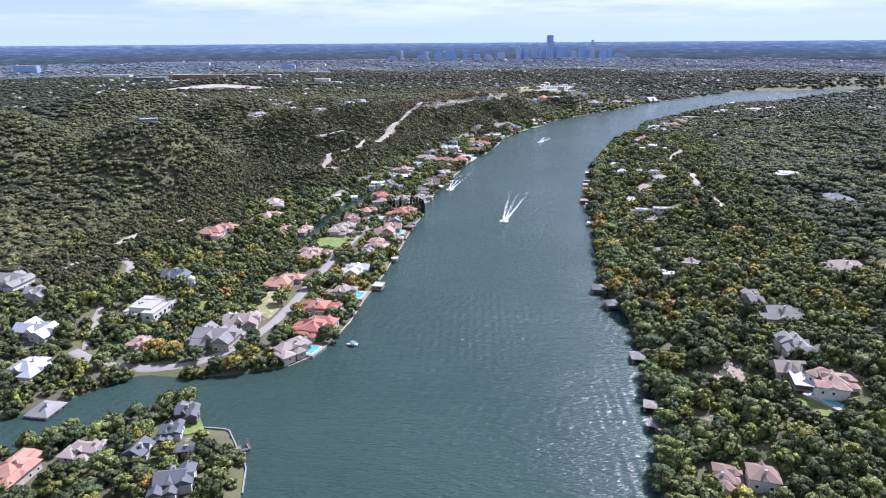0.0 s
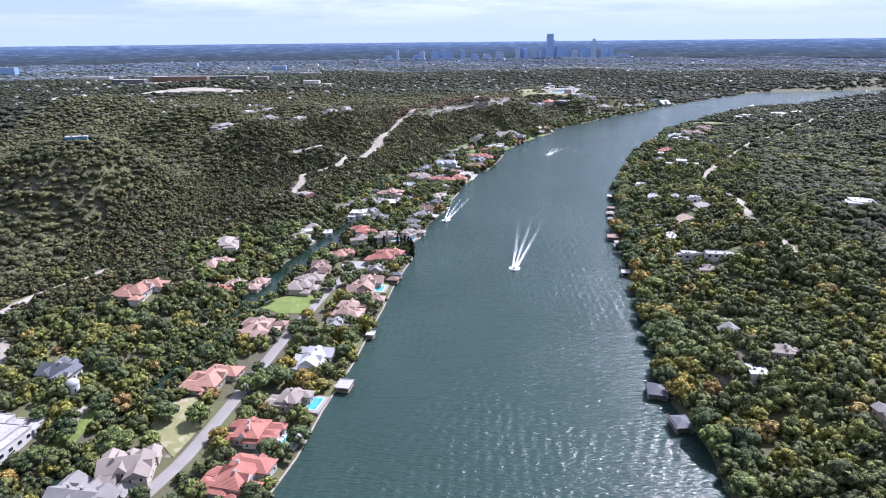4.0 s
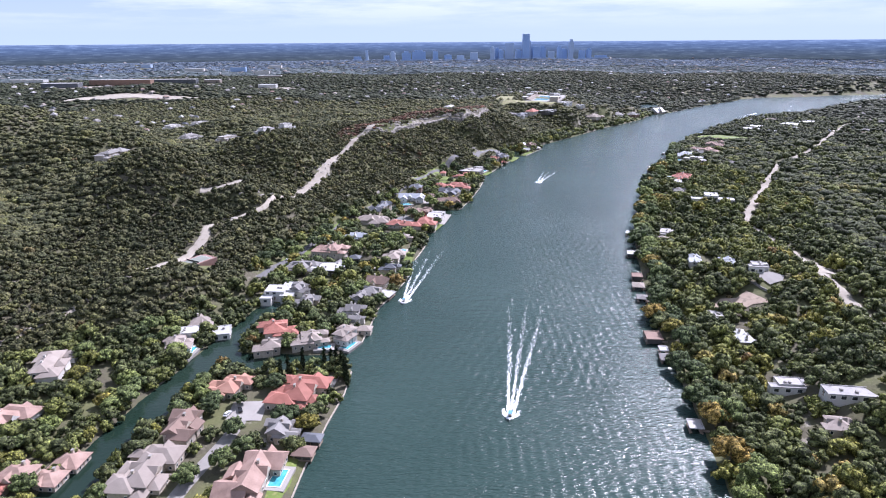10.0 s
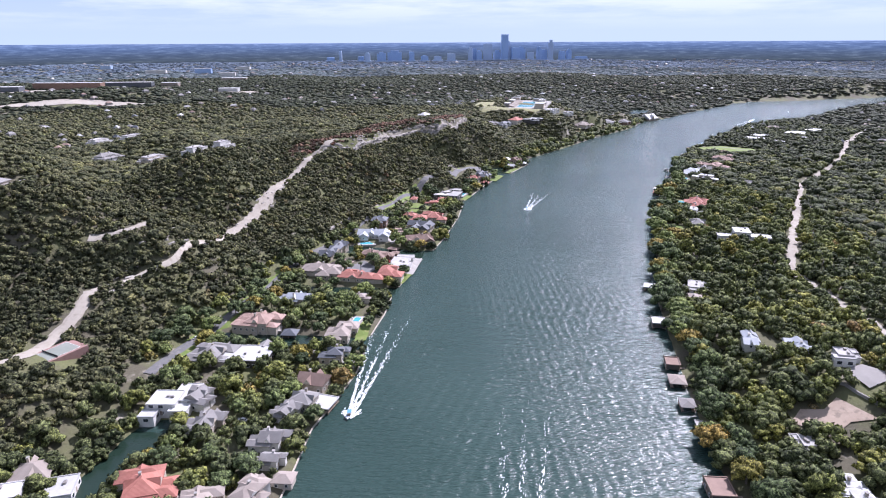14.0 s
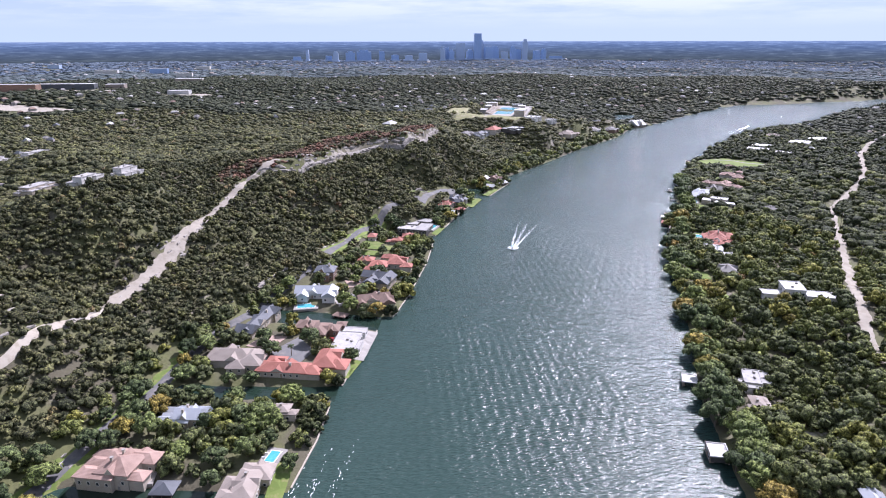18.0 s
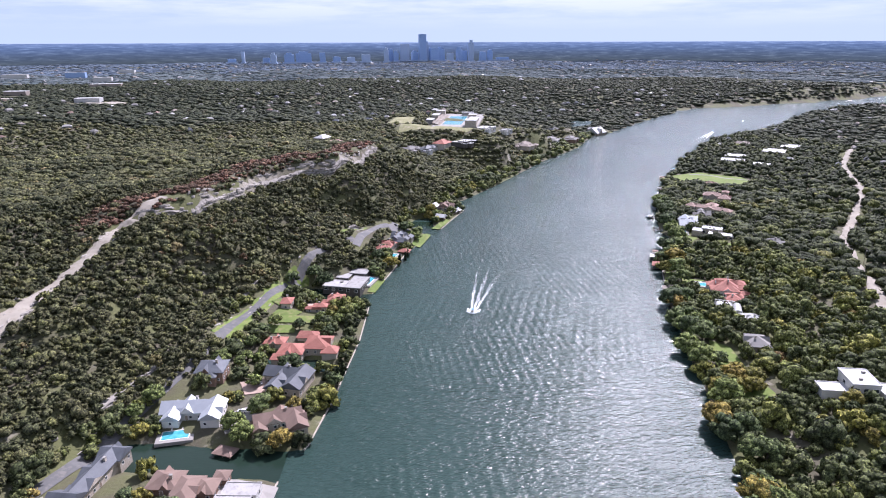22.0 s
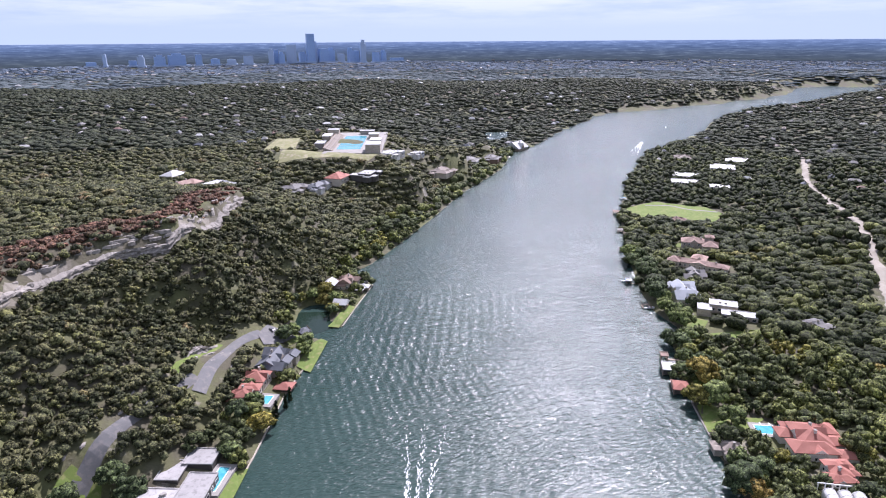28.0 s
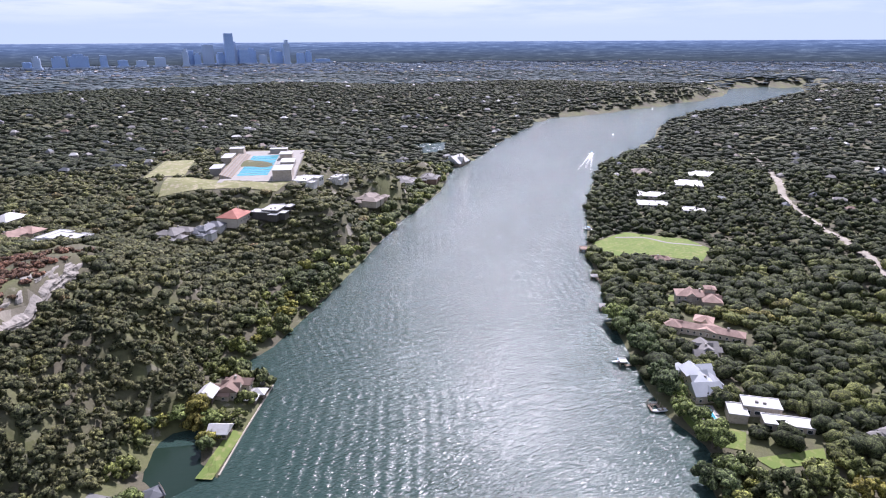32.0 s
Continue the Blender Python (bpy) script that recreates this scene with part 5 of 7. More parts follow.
house(354, 1047, -117, 25, 27, 7, "hip", "tile_red", "white_wall", 2, "white mansion with bright red tile roofs")
house(344, 1028, -113, 15, 15, 5, "hip", "tile_red", "white_wall", 1, "garage wing with a red tile roof")
house(320, 1059, -117, 10, 14, 4, "hip", "tan_roof", "stucco", 1, "small waterside pavilion with a tan hip roof")
house(421, 1196, -114, 33, 21, 6, "gable", "metal_roof", "stone_wall", 1, "house with pale standing-seam metal gables")
house(449, 1217, -121, 19, 18, 6, "gable", "grey_roof", "stone_wall", 1, "house with weathered grey gables")
house(-295, 1330, 64, 34, 22, 12, "flat", "flat_roof", "white_wall", 2, "modern ridge-top house with terraces", far=True)
house(-141, 1067, 73, 26, 16, 15, "flat", "flat_roof", "white_wall", 2, "white two-storey house on the ridge", far=True)
house(-120, 1090, 73, 24, 16, 15, "flat", "flat_roof", "white_wall", 2, "white two-storey house on the ridge", far=True)
house(-195, 1110, 73, 34, 20, 9, "flat", "flat_roof", "stone_wall", 2, "low stone house on the hillside", far=True)
house(-326, 1299, 78, 34, 22, 11, "flat", "flat_roof", "white_wall", 2, "pale house on the ridge", far=True)
house(-243, 958, 72, 31, 20, 9, "flat", "flat_roof", "white_wall", 2, "low pale house on the hillside", far=True)
house(-261, 946, 80, 34, 20, 9, "hip", "grey_roof", "stone_wall", 2, "grey house on the hillside", far=True)
house(-244, 1121, 73, 30, 20, 9, "hip", "grey_roof", "white_wall", 2, "pale house in the hillside trees", far=True)
house(148, 1454, 135, 34, 30, 5, "flat", "white_roof", "stone_wall", 2, "long pale flat-roofed house at the cliff edge", far=True)
house(214, 1490, 50, 26, 27, 6, "hip", "grey_roof", "stone_wall", 2, "grey house at the cliff edge", far=True)
house(237, 1493, 50, 29, 21, 6, "hip", "slate", "white_wall", 2, "house with a dark roof at the cliff edge", far=True)
house(260, 1504, 50, 22, 17, 6, "hip", "tile_red", "stucco", 0, "house with a red roof at the cliff edge", far=True)
house(291, 1508, 51, 31, 30, 6, "flat", "white_roof", "dark_wall", 2, "modern dark house with flat white roofs at the cliff edge", far=True)
house(331, 1560, 51, 34, 30, 6, "flat", "white_roof", "white_wall", 2, "modern white house at the cliff edge", far=True)
house(375, 1598, 45, 25, 17, 6, "flat", "white_roof", "white_wall", 2, "white cliff-edge house with a flat roof", far=True)
house(401, 1577, 45, 34, 30, 6, "hip", "tan_roof", "stone_wall", 2, "cliff-edge house with a tan roof", far=True)
house(477, 1663, 55, 34, 28, 6, "hip", "grey_roof", "white_wall", 2, "cliff-edge house with a grey roof", far=True)
house(511, 1665, 55, 28, 23, 6, "hip", "grey_roof", "brick_wall", 2, "cliff-edge brick house with a grey roof", far=True)
house(606, 1770, 32, 30, 25, 4, "gable", "white_roof", "timber", 0, "long boat dock with a white roof")
house(118, 1508, 48, 34, 24, 5, "hip", "tile_pink", "stucco", 2, "house with a pink roof on the plateau", far=True)
house(110, 1558, 50, 20, 15, 5, "hip", "white_roof", "stucco", 0, "pale house on the plateau", far=True)
house(665, 1465, -130, 21, 30, 4, "flat", "white_roof", "stucco", 0, "long low pale-roofed house")
house(692, 1493, -135, 23, 29, 4, "flat", "white_roof", "stucco", 0, "low pale-roofed house in the riverside trees")
house(767, 1509, -135, 34, 30, 4, "flat", "white_roof", "stucco", 0, "low pale-roofed house in the riverside trees")
house(826, 1541, -135, 34, 30, 4, "flat", "white_roof", "stucco", 0, "low pale-roofed house in the riverside trees")
house(679, 1425, -130, 17, 21, 4, "flat", "white_roof", "white_wall", 0, "low white house in the riverside trees")
house(776, 1591, -135, 30, 30, 4, "hip", "tan_roof", "stucco", 1, "pale house near the bank")
house(541, 1337, -124, 15, 19, 4, "hip", "brown_roof", "stone_wall", 1, "house with a brown roof beside a meadow")
house(452, 1124, -95, 15, 17, 5, "hip", "grey_roof", "stone_wall", 1, "grey-roofed house deep in the trees")
house(200, 574, -100, 11, 25, 5, "flat", "flat_roof", "white_wall", 1, "long modern house with flat roofs in the trees")
house(214, 555, -102, 8, 22, 4, "flat", "flat_roof", "white_wall", 0, "long flat-roofed wing in the trees")
house(200, 541, -102, 11, 15, 5, "hip", "tan_roof", "stone_wall", 1, "house with a tan roof in the trees")
house(205, 635, -104, 8, 14, 4, "hip", "white_roof", "stucco", 1, "small house with a pale roof in the trees")
house(332, 996, -113, 14, 13, 4, "hip", "white_roof", "white_wall", 1, "small white house in the trees")
house(234, 810, -107, 15, 11, 5, "hip", "tan_roof", "stone_wall", 1, "tan-roofed house above the bank")
house(245, 831, -115, 22, 18, 5, "flat", "flat_roof", "white_wall", 1, "terraced white house stepping down to the bank")

house(-12, 889, -10, 24, 18, 6, "hip", "tan_roof", "stucco", 1, "stucco mansion with broad weathered tan hip roofs", plan=((-12, 890, 24, 13, 6), (-1, 886, 12, 17, 5.4), (-19, 892, 10, 14, 5), (-8, 881, 9, 9, 4.4)))
house(27, 876, -14, 34, 20, 6, "hip", "tile_red", "stucco", 1, "L-shaped waterside villa with red tile roofs", plan=((16, 875, 26, 10, 5), (11, 881, 9, 11, 5.2), (38, 880, 12, 19, 6.4), (43, 874, 10, 10, 5.4), (30, 871, 10, 9, 4.6)))
house(47, 900, -14, 14, 24, 6, "flat", "flat_roof", "white_wall", 1, "modern white waterside house with flat grey roofs", plan=((47, 899, 13, 22, 6), (52, 914, 13, 7, 4.6), (52, 896, 6, 12, 4.4)))
house(-4, 932, 72, 34, 9, 6, "gable", "slate", "stone_wall", 1, "long narrow stone house with a steep dark roof below the cliff", plan=((-4, 931, 32, 7.5, 6.2), (-9, 919, 9, 10, 6.6), (1, 945, 8, 9, 6)))
house(31, 920, -14, 20, 14, 5, "hip", "brown_roof", "brick_wall", 1, "brick house with reddish brown hip roofs beside the canal", plan=((24, 925, 11, 10, 5), (32, 917, 9, 15, 5.4), (39, 918, 8, 8, 5), (44, 924, 5, 5, 4)))
house(27, 971, -8, 24, 14, 6, "gable", "metal_roof", "white_wall", 1, "white house with pale blue-grey metal gables and a pool", plan=((25, 974, 22, 10, 5.4), (36, 969, 8, 15, 5.6), (19, 971, 7, 12, 5)))
house(65, 958, 8, 20, 12, 6, "gable", "brown_roof", "stucco", 1, "stucco house with a long weathered brown gable roof by the bank", plan=((64, 959, 20, 9, 5), (72, 954, 8, 12, 5.2), (56, 954, 6, 8, 4)))
house(32, 1002, -10, 13, 13, 8, "hip", "slate", "brick_wall", 1, "dark brick house with a steep slate hip roof", plan=((32, 1002, 13, 12, 8), (32, 995, 5, 4, 6.4)))
house(69, 990, -25, 18, 20, 7, "gable", "slate", "stone_wall", 1, "stone house with steep dark gables in several wings", plan=((66, 996, 16, 9, 7), (73, 988, 9, 18, 6.6), (63, 987, 8, 10, 5.6)))
house(74, 1029, -16, 34, 30, 6, "hip", "tile_red", "stucco", 2, "sprawling villa with low pinkish red tile roofs", plan=((61, 1037, 11, 8, 4.4), (70, 1024, 13, 12, 4.8), (84, 1028, 13, 15, 5.4), (79, 1040, 11, 8, 4.6), (64, 1017, 9, 6, 4), (90, 1019, 8, 8, 4.4)))
house(110, 1116, -24, 34, 30, 6, "flat", "flat_roof", "dark_wall", 1, "modern dark house with broad stepped flat roofs beside a lap pool", plan=((99, 1114, 15, 12, 5), (113, 1112, 11, 22, 5.6), (117, 1134, 12, 10, 5), (106, 1130, 9, 12, 4.2)))
house(422, 1160, -42, 20, 20, 6, "flat", "white_roof", "stone_wall", 1, "modern stone house with stepped flat white roofs", plan=((425, 1167, 16, 9, 7), (424, 1153, 20, 8, 5), (413, 1170, 8, 10, 5)))
house(470, 1233, -56, 40, 10, 5, "hip", "tile_pink", "stucco", 1, "long low house with pale pink tile roofs", plan=((470, 1233, 38, 8, 5.4), (478, 1243, 10, 9, 6), (458, 1248, 9, 10, 6)))
house(499, 1266, -40, 22, 20, 9, "hip", "tile_pink", "stone_wall", 1, "stone mansion with a square tower and pinkish roofs", plan=((497, 1270, 18, 11, 9), (503, 1259, 11, 14, 8), (507, 1264, 6, 6, 15)))
house(-64, 718, -6, 22, 26, 8, "flat", "white_roof", "white_wall", 2, "white stucco mansion with stepped flat roofs by the canal", plan=((-66, 718, 13, 12, 8.4), (-58, 723, 10, 15, 7.4), (-71, 710, 7, 8, 5), (-58, 712, 8, 8, 6)))
house(326, 909, -20, 20, 18, 8, "flat", "white_roof", "white_wall", 1, "modern white house with stacked flat roofs on the bank", plan=((323, 914, 12, 15, 11), (335, 904, 17, 10, 7), (311, 915, 13, 8, 5)))

# ---- docks along the banks ----
boat_dock(112, 393, -105, 12.3, 10.4, "slate", "dark boathouse with a grey hip roof over the water")
boat_dock(113, 366, -87, 10.8, 9.1, "slate", "low dark boathouse over the water")
boat_dock(108, 296, -97, 9.8, 8.2, "grey_roof", "covered boat dock under the trees")
boat_dock(99, 249, -107, 7.5, 6.3, "tan_roof", "small covered boat dock")
boat_dock(95, 234, -107, 6.2, 5.2, "grey_roof", "small boat dock with a grey roof")
boat_dock(-81, 224, -240, 5.7, 4.8, "trim", "long white dock beside the bank")
boat_dock(198, 783, -107, 10.8, 9.1, "white_roof", "large boathouse with a white flat roof")
boat_dock(216, 839, -115, 9.5, 8, "white_roof", "boat dock with a white roof")
boat_dock(184, 734, -106, 9.8, 8.3, "brown_roof", "boathouse with a red-brown deck roof")
boat_dock(179, 717, -106, 10.4, 8.7, "tan_roof", "boat dock with a tan roof")
boat_dock(174, 696, -104, 8.9, 7.5, "grey_roof", "boat dock with a grey roof")
boat_dock(172, 679, -104, 5.7, 4.8, "flat_roof", "small boat dock with a flat grey roof")
boat_dock(159, 639, -100, 12.3, 10.4, "brown_roof", "boathouse with a reddish roof deck")
boat_dock(159, 624, -100, 6.1, 5.2, "white_roof", "boat dock with a pale roof")
boat_dock(157, 615, -100, 8.4, 7.1, "grey_roof", "boat dock with a grey roof")
boat_dock(145, 554, -102, 8.1, 6.8, "flat_roof", "boat dock with a grey flat roof")
boat_dock(345, 1123, -123, 10.7, 9, "white_roof", "boathouse with a white roof")
boat_dock(337, 1106, -123, 10.3, 8.7, "tile_red", "boathouse with a small red tile roof")
boat_dock(-39, 404, 78, 9.6, 8, "flat_roof", "boat dock with a flat grey roof")
boat_dock(-31, 460, 82, 6.1, 5.2, "white_roof", "small boat dock with a flat white roof")
boat_dock(405, 1233, -121, 4.9, 4.1, "white_roof", "boat lift with a white canopy")
boat_dock(477, 1338, -124, 6.4, 5.4, "grey_roof", "covered boat dock with a grey roof")
boat_dock(446, 1293, -124, 7.6, 6.4, "grey_roof", "covered boat dock with a grey roof")
boat_dock(512, 1391, -126, 8.1, 6.8, "brown_roof", "floating covered boat dock with a brown roof")
boat_dock(352, 1135, -123, 5.4, 4.5, "brown_roof", "boat dock under the trees")
boat_dock(389, 1195, -114, 7.3, 6.2, "timber", "open timber boat dock on piles")
boat_dock(177, 1240, -258, 8.0, 7.0, "slate", "lagoon boathouse with a dark pyramid roof")

# ---- single trees by the water and in the yards ----
def trunk_mesh(height, radius, seed):
    """A tapered trunk that forks into three limbs."""
    r = random.Random(seed)
    v, f = [], []

    def limb(a, b, ra, rb):
        k0, n = len(v), 6
        for p, q in ((a, ra), (b, rb)):
            for k in range(n):
                t = 6.283 * k / n
                v.append((p[0] + q * math.cos(t), p[1] + q * math.sin(t), p[2]))
        for k in range(n):
            f.append((k0 + k, k0 + (k + 1) % n, k0 + n + (k + 1) % n, k0 + n + k))

    fork = (r.uniform(-0.3, 0.3), r.uniform(-0.3, 0.3), height * 0.45)
    limb((0, 0, -0.5), fork, radius, radius * 0.7)
    for k in range(3):
        a = 2.1 * k + r.uniform(0, 1)
        limb(fork, (math.cos(a) * height * 0.28, math.sin(a) * height * 0.28, height * r.uniform(0.72, 0.9)), radius * 0.55, radius * 0.2)
    me = py_mesh("trunk", v, f)
    me.materials.append(MAT["bark"])
    return me


def tree_leaf_material(name, stops):
    """Foliage of a single tree: hue by tree, shade by leaf clump, with dark gaps and sunlit leaves painted in."""
    m, n, l, b = material(name, 0.75, 0.0, 0.13)
    info = n.new("ShaderNodeObjectInfo")
    c = ramp_node(n, l, info.outputs["Random"], stops)
    v = n.new("ShaderNodeMapRange")
    v.inputs["To Min"].default_value, v.inputs["To Max"].default_value = 0.8, 1.5
    l.new(n.new("ShaderNodeNewGeometry").outputs["Random Per Island"], v.inputs["Value"])
    hsv = n.new("ShaderNodeHueSaturation")
    hsv.inputs["Saturation"].default_value = 0.92
    l.new(v.outputs["Result"], hsv.inputs["Value"])
    l.new(c, hsv.inputs["Color"])
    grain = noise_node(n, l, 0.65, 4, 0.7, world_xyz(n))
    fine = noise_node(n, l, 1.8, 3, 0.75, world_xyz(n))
    # Shade in the leaf gaps and sun on the leaves are multiplied into the colour.
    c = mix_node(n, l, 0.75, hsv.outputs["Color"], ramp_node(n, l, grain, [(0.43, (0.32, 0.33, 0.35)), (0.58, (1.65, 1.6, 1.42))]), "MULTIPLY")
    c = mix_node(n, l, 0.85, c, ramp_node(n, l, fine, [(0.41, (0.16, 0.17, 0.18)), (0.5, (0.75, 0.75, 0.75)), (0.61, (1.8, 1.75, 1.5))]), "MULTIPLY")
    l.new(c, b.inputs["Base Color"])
    bump_node(n, l, b, fine, 0.8, 0.45, bump_node(n, l, None, grain, 1.0, 0.8))
    return m


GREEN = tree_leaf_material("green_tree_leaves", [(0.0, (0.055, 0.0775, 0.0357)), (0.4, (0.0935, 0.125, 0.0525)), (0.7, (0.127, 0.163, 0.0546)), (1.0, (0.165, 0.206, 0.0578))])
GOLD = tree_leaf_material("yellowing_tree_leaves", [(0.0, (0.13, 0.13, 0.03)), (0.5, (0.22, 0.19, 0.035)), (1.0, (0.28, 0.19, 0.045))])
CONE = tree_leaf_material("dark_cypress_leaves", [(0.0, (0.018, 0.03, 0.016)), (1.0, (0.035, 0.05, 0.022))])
TREE_PARTS = []
for k in range(6):
    tv, tf = crown_template(100 + k, 13, 20, 234, 0.1, 0.85)
    tv = tv * (4.6 + 0.25 * k, 4.6, 5.2)
    tv[:, 2] += 2.2
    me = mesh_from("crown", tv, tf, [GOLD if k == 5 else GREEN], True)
    TREE_PARTS.append((trunk_mesh(6.5, 0.34, k), me, "bushy tree with yellowing leaves beside the water" if k == 5 else "leafy green tree with a broad crown beside the water"))
r = np.random.RandomState(12)
v, f = [], []
for k in range(420):
    t = r.rand()
    a, q = r.uniform(0, 6.28), 1.05 * (1 - t) ** 0.6 * (0.4 + 0.6 * min(1, t * 6)) * r.uniform(0.8, 1.1)
    o, s = np.array((q * math.cos(a), q * math.sin(a), 0.3 + t * 11)), r.uniform(0.25, 0.5)
    k0 = len(v)
    v += [tuple(o + r.normal(size=3) * s * (1, 1, 1.6)) for _ in range(3)]
    f.append((k0, k0 + 1, k0 + 2))
CYPRESS = mesh_from("crown", v, f, [CONE]), tube(0.16, 2.0, -0.5, 6, None, "trunk", "bark")


def tree(x, y, k, size, rot):
    trunk, crown, label = TREE_PARTS[k]
    ob = thing("tree", x, y, gz(x, y), rot, label, "tree", "trees by the water")
    ob.scale = (size, size, size * 0.95)
    part("trunk", trunk, None, ob)
    part("crown", crown, None, ob)
    CLEAR.append((x, y, 3.2 * size))


def cypress(x, y, size):
    ob = thing("cypress", x, y, gz(x, y), 0, "tall narrow dark Italian cypress beside a villa", "tree", "cypresses")
    ob.scale = (size, size, size)
    part("trunk", CYPRESS[1], None, ob)
    part("crown", CYPRESS[0], None, ob)


for x, y in ((-14, 615), (-17, 619), (-20, 622), (-23, 618), (-12, 610), (-11, 606), (-10, 602), (-40, 610), (-43, 606), (-34, 618)):
    cypress(x, y, 1.0 + 0.02 * (x % 5))
for x, y in ((150, 1160), (155, 1166), (158, 1172), (148, 1154), (92, 990), (95, 997)):
    cypress(x, y, 0.8)
tr = np.random.RandomState(44)
cand = scatter(-175, 440, 190, 1330, 8.5, 45)
ds = shore_distance(cand)
left_yard = (cand[:, 0] < np.interp(cand[:, 1], [0, 600, 1000, 1330], [0, 40, 150, 330])) & (ground_z(*cand.T) < 6) & (ds > 1.5) & (ds < 55)
right_edge = ~(cand[:, 0] < np.interp(cand[:, 1], [0, 600, 1000, 1330], [0, 40, 150, 330])) & (ds > -1.5) & (ds < 12)
for sel, number in ((left_yard, 250), (right_edge, 130)):
    pool_of = cand[sel & free_of(cand, 2.5 if number > 150 else 4.5)]
    for x, y in pool_of[tr.permutation(len(pool_of))[:number]]:
        tree(float(x), float(y), int(tr.choice(6, p=[0.18, 0.18, 0.18, 0.16, 0.16, 0.14])), float(tr.uniform(0.75, 1.25)) * (1.0 if number > 150 else 1.35), float(tr.uniform(0, 360)))

for x, y, size in ((276, 937, 1.2), (281, 944, 1.3), (285, 934, 1.1), (290, 940, 1.2), (287, 950, 1.0)):
    tree(x, y, 5, size, x * 7)

# ---- roads, lawns, pools ----
ribbon("road", [(-200, 312), (-178, 297), (-154, 292), (-131, 294), (-119, 304), (-107, 320), (-97, 349), (-91, 384), (-84, 428), (-74, 487), (-66, 530), (-57, 560), (-54, 584)], 3.1, "concrete", 0.3, "pale concrete lane between the riverside villas")
ribbon("road", [(-54, 572), (-54, 588)], 8.0, "concrete", 0.34, "round concrete turning place at the lane's end")
ribbon("road", [(-218, 600), (-190, 660), (-160, 700), (-142, 722)], 2.4, "caliche", 0.5, "narrow road hidden among the trees", open_sky=False)
ribbon("road", [(-142, 718), (-139, 735), (-136, 764), (-132, 789), (-136, 814)], 3.6, "caliche", 0.6, "pale road cutting on the wooded hillside", uneven=0.2)
ribbon("road", [(-300, 395), (-285, 408), (-268, 426), (-257, 445), (-261, 476), (-248, 530), (-226, 568), (-217, 605)], 3.0, "caliche", 0.45, "pale road climbing along the wooded hillside", open_sky=False)
CLEAR.append(([(-258, 490), (-248, 530), (-232, 556)], 2.0))
ribbon("road", [(-261, 478), (-222, 436), (-216, 405), (-210, 365), (-201, 332), (-192, 312)], 3.0, "caliche", 0.4, "pale road under the oaks", open_sky=False)
CLEAR += [([(-210, 365), (-203, 345)], 2.2), ([(-228, 442), (-221, 425)], 2.6), ([(-265, 432), (-256, 450)], 2.6)]
ribbon("road", [(-136, 814), (-118, 830), (-99, 850), (-92, 890), (-85, 938)], 1.7, "caliche", 0.5, "narrow road hidden among the trees", open_sky=False)
ribbon("road", [(-85, 935), (-75, 970), (-65, 1015), (-53, 1080), (-41, 1140), (-30, 1158), (-15, 1180)], 4.2, "caliche", 0.6, "wide pale limestone cutting along the ridge", uneven=0.25)
ribbon("road", [(-155, 863), (-130, 866), (-120, 900)], 4.0, "caliche", 0.6, "short pale track on the hillside", uneven=0.2)
ribbon("lawn", [(-78, 750), (-70, 790), (-56, 825), (-44, 868), (-36, 900)], 5.5, "lawn", 0.25, "grass verges beside the lower road", "lawn", uneven=0.3)
ribbon("lawn", [(32, 1040), (46, 1074), (54, 1094), (64, 1114), (78, 1136)], 6.5, "lawn", 0.25, "grass verges beside the lower road", "lawn", uneven=0.3)
ribbon("road", [(-83, 745), (-75, 781), (-66, 803), (-57, 824), (-47, 853), (-40, 882), (-24, 925), (-8, 957), (6, 982), (22, 1012), (36, 1052), (45, 1074), (52, 1092), (62, 1112), (76, 1134), (92, 1156), (112, 1178), (118, 1186)], 2.9, "asphalt", 0.5, "grey asphalt road along the foot of the cliff", open_sky=False)
CLEAR += [([(-83, 745), (-75, 781), (-66, 803), (-57, 824), (-47, 853), (-40, 882)], 4.6), ([(-60, 793), (-30, 788), (0, 782), (40, 774)], 8.0), ([(-136, 814), (-118, 830), (-99, 850), (-92, 890), (-85, 938)], 0.2), ([(36, 1052), (45, 1074), (52, 1092), (62, 1112), (76, 1134), (90, 1154)], 3.2)]
ribbon("road", [(1030, 1622), (900, 1500), (778, 1395), (700, 1300), (651, 1239), (569, 1165), (513, 1119), (440, 1015), (415, 980), (342, 876), (325, 849), (316, 788), (306, 729), (292, 690), (278, 605), (260, 544)], 3.6, "caliche", 0.5, "pale dirt road through the woods", uneven=0.35)
ribbon("road", [(306, 735), (300, 700)], 8.0, "caliche", 0.6, "bare pale clearing beside the dirt road", uneven=0.2)
patch("lawn", [(-121, 373), (-119, 394), (-108, 396), (-98, 370), (-102, 350), (-111, 360)], "dry_lawn", 0.25, "dry patchy lawn beside the lane", "lawn")
patch("lawn", [(-107, 505), (-100, 518), (-86, 522), (-75, 520), (-70, 519), (-77, 491), (-91, 492)], "lawn", 0.25, "open grass plot beside the canal", "lawn")
patch("lawn", [(-115, 243), (-110, 251), (-101, 235), (-109, 232)], "lawn", 0.4, "small bright lawn on the point", "lawn")
patch("lawn", [(116, 282), (123, 280), (116, 256), (110, 258)], "lawn", 0.3, "narrow waterside lawn behind a wall", "lawn")
patch("lawn", [(192, 1245), (198, 1241), (215, 1267), (211, 1270)], "lawn", 0.5, "narrow grass spit between lagoon and lake", "lawn")
patch("lawn", [(172, 1194), (188, 1226), (185, 1231), (177, 1222), (166, 1202)], "lawn", 0.35, "strip of lawn along the bank below a stone house", "lawn")
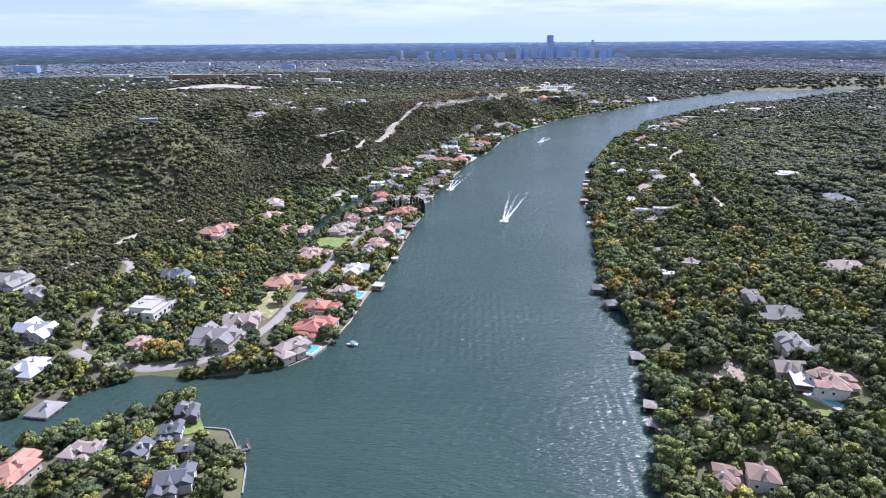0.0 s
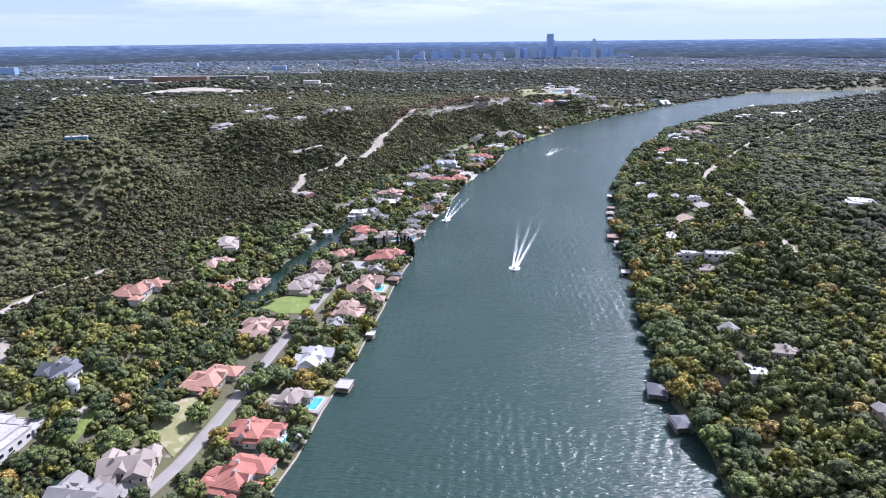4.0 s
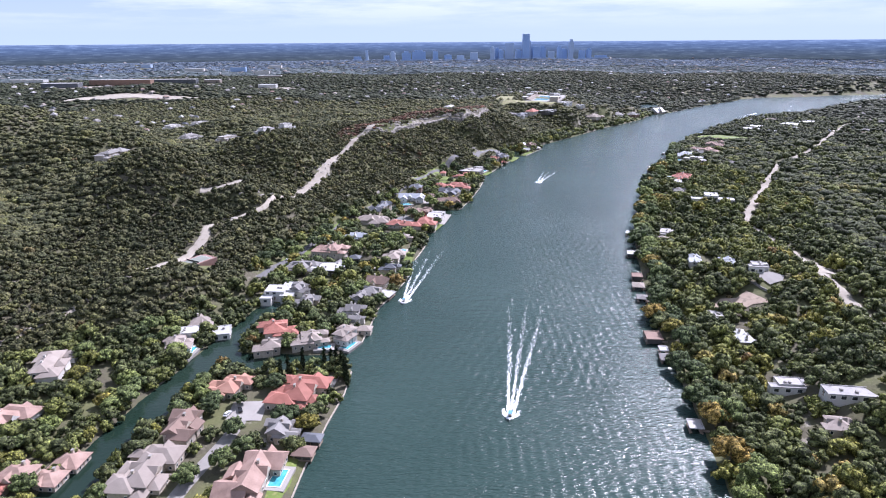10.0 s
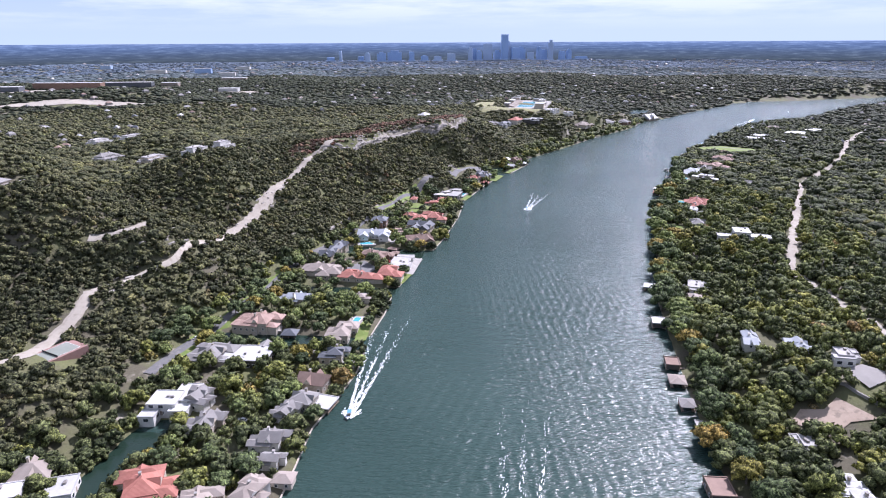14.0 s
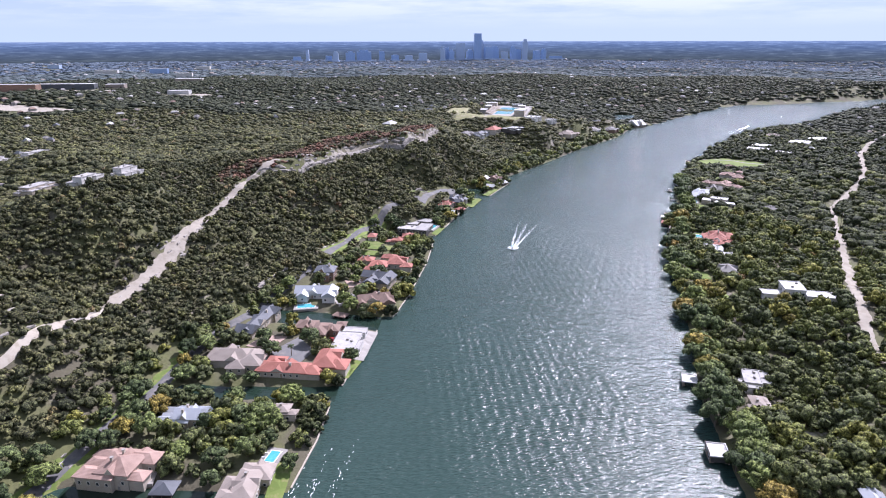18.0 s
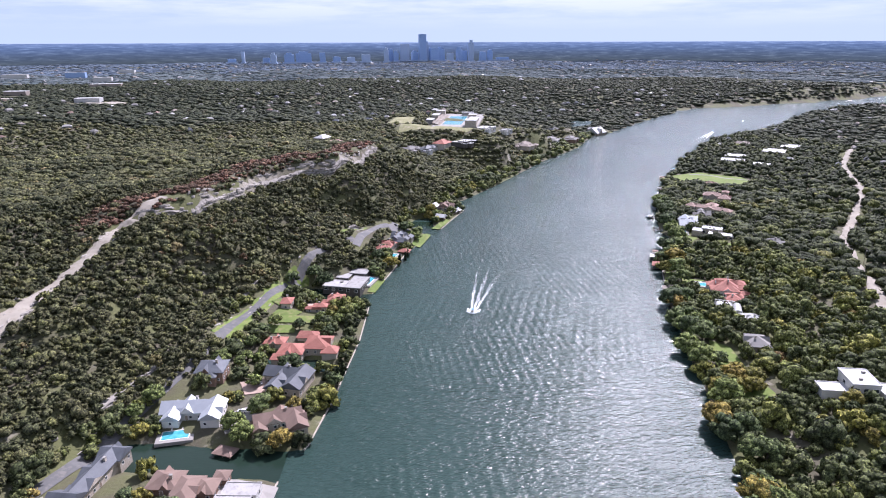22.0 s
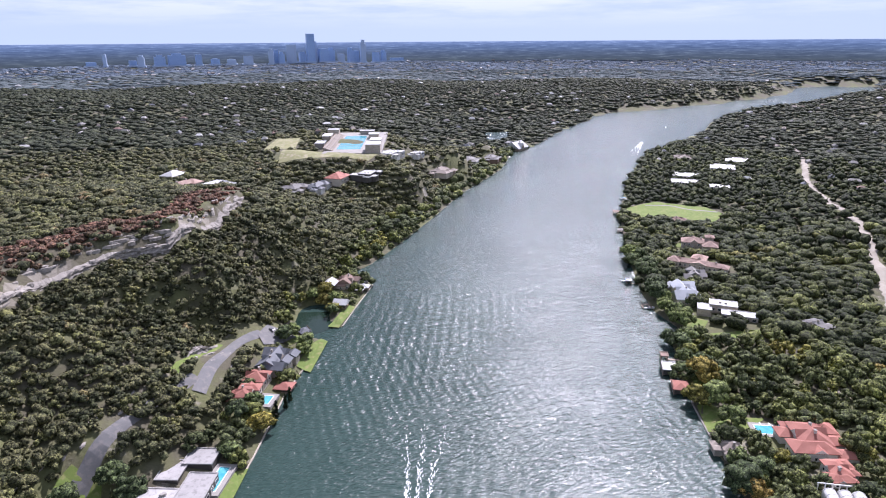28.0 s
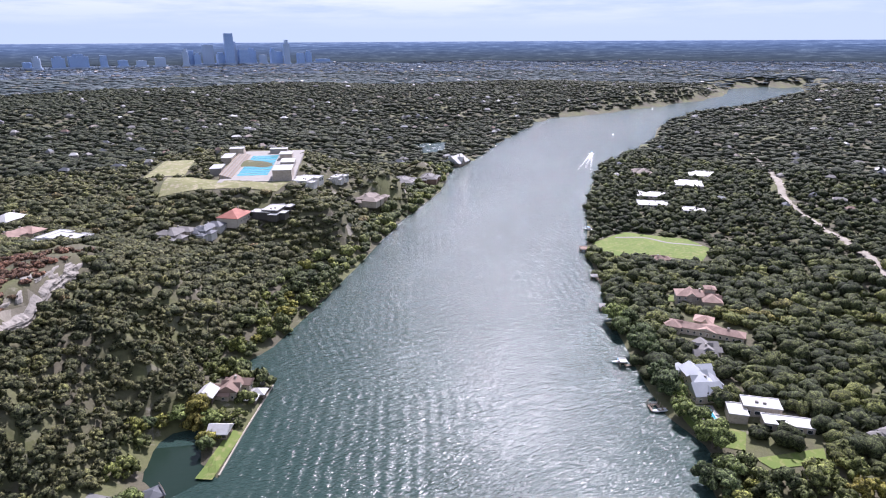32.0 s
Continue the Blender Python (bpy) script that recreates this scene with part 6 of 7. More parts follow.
patch("lawn", [(166, 1222), (176, 1230), (170, 1238), (162, 1232)], "lawn", 0.35, "small lawn beside the turning place", "lawn")
patch("pavement", [(150, 1228), (157, 1242), (168, 1240), (171, 1232), (163, 1224), (152, 1219)], "asphalt", 0.6, "grey asphalt turning place at the road's end", "pavement")
ribbon("road", [(118, 1174), (124, 1194), (138, 1218), (154, 1232)], 3.0, "asphalt", 0.5, "grey asphalt road ending below the cliff")
ribbon("lawn", [(108, 1186), (118, 1203), (130, 1221)], 2.4, "lawn", 0.3, "grass verge below the cliff", "lawn", uneven=0.3)
patch("lawn", [(420, 1214), (427, 1213), (406, 1192), (404, 1184), (399, 1178), (402, 1170), (407, 1160), (396, 1152), (390, 1159), (389, 1170), (392, 1181), (400, 1193)], "lawn", 0.3, "bright lawn sloping to the lake", "lawn")
patch("lawn", [(337, 1096), (324, 1074), (329, 1070), (338, 1066), (353, 1070), (345, 1075), (341, 1082), (340, 1092)], "lawn", 0.3, "bright lawn behind the boathouse", "lawn")
patch("lawn", [(357, 1123), (364, 1119), (357, 1111), (351, 1104), (349, 1099), (344, 1098), (345, 1103), (350, 1113)], "lawn", 0.3, "bright lawn beside the boathouse", "lawn")
patch("lawn", [(529, 1400), (574, 1410), (602, 1365), (596, 1336), (567, 1319), (548, 1350), (518, 1366)], "lawn", 0.3, "open mown meadow near the bank", "lawn")
ribbon("path", [(556, 1402), (578, 1389), (581, 1366), (597, 1345)], 1.6, "concrete", 0.5, "pale path across the meadow", "path")
patch("lawn", [(299, 988), (304, 976), (297, 952), (294, 929), (288, 923), (276, 927), (278, 942), (292, 978)], "lawn", 0.3, "bright lawn beneath yellowing trees by the lake", "lawn")
patch("lawn", [(299, 1018), (303, 1012), (295, 1002), (294, 1005)], "lawn", 0.3, "small bright lawn beside a boathouse", "lawn")
patch("lawn", [(321, 1052), (327, 1046), (322, 1042), (316, 1045)], "lawn", 0.3, "small lawn beside a waterside pavilion", "lawn")
patch("lawn", [(395, 1147), (423, 1136), (416, 1130), (395, 1139)], "lawn", 0.3, "lawn in front of the modern house", "lawn")
patch("lawn", [(493, 1287), (503, 1282), (491, 1275), (486, 1280)], "lawn", 0.3, "small bright lawn between the trees", "lawn")
patch("lawn", [(57, 1089), (66, 1094), (64, 1078)], "lawn", 0.6, "small lawn by the gatehouse", "lawn")
patch("lawn", [(62, 1076), (71, 1075), (76, 1071), (72, 1066), (58, 1068)], "lawn", 0.6, "square front lawn behind a wall", "lawn")
patch("lawn", [(57, 1055), (72, 1054), (71, 1046), (57, 1047)], "lawn", 0.6, "square lawn between paths", "lawn")
patch("lawn", [(62, 1067), (84, 1065), (82, 1056), (60, 1058)], "lawn", 0.6, "square lawn between paths", "lawn")
patch("lawn", [(126, 1124), (134, 1126), (124, 1104), (119, 1106)], "lawn", 0.4, "strip of lawn on the waterfront", "lawn")
patch("lawn", [(-154, 365), (-152, 388), (-146, 386), (-148, 362), (-163, 350)], "lawn", 0.3, "lawn sloping to the canal", "lawn")
patch("lawn", [(-34, 520), (-33, 543), (-25, 546), (-26, 528), (-29, 517)], "lawn", 0.3, "strip of lawn beside a pool", "lawn")
patch("lawn", [(17, 778), (20, 807), (28, 808), (24, 781)], "lawn", 0.3, "narrow waterfront lawn", "lawn")
patch("lawn", [(-56, 783), (-44, 782), (-42, 774), (-52, 775)], "lawn", 0.3, "small lawn beside the canal", "lawn")
patch("lawn", [(161, 243), (168, 232), (166, 220), (157, 224)], "lawn", 0.4, "terraced lawn below a pool", "lawn")
patch("lawn", [(43, 868), (50, 886), (55, 884), (48, 867)], "lawn", 0.3, "small waterfront lawn", "lawn")
patch("pavement", [(20, 914), (30, 896), (23, 884), (10, 888), (4, 894)], "asphalt", 0.35, "grey driveway court between the houses", "pavement")
patch("pavement", [(38, 890), (40, 912), (45, 926), (65, 917), (56, 884)], "concrete", 0.45, "pale waterside terrace round a modern house", "pavement")
patch("pavement", [(-8, 905), (2, 918), (14, 915), (6, 900)], "paving", 0.35, "pinkish paved forecourt", "pavement")
patch("pavement", [(37, 968), (52, 975), (56, 962), (42, 955)], "concrete", 0.35, "pale driveway court", "pavement")
patch("pavement", [(45, 996), (58, 1000), (62, 986), (48, 984)], "paving", 0.35, "pink brick driveway court", "pavement")
patch("pavement", [(78, 1085), (88, 1088), (90, 1076), (80, 1074)], "paving", 0.35, "pink brick courtyard", "pavement")
patch("pavement", [(247, 694), (258, 697), (264, 690), (259, 683), (249, 680)], "concrete", 0.9, "pale concrete terrace of a building site", "pavement")
patch("pavement", [(210, 674), (218, 680), (226, 676), (234, 680), (238, 672), (242, 664), (231, 666), (222, 662), (215, 667)], "earth", 0.5, "bare tan earth of a building site", "pavement")
patch("pavement", [(134, 268), (141, 266), (146, 273), (151, 264), (146, 259), (140, 256), (138, 262)], "earth", 0.4, "bare rocky slope between the trees", "pavement")
for px, py, rot, w, d in ((-68, 311, 65, 9, 5), (-57, 361, 75, 8, 5), (-51, 389, 75, 10, 5), (-31, 532, 80, 10, 5), (-20, 604, 80, 8, 4), (-13, 644, 60, 9, 5), (-100, 640, 80, 15, 4),
                          (-149, 576, 30, 8, 5), (-26, 642, 0, 7, 4), (15, 753, 80, 7, 4), (-32, 800, 0, 8, 4), (18, 806, 70, 7, 4), (21, 960, 0, 11, 6), (67, 951, 0, 7, 5), (122, 1121, 62, 14, 4),
                          (147, 1172, 60, 7, 4), (347, 1063, -30, 10, 6), (170, 233, -60, 12, 6), (405, 1178, 60, 9, 4), (231, 1309, 60, 7, 4)):
    pool(px, py, rot, w, d)


def bank_wall(pts, label, mat="stone_wall", half=0.28, top=0.6, follow=False):
    """A low retaining wall that follows the water's edge."""
    pts = np.array(pts, float)
    cum = np.r_[0, np.cumsum(np.hypot(*np.diff(pts, axis=0).T))]
    s = np.arange(0, cum[-1], 3.0)
    xs, ys = np.interp(s, cum, pts[:, 0]), np.interp(s, cum, pts[:, 1])
    tx, ty = np.gradient(xs), np.gradient(ys)
    q = np.hypot(tx, ty)
    nx, ny = -ty / q, tx / q
    v = []
    for i in range(len(s)):
        base = gz(xs[i], ys[i]) if follow else 0.0
        for o, z in ((half, -1.5), (half, top), (-half, top), (-half, -1.5)):
            v.append((xs[i] + nx[i] * o, ys[i] + ny[i] * o, base + z))
    line = np.stack([xs, ys], 1)
    mouth = np.any([line_distance(line, c) < h + 1.0 for c, h in CANALS], axis=0)  # boats pass in and out of the canals
    f = [(i * 4 + j, i * 4 + j + 1, i * 4 + j + 5, i * 4 + j + 4) for i in range(len(s) - 1) for j in range(3) if not mouth[i] and not mouth[i + 1]]
    me = py_mesh("retaining_wall", v, f)
    me.materials.append(MAT[mat])
    return tagged(new("retaining_wall", me), label, "wall", kind="structure")


bank_wall(LEFT_NEAR[25:], "pale stone retaining wall along the villa gardens")
bank_wall(LEFT_FAR[:9], "pale stone retaining wall round the canal houses")
bank_wall(LEFT_FAR[9:22], "low stone wall along the waterfront lawns")
bank_wall([(-74, 196), (-77, 212), (-84, 224), (-92, 238), (-106, 240), (-112, 252), (-118, 266), (-127, 266)], "concrete wall round the point", "concrete")
bank_wall([(120, 285), (113, 257), (100, 232)][::-1], "pale wall in front of a narrow lawn", "concrete")
bank_wall([(231, 688), (241, 687), (243, 679), (247, 671), (256, 668)], "curved concrete retaining wall on the building site", "concrete", 0.35, 1.3, True)
bank_wall([(345, 1110), (334, 1094), (322, 1070)], "pale wall below the lawn", "concrete")

# ---- boats and their wakes ----
motor_boat(-47, 318, 80, 6.5, "white speedboat drifting near the bank", True)


def wake(x, y, rot, length, spread, label):
    """Foam behind a running boat: a churned middle trail and two spreading crests of ragged flakes, just above the water."""
    r = np.random.RandomState(round(abs(x) + y))
    v, f = [], []
    for arm in (-1, 0, 1):
        n = int(length * (4.5 if arm else 3.5))
        for k in range(n):
            t = (k / n) ** 1.35
            if r.rand() < 0.1 + t * (0.9 if arm else 0.85):
                continue
            along = -t * length
            side = arm * (0.9 + spread * t) + r.normal() * (0.3 + 0.9 * t)
            sx, sy = r.uniform(0.06, 0.2) * (1.5 - t), r.uniform(0.3, 0.9) * (1.3 - t * 0.6)
            a = arm * math.atan2(spread, length) * -1 + r.normal() * 0.15
            pts = [(-sx, -sy), (sx * 0.8, -sy * 0.7), (sx, sy), (-sx * 0.7, sy * 0.8)]
            k0 = len(v)
            v += [(side + px * math.cos(a) - py * math.sin(a), along + px * math.sin(a) + py * math.cos(a), 0.05 + r.uniform(0, 0.05)) for px, py in pts]
            f.append((k0, k0 + 1, k0 + 2, k0 + 3))
    for k in range(170):  # spray thrown out beside the stern
        t, s = r.rand() ** 0.8, r.choice((-1, 1))
        cx, cy, q = s * (0.5 + 3.4 * t + r.normal() * 0.3), 1.5 - 8 * t * r.uniform(0.5, 1.1), r.uniform(0.2, 0.55)
        k0 = len(v)
        v += [(cx + q * math.cos(a), cy + q * math.sin(a) * 1.5, 0.08 + r.uniform(0, 0.5) * (1 - t)) for a in (0.2, 2.0, 4.1)]
        f.append((k0, k0 + 1, k0 + 2))
    me = py_mesh("wake", v, f)
    me.materials.append(MAT["foam"])
    ob = new("wake", me)
    ob.matrix_world = pose(x, y, 0, 0, 0, rot)
    return tagged(ob, label, "wake", kind="stuff")


for bx, by, rot, length, spread in ((180, 1058, 156, 90, 9), (66, 569, 166, 150, 11), (18, 705, 168, 120, 10), (830, 1747, -45, 150, 8)):
    motor_boat(bx, by, rot, 6.8, "white wakeboard boat speeding across the lake", True, 0.1)
    wake(bx, by, rot, length, spread, "white foam wake spreading behind a speedboat")
motor_boat(996, 1881, -40, 6.8, "white speedboat far along the lake", False)
motor_boat(405, 1236, 60, 6.8, "white motor boat moored beside a dock", True)
motor_boat(555, 1436, 30, 9.0, "dark-decked cabin boat moored near the bank", True)
motor_boat(389, 1192, 70, 7.0, "motor boat moored beside the dock", False)

# ---- aquatic centre on the plateau ----
aq = thing("aquatic_centre", 287, 1572, gz(300, 1620) + 0.6, -20, "outdoor aquatic centre with lane pools and pale stands", "sports centre")
CLEAR += [([(282, 1560), (345, 1712)], 36)]
part("deck", box(64, 160, 3.0, -2.6, 0.1, "deck", "concrete"), None, aq, pose(6, 70, 0))
for y0, ln, n in ((16, 104, 12),):
    pl = part("pool", box(27, ln, 0.08, 0.41, 0.0, "pool_basin", "pool"), None, aq, pose(0, y0 + ln / 2, 0))
    for k in range(1, n):
        part("lane_rope", box(27, 0.7, 0.1, 0.5, 0.0, "lane_rope", "concrete" if k % 2 else "blue_tarp"), None, pl, pose(0, -ln / 2 + ln * k / n, 0))
for k in range(9):
    part("stand_step", box(1.1, 120, 0.5 + 0.4 * k, 0.4, 0.0, "stand_step", "concrete" if k % 2 else "timber"), None, aq, pose(-17 - 1.15 * k, 66, 0))
for bx, by, bw, bd, bh in ((-34, 40, 10, 22, 5), (-33, 92, 10, 26, 6), (23, 100, 12, 18, 6), (28, 62, 13, 22, 5), (29, 4, 16, 26, 9), (-30, 128, 14, 14, 8), (12, 136, 18, 10, 5)):
    b = part("building", box(bw, bd, bh + 2, -2, 0.1, "building", "stone_wall" if bh > 5 else "concrete"), None, aq, pose(bx, by, 0))
    rf = roof_mesh("flat", bw, bd, 0)
    rf.materials.append(MAT["white_roof"])
    part("roof", rf, None, b, pose(0, 0, bh))
patch("lawn", [(212, 1570), (262, 1548), (300, 1530), (318, 1548), (280, 1560), (250, 1600), (225, 1618)], "dry_lawn", 0.5, "dry grass in front of the pools", "lawn")
patch("lawn", [(205, 1640), (238, 1625), (262, 1700), (232, 1715)], "dry_lawn", 0.5, "dry playing field beside the pools", "lawn")
patch("water", [(620, 1939), (683, 1942), (660, 1900), (632, 1858), (596, 1862)], "water", 0.5, "grey-green pond among the trees", "water")

# ---- parked cars and palms ----
CARS = ((36, 905, 30, "black"), (39, 908, 30, "red"), (5, 899, 80, "white"), (7, 906, 60, "grey"), (-29, 703, 70, "white"), (-3, 707, 70, "grey"), (-62, 577, -20, "white"), (-57, 580, 20, "black"),
        (-81, 396, -12, "white"), (-81, 389, -12, "grey"), (48, 970, 70, "white"), (54, 993, 40, "grey"), (84, 1094, 30, "white"), (80, 1090, 30, "black"), (-72, 790, -20, "white"), (158, 1236, 40, "grey"))
PALMS = ((18, 892, 0.95), (-37, 646, 0.75), (-29, 647, 0.8), (-21, 648, 0.7), (-30, 681, 0.85))


def car_shell(profile, half, taper):
    """A body drawn as a side profile, its roof narrower than its sills."""
    top = max(z for _, z in profile)
    v = [(side * half * (1 - taper * z / top), y, z) for side in (-1, 1) for y, z in profile]
    k = len(profile)
    f = [tuple(range(k)), tuple(range(2 * k - 1, k - 1, -1))] + [(i, k + i, k + (i + 1) % k, (i + 1) % k) for i in range(k)]
    return py_mesh("body", v, f)


CAR_PAINT = {"white": rough_surface("white_car_paint", (0.6, 0.6, 0.6), (0.7, 0.7, 0.7), 1, 0.3, 0.25, 0.0), "grey": rough_surface("grey_car_paint", (0.12, 0.125, 0.13), (0.17, 0.175, 0.18), 1, 0.3, 0.25, 0.0),
             "black": rough_surface("black_car_paint", (0.012, 0.012, 0.014), (0.02, 0.02, 0.022), 1, 0.3, 0.2, 0.0), "red": rough_surface("red_car_paint", (0.3, 0.03, 0.025), (0.36, 0.045, 0.035), 1, 0.3, 0.25, 0.0)}
CAR_BODY = {}


def car(x, y, rot, paint):
    ob = thing("car", x, y, gz(x, y) + 0.5, rot, paint + " car parked beside the houses", "car", "parked cars")
    if paint not in CAR_BODY:
        body = car_shell([(-2.25, 0.3), (2.25, 0.3), (2.25, 0.75), (1.0, 0.95), (-1.9, 1.0), (-2.25, 0.85)], 0.92, 0.06)
        body.materials.append(CAR_PAINT[paint])
        roof = car_shell([(-1.85, 0.0), (0.95, 0.0), (0.3, 0.48), (-1.4, 0.5)], 0.78, 0.18)
        roof.materials.append(CAR_PAINT[paint])
        glass = car_shell([(-1.92, -0.02), (1.05, -0.02), (0.4, 0.36), (-1.52, 0.38)], 0.83, 0.14)
        glass.materials.append(MAT["glass"])
        CAR_BODY[paint] = body, roof, glass
    body, roof, glass = CAR_BODY[paint]
    part("body", body, None, ob)
    part("windows", glass, None, ob, pose(0, 0, 0.97))
    part("roof", roof, None, ob, pose(0, 0, 0.99))
    for sx in (-1, 1):
        for sy in (-1.4, 1.4):
            part("wheel", tube(0.33, 0.2, -0.1, 12, None, "wheel", "black"), None, ob, pose(sx * 0.84, sy, 0.33, 0, 90, 0))


for x, y, rot, paint in CARS:
    car(x, y, rot, paint)


def palm_meshes(seed):
    """A slender ringed trunk and a head of drooping fronds."""
    r = random.Random(seed)
    v, f = [], []
    for k in range(22):
        a, droop, long = 2.4 * k + r.uniform(-0.2, 0.2), r.uniform(0.1, 1.2), r.uniform(2.0, 2.8)
        k0 = len(v)
        for j in range(6):
            t = j / 5
            q, z, w = long * t * (1 - 0.15 * droop * t), 0.7 * t - droop * 1.9 * t * t, 0.42 * math.sin(math.pi * min(0.97, 0.12 + 0.85 * t))
            for side in (-1, 0, 1):
                v.append((q * math.cos(a) - side * w * math.sin(a), q * math.sin(a) + side * w * math.cos(a), z - abs(side) * 0.15))
        f += [(k0 + j * 3 + i, k0 + j * 3 + i + 1, k0 + j * 3 + i + 4, k0 + j * 3 + i + 3) for j in range(5) for i in (0, 1)]
    head = py_mesh("fronds", v, f)
    head.materials.append(GREEN)
    return head


PALM = palm_meshes(5)
for x, y, size in PALMS:
    ob = thing("palm", x, y, gz(x, y), x * 31, "slender palm with drooping fronds beside a villa", "tree", "palms")
    ob.scale = (size, size, size)
    part("trunk", tube(0.24, 7.5, -0.5, 8, 0.16, "trunk", "bark"), None, ob)
    part("fronds", PALM, None, ob, pose(0, 0, 6.9))
    CLEAR.append((x, y, 2.5))

# ---- limestone ledges ----
def ledges(pts, count, size, drop, seed, label):
    """Broken rock steps along a line down the slope: rough blocks set into the ground."""
    r = np.random.RandomState(seed)
    pts = np.array(pts, float)
    cum = np.r_[0, np.cumsum(np.hypot(*np.diff(pts, axis=0).T))]
    v, f = [], []
    for k in range(count):
        s = r.uniform(0, cum[-1])
        x, y = np.interp(s, cum, pts[:, 0]) + r.normal() * drop, np.interp(s, cum, pts[:, 1]) + r.normal() * drop
        i = min(np.searchsorted(cum, s), len(pts) - 1)
        a = math.atan2(*(pts[i] - pts[i - 1])[::-1]) + r.normal() * 0.2
        sx, sy, sz = size * r.uniform(1.0, 3.6), size * r.uniform(0.4, 1.0), size * r.uniform(0.3, 0.8)
        z, k0 = gz(x, y), len(v)
        for cz, q in ((-sz, 1.15), (sz * 0.7, 0.95), (sz, 0.7)):
            for t in range(7):
                b = 6.283 * t / 7
                px, py = sx * q * math.cos(b) * r.uniform(0.8, 1.15), sy * q * math.sin(b) * r.uniform(0.8, 1.15)
                v.append((x + px * math.cos(a) - py * math.sin(a), y + px * math.sin(a) + py * math.cos(a), z + cz + r.uniform(-0.15, 0.15) * sz))
        f += [(k0 + w * 7 + t, k0 + w * 7 + (t + 1) % 7, k0 + w * 7 + 7 + (t + 1) % 7, k0 + w * 7 + 7 + t) for w in (0, 1) for t in range(7)] + [tuple(k0 + 14 + t for t in range(7))]
    me = py_mesh("rock_ledges", v, f)
    me.materials.append(MAT["rock"])
    return tagged(new("rock_ledges", me), label, "rock", kind="stuff")


def rock_face(pts, tall, lean, seed, label):
    """A weathered limestone face in level beds, some standing out and some undercut, broken by upright joints."""
    r = np.random.RandomState(seed)
    pts = np.array(pts, float)
    cum = np.r_[0, np.cumsum(np.hypot(*np.diff(pts, axis=0).T))]
    at = np.arange(0, cum[-1], 1.6)
    line = np.stack([np.interp(at, cum, pts[:, k]) for k in (0, 1)], 1)
    way = np.gradient(line, axis=0)
    way /= np.hypot(*way.T)[:, None]
    out = np.stack([way[:, 1], -way[:, 0]], 1)
    top = tall * (0.72 + 0.28 * np.sin(at / 17 + seed) + 0.16 * np.sin(at / 5.3)) * np.clip(np.minimum(at, cum[-1] - at) / 14, 0.1, 1)
    shift = np.cumsum(r.normal(size=len(at)) * 0.35)
    shift -= np.linspace(shift[0], shift[-1], len(at))
    beds, v = 9, []
    proud = r.uniform(-0.5, 0.9, beds)
    for i, (x, y) in enumerate(line):
        g = gz(x + out[i, 0] * 2.5, y + out[i, 1] * 2.5) - 1.0
        for k in range(beds):
            for edge in (0.04, 0.96):
                h = (k + edge) / beds
                o = lean * (1 - h) + proud[k] * 0.8 + shift[i] * 0.5 + r.normal() * 0.28
                v.append((x + out[i, 0] * o, y + out[i, 1] * o, g + (top[i] + 1.0) * h + r.normal() * 0.08))
        v.append((x - out[i, 0] * 3.0, y - out[i, 1] * 3.0, max(g + top[i] * 0.9, gz(x - out[i, 0] * 3, y - out[i, 1] * 3) - 0.3)))
    w = beds * 2 + 1
    f = [(i * w + j, (i + 1) * w + j, (i + 1) * w + j + 1, i * w + j + 1) for i in range(len(at) - 1) for j in range(w - 1)]
    me = py_mesh("rock_face", v, f)
    me.materials.append(MAT["rock"])
    return tagged(new("rock_face", me), label, "rock", kind="stuff")


rock_face([(x + 1.5, y - 2) for x, y in CREST], 6.5, 1.2, 3, "pale limestone cliff in level beds along the crest")
rock_face([(28, 1070), (42, 1098), (53, 1119), (66, 1139), (82, 1160)], 3.4, 1.0, 5, "stepped limestone bank above the lower road")
rock_face([(-22, 955), (-6, 985), (8, 1012)], 3.0, 1.0, 6, "low limestone bank above the lower road")
rock_face([(112, 1196), (120, 1208), (130, 1220)], 5.0, 1.4, 8, "broken limestone face above the turning place")
ledges([(x - 2, y + 3) for x, y in CREST], 120, 1.5, 2.6, 1, "pale broken limestone ledges along the cliff crest")
ledges([(-70, 800), (-45, 865), (-22, 940), (10, 1010), (38, 1068), (62, 1120), (95, 1165), (130, 1215)], 60, 0.8, 5.0, 2, "pale limestone outcrops above the lower road")
ledges([(-130, 820), (-90, 905), (-62, 1030), (-40, 1145)], 120, 1.2, 6.0, 3, "broken limestone beside the road cutting")
ledges([(140, 258), (147, 272)], 42, 0.8, 5.0, 4, "grey boulders on a bare slope")
CLEAR.append((CREST, 3.5))

# ---- the city and suburbs far away ----
def tower_material(name, low, high, bands):
    m, n, l, b = material(name, 0.35)
    p = world_xyz(n)
    w = n.new("ShaderNodeTexWave")
    w.inputs["Scale"].default_value, w.inputs["Distortion"].default_value = bands, 0.0
    w.bands_direction = "Z"
    l.new(p, w.inputs["Vector"])
    c = mix_node(n, l, w.outputs["Fac"], low, high)
    l.new(c, b.inputs["Base Color"])
    return m


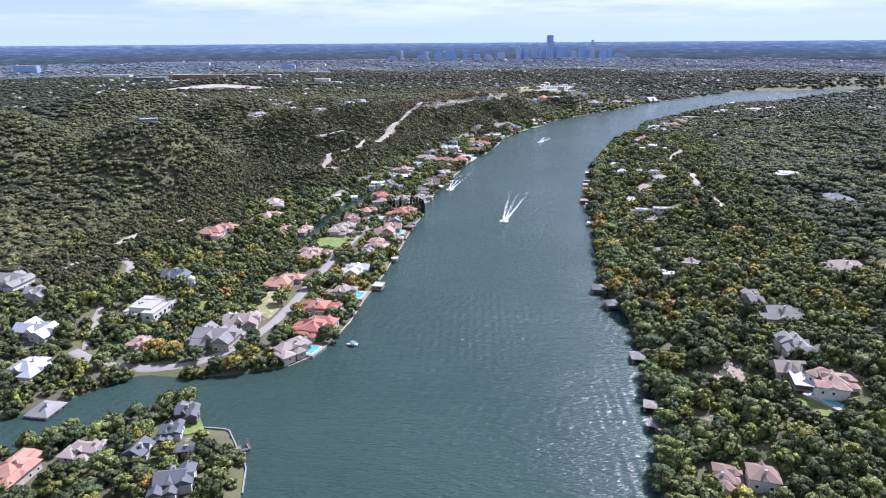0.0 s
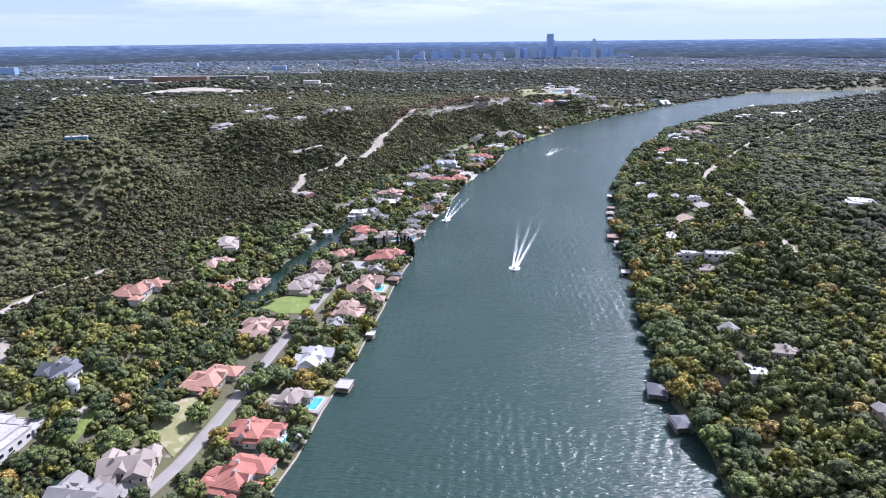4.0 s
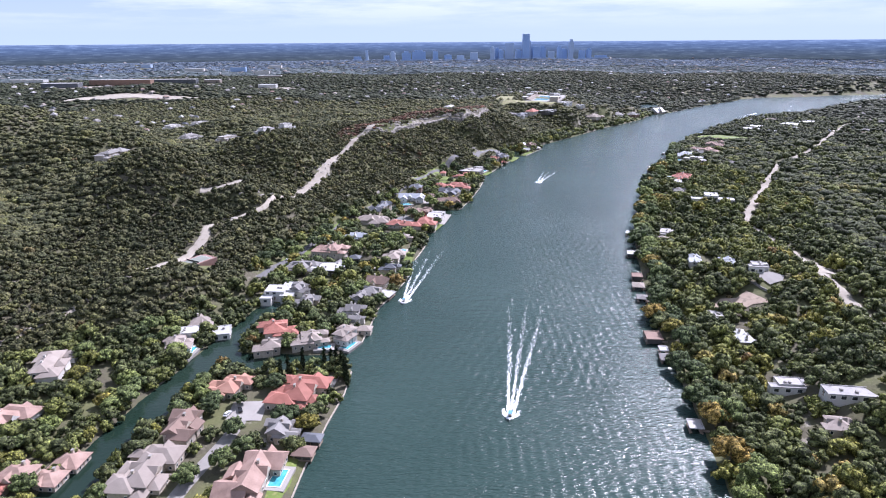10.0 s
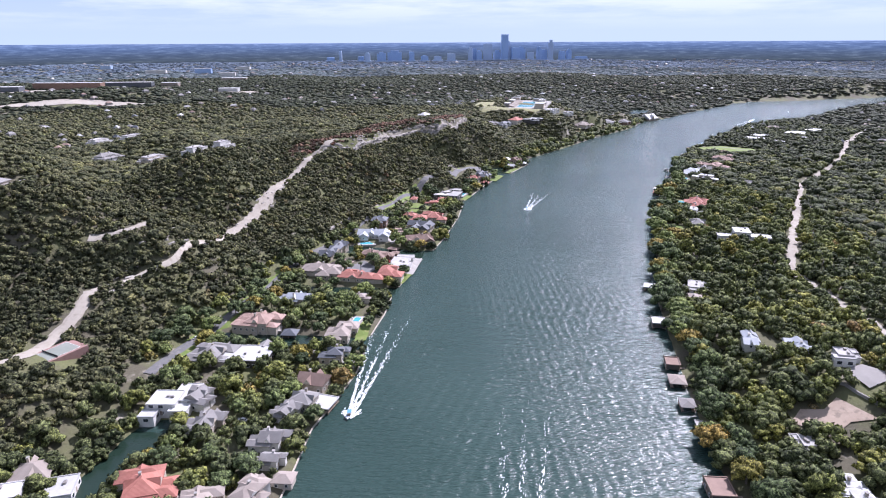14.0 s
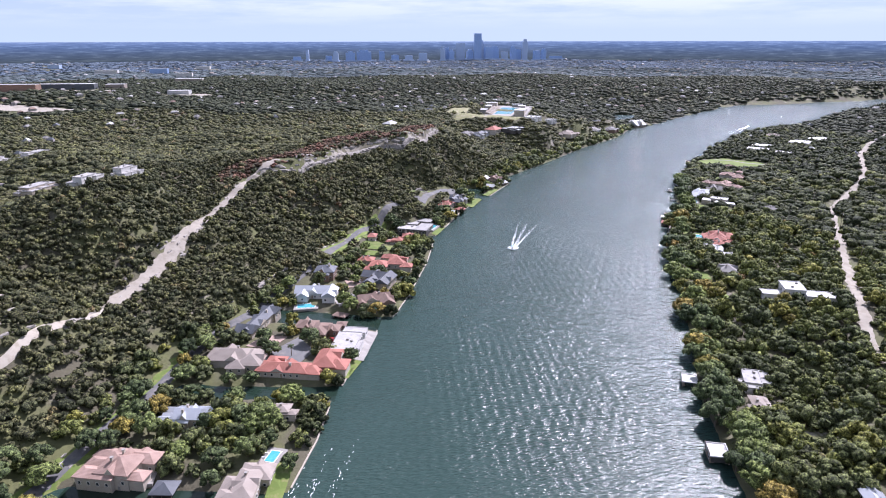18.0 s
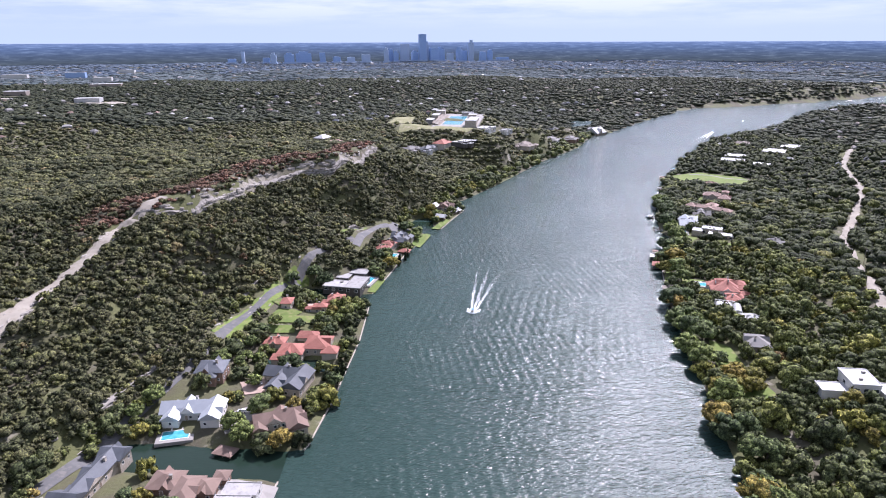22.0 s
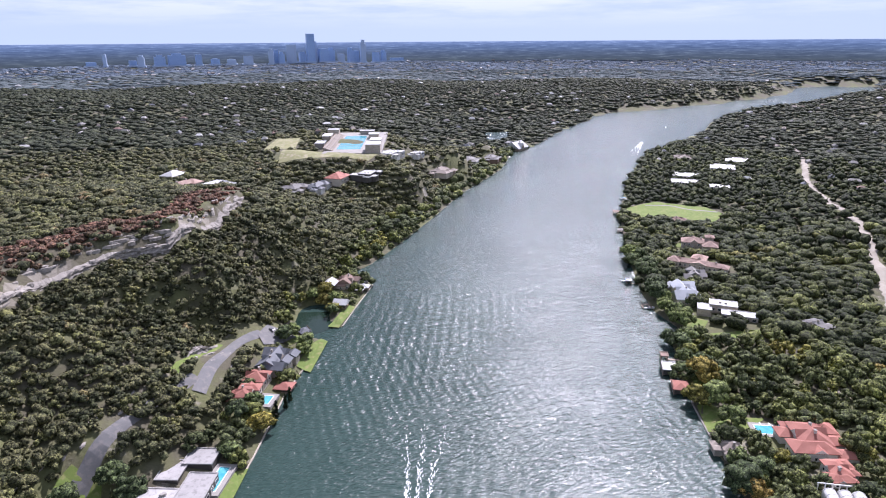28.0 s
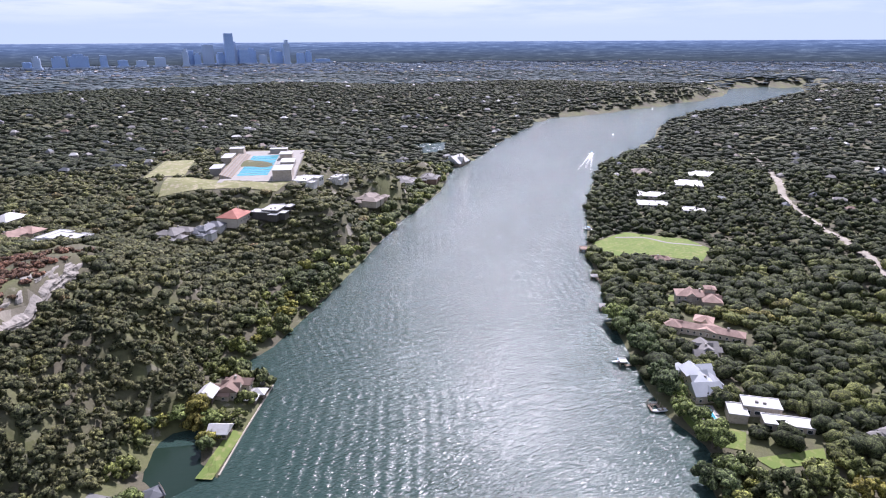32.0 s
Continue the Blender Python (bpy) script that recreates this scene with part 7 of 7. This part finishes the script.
# Pale blue facades: the haze over the city is put into these colours.
MAT["tower_blue"] = tower_material("haze_tinted_blue_glass", (0.213, 0.325, 0.55), (0.338, 0.463, 0.688), 0.08)
MAT["tower_grey"] = tower_material("haze_tinted_grey_facade", (0.3, 0.388, 0.537), (0.438, 0.525, 0.663), 0.06)
CITY = [(592, 29, 74), (621, 25, 66), (648, 33, 55), (708, 60, 92), (763, 37, 55), (806, 46, 147), (839, 25, 107), (876, 54, 70), (926, 46, 74), (979, 42, 41), (1026, 25, 74), (1061, 50, 56),
        (1104, 33, 114), (1172, 37, 48), (1227, 29, 59), (475, 54, 37), (124, 90, 55), (229, 33, 48), (-42, 33, 48), (-83, 37, 22), (43, 58, 48), (-208, 17, 55), (310, 42, 26), (-266, 50, 18), (392, 50, 22), (1303, 83, 15)]
for k, (x, w, h) in enumerate(CITY):
    y = 4480 + (k * 37 % 60)
    z = gz(x, y) - 6
    h += 52 - gz(x, y) + 10
    t = thing("office_tower", x, y, z, (k * 17) % 25 - 10, "hazy blue glass tower in the distant city" if k % 3 else "hazy grey tower block in the distant city", "tower", "towers of the distant city")
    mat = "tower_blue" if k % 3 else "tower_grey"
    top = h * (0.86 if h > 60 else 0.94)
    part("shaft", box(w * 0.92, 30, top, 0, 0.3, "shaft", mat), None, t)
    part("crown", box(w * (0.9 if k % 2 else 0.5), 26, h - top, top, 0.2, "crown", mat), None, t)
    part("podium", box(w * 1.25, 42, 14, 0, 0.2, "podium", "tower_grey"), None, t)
for x, y, w, h, mat in ((-867, 2427, 190, 22, "brick_wall"), (-735, 2511, 150, 18, "slate"), (-1010, 2345, 110, 18, "slate"), (-617, 2542, 50, 14, "tan_roof"), (-786, 3577, 73, 26, "tower_blue"), (-660, 3857, 66, 16, "white_roof"),
                        (-951, 3432, 85, 18, "white_roof"), (-1347, 3900, 51, 22, "tower_grey"), (-1947, 3157, 117, 36, "tower_blue"), (-601, 3249, 60, 18, "white_roof"), (-399, 2359, 54, 12, "white_roof"), (-1300, 2700, 120, 14, "white_roof"), (-500, 2900, 90, 12, "tan_roof")):
    t = thing("distant_building", x, y, gz(x, y) - 3, (x % 13) - 6, "long low commercial building in the distant suburbs", "building", "buildings of the distant suburbs")
    part("wall", box(w, 30, h, 0, 0.2, "wall", mat), None, t)
    rf = roof_mesh("flat", w, 30, 0)
    rf.materials.append(MAT["white_roof"])
    part("roof", rf, None, t, pose(0, 0, h))
    CLEAR.append(([(x - w / 2, y - 35), (x + w / 2, y - 35)], 35))
for pts in ([(-760, 1850), (-600, 1870), (-430, 1850), (-420, 1815), (-560, 1825), (-740, 1815)], [(-1050, 2330), (-900, 2390), (-650, 2470), (-560, 2450), (-750, 2380), (-960, 2290)], [(-420, 2330), (-330, 2360), (-300, 2310), (-380, 2290)]):
    patch("pavement", pts, "caliche", 1.0, "bare pale lot in the suburbs", "pavement")
    CLEAR_IN.append(np.array(pts, float))


def suburb(count, seed, y0, y1, label, mats):
    """Scattered low roofs among the distant trees, one object for all."""
    r = np.random.RandomState(seed)
    v, f, mi = [], [], []
    while len(v) < count * 10:
        y = r.uniform(y0, y1)
        x = 60 + (y - 100) * math.tan(r.uniform(-0.72, 1.1))
        d = shore_distance(np.array([(x, y)]))[0]
        if d < 20 or np.hypot(x - 80, y - 450) > 4450 or (y < 1700 and x > -300 and x < 700):
            continue
        far = (y - 1200) / 3000
        w, dp, h, a = r.uniform(6, 13) * (1 + 0.6 * far), r.uniform(5, 9) * (1 + 0.6 * far), r.uniform(5.0, 7.5) + 2 * far, r.uniform(0, 3.14)
        z, k0 = gz(x, y) - 1, len(v)
        v += [(x + px * math.cos(a) - py * math.sin(a), y + px * math.sin(a) + py * math.cos(a), z + pz) for pz, q in ((0, 1), (h * 0.72, 1)) for px, py in ((-w / 2, -dp / 2), (w / 2, -dp / 2), (w / 2, dp / 2), (-w / 2, dp / 2))]
        v += [(x + px * math.cos(a), y + px * math.sin(a), z + h * 1.12) for px in (-w * 0.24, w * 0.24)]
        f += [(k0 + 4, k0 + 5, k0 + 9, k0 + 8), (k0 + 6, k0 + 7, k0 + 8, k0 + 9), (k0 + 5, k0 + 6, k0 + 9), (k0 + 7, k0 + 4, k0 + 8), (k0, k0 + 1, k0 + 5, k0 + 4), (k0 + 1, k0 + 2, k0 + 6, k0 + 5), (k0 + 2, k0 + 3, k0 + 7, k0 + 6), (k0 + 3, k0, k0 + 4, k0 + 7)]
        m = r.randint(len(mats))
        mi += [m, m, m, m, 0, 0, 0, 0]
    me = py_mesh("suburb_houses", v, f)
    for m in mats:
        me.materials.append(MAT[m])
    me.polygons.foreach_set("material_index", mi)
    return tagged(new("suburb_houses", me), label, "houses", kind="stuff")


suburb(420, 5, 1250, 2400, "scattered pale roofs among the suburban trees", ["grey_roof", "white_roof", "tan_roof", "brown_roof", "grey_roof", "flat_roof", "grey_roof", "slate"])
suburb(330, 6, 2300, 4400, "tiny pale roofs scattered to the horizon", ["grey_roof", "white_roof", "tan_roof", "flat_roof", "grey_roof", "grey_roof"])


def backdrop():
    """The plain beyond the city: a low curved band far behind everything else, glowing with painted blue haze."""
    m = bpy.data.materials.new("painted_haze_glow")
    m.use_nodes = True
    n, l = m.node_tree.nodes, m.node_tree.links
    n.clear()
    p = world_xyz(n)
    part_z = n.new("ShaderNodeSeparateXYZ")
    l.new(p, part_z.inputs["Vector"])
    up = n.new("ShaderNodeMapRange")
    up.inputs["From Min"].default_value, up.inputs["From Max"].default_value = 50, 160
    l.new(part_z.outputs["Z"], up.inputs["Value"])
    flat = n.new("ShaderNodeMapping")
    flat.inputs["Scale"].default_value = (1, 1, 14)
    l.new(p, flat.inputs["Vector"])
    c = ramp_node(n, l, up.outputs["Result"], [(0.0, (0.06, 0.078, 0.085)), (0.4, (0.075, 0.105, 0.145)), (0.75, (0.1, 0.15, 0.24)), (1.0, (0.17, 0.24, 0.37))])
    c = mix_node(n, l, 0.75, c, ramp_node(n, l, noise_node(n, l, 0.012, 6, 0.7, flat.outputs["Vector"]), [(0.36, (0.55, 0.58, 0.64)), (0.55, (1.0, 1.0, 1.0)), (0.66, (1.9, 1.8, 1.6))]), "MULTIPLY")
    # Emission only: the blue of the haze is painted into this glow.
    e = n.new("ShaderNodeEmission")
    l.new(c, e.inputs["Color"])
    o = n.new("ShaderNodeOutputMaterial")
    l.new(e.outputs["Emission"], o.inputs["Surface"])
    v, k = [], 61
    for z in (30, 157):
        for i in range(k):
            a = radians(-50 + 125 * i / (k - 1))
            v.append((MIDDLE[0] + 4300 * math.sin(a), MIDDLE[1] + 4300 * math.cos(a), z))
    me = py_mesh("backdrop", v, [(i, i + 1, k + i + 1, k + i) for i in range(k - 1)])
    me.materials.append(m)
    tagged(new("backdrop", me), "glowing backdrop band painted as a hazy blue plain", "backdrop", kind="structure")


backdrop()

# ---- woods over the whole valley ----
NEAR_T = [crown_template(s, 9, 20, 90, 0.135, 0.95) for s in range(8)]
HILL_T = [crown_template(80 + s, 5, 20, 40, 0.17, 0.9) for s in range(10)]
MID_T = [crown_template(20 + s, 3, 20, 9, 0.24, 0.7) for s in range(8)]
FAR_T = [crown_template(40 + s, 1, 8, 2, 0.35) for s in range(8)]
HAZE_T = [crown_template(60 + s, 1, 8, 0, 0.4) for s in range(4)]
FLIGHT = [(0, -60), (8, 180), (35, 430), (64, 620), (96, 772), (128, 899), (182, 1017)]


def plant(name, label, mat, p, gap, templates, seed, size=(0.36, 0.88), tall=(0.85, 1.4), extra=0.0, yellow=0.0):
    r = np.random.RandomState(seed)
    rad = gap * (size[0] + (size[1] - size[0]) * r.beta(1.1, 1.5, len(p)))
    ok = free_of(p, extra * rad)
    p, rad = p[ok], rad[ok]
    if not len(p):
        return
    z = ground_z(*p.T)
    clump = 0.5 + 0.32 * ripple(p, 90, seed + 1) + 0.22 * ripple(p, 330, seed + 2)
    tint = np.clip(0.66 * r.beta(1.3, 1.7, len(p)) + 0.26 * clump + 0.2 * r.rand(len(p)) ** 5 + yellow * clump, 0, 1)
    wood(name, label, mat, np.column_stack([p, z - 0.4]), rad, rad * r.uniform(*tall, len(p)), templates, seed, tint)


def stand(gap, seed):
    """Spots for trees over the valley, with what the choice of a kind of tree goes by."""
    p = scatter(-640, 900, 110, 1760, gap, seed)
    near = line_distance(p, FLIGHT)
    right = p[:, 0] > np.interp(p[:, 1], [0, 400, 700, 1000, 1300, 1500, 1800], [0, 40, 90, 190, 330, 470, 640])
    crest_gap, crest_up = crest_side(p)
    hill = ~right & (ground_z(*p.T) > 7)
    ahead = p[:, 1] > 110 + np.maximum(np.abs(p[:, 0] - 20) - 110, 0) * 1.0
    ok = ~((crest_up > 0) & (crest_gap < 42)) & ahead & (shore_distance(p) > np.where(right, 0.6, 1.6))
    return p, near, right, hill, ok, np.random.RandomState(seed + 6).rand(len(p))


p, near, right, hill, ok, luck = stand(4.9, 71)
plant("hillside_scrub", "dense olive cedar and oak scrub on the limestone hillside", MAT["scrub"], p[ok & hill & (near < 330) & (luck < 0.97)], 5.3, HILL_T, 11, (0.45, 1.0), (0.75, 1.25), 0.6)
p, near, right, hill, ok, luck = stand(6.2, 72)
plant("hillside_scrub", "dense olive cedar and oak scrub on the upper hillside", MAT["scrub"], p[ok & hill & (near >= 330) & (near < 580) & (luck < 0.97)], 6.4, MID_T, 12, (0.46, 0.98), (0.6, 1.0), 0.6)
p, near, right, hill, ok, luck = stand(7.6, 1)
plant("hillside_scrub", "dark cedar and oak scrub on the far hillside", MAT["scrub"], p[ok & hill & (near >= 580) & (luck < 0.95)], 7.8, FAR_T, 13, (0.42, 0.92), (0.5, 0.95), 0.6)
yard = ok & ~right & ~hill
plant("riverside_trees", "leafy green and yellowing trees between the riverside houses", MAT["broadleaf"], p[yard & (near < 420) & (luck < 0.96)], 7.8, NEAR_T, 14, (0.36, 0.9), (0.85, 1.3), 0.55, 0.13)
plant("riverside_trees", "leafy green trees beside the far riverbank", MAT["broadleaf"], p[yard & (near >= 420) & (luck < 0.86)], 8.0, MID_T, 15, (0.4, 0.85), (0.85, 1.35), 0.6)
plant("bank_woods", "tall green and yellowing trees along the wooded bank", MAT["broadleaf"], p[ok & right & (near < 260) & (luck < 0.93)], 8.6, NEAR_T, 16, (0.4, 0.95), (0.85, 1.3), 0.6, 0.14)
# Both stands wear the darkened leaf colours, which hold the backlit shade.
plant("bank_woods", "green woods behind the bank with shade in the leaf colour", MAT["darkened_leaf"], p[ok & right & (near >= 260) & (near < 520) & (luck < 0.97)], 8.0, MID_T, 17, (0.48, 1.0), (0.75, 1.2), 0.6, 0.2)
plant("bank_woods", "dark green woods stretching away from the river", MAT["darkened_leaf"], p[ok & right & (near >= 520) & (luck < 0.97)], 8.4, FAR_T, 18, (0.46, 0.95), (0.6, 1.1), 0.6)
steep = scatter(-330, 330, 650, 1500, 6.4, 31)
slope = np.hypot(ground_z(steep[:, 0] + 4, steep[:, 1]) - ground_z(steep[:, 0] - 4, steep[:, 1]), ground_z(steep[:, 0], steep[:, 1] + 4) - ground_z(steep[:, 0], steep[:, 1] - 4)) / 8
steep = steep[(slope > 0.33) & (shore_distance(steep) > 12)]
plant("hillside_scrub", "low olive scrub covering the steep slope", MAT["scrub"], steep, 5.4, MID_T, 32, (0.4, 0.8), (0.8, 1.3), extra=0.4)

far = scatter(-1900, 2700, 700, 3300, 12.5, 2)
shore = shore_distance(far)
rr = np.hypot(*(far - MIDDLE).T)
box = (far[:, 0] > -640) & (far[:, 0] < 900) & (far[:, 1] < 1760)
fan = np.abs(np.arctan2(far[:, 0] - 60, far[:, 1] - 100) - 0.22) < 0.95
sel = (shore > 5) & ~box & fan & (rr < 2700) & (np.random.RandomState(3).rand(len(far)) < 0.9)
plant("distant_woods", "grey-green tree canopy of the distant suburbs", MAT["far_leaf"], far[sel], 12.5, FAR_T, 21, (0.45, 1.1), (0.3, 0.62))
far = scatter(-3600, 4300, 1500, 4900, 24, 4)
rr = np.hypot(*(far - MIDDLE).T)
fan = np.abs(np.arctan2(far[:, 0] - 60, far[:, 1] - 100) - 0.22) < 0.95
base = fan & (rr < 4290) & (np.random.RandomState(5).rand(len(far)) < 0.9) & (shore_distance(far) > 8)
edge = rr + 160 * ripple(far, 500, 8)
sel = base & (rr >= 2680) & (edge < 3450)
plant("distant_woods", "grey-green canopy of the far suburbs with haze in its colour", MAT["hazy_suburb_leaf"], far[sel], 24, HAZE_T, 23, (0.55, 1.25), (0.12, 0.26))
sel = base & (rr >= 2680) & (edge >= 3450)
plant("distant_woods", "tree canopy near the horizon with blue haze in its colour", MAT["hazy_horizon_leaf"], far[sel], 24, HAZE_T, 22, (0.6, 1.3), (0.08, 0.18))

up = scatter(-110, 190, 1120, 1400, 4.6, 51)
gap_to, upper = crest_side(up)
inner = (upper > 0) & (gap_to < 46) & (gap_to > 3)
dense = np.random.RandomState(53).rand(len(up)) < np.interp(gap_to, [3, 12, 46], [0.5, 0.85, 0.97])
plant("sumac_shrubs", "reddish-brown sumac and olive shrubs above the limestone ledge", MAT["sumac"], up[inner & dense], 4.6, MID_T, 52, (0.42, 0.75), (0.7, 1.1))
edge = scatter(-190, 110, 270, 1140, 5.5, 61)
wet = shore_distance(edge)
canal, lower = (line_distance(edge, pts) - half for pts, half in (CANALS[0], CANALS[-1]))
plant("canal_trees", "leafy trees leaning over the canal bank", MAT["broadleaf"], edge[((canal > 0.5) & (canal < 7) & (wet > 0.4)) | ((lower > -3.0) & (lower < 8))], 6.2, NEAR_T, 62, (0.42, 0.75), (1.0, 1.5), extra=0.3, yellow=0.1)
hedge = scatter(-175, -60, 262, 312, 4.4, 81)
wet = shore_distance(hedge)
plant("shore_trees", "dark leafy trees and shrubs leaning over the inlet", MAT["darkened_leaf"], hedge[(wet > 0.2) & (wet < 6.5) & (hedge[:, 1] > 262)], 5.0, NEAR_T, 82, (0.42, 0.85), (0.9, 1.4), extra=0.3, yellow=0.15)
bank = scatter(-60, 140, 420, 1105, 5.2, 91)
wet = np.where(line_distance(bank, LEFT_NEAR[28:]) < line_distance(bank, LEFT_FAR[:20]), line_distance(bank, LEFT_NEAR[28:]), line_distance(bank, LEFT_FAR[:20]))
dry = shore_distance(bank) > 1.2
some = np.random.RandomState(93).rand(len(bank)) < np.where(bank[:, 1] > 930, 0.85, 0.4)
plant("shore_trees", "dark leafy trees along the waterfront wall", MAT["darkened_leaf"], bank[dry & (wet < 8) & some & (bank[:, 0] < 140)], 5.2, NEAR_T, 92, (0.4, 0.8), (1.0, 1.6), extra=0.5, yellow=0.1)
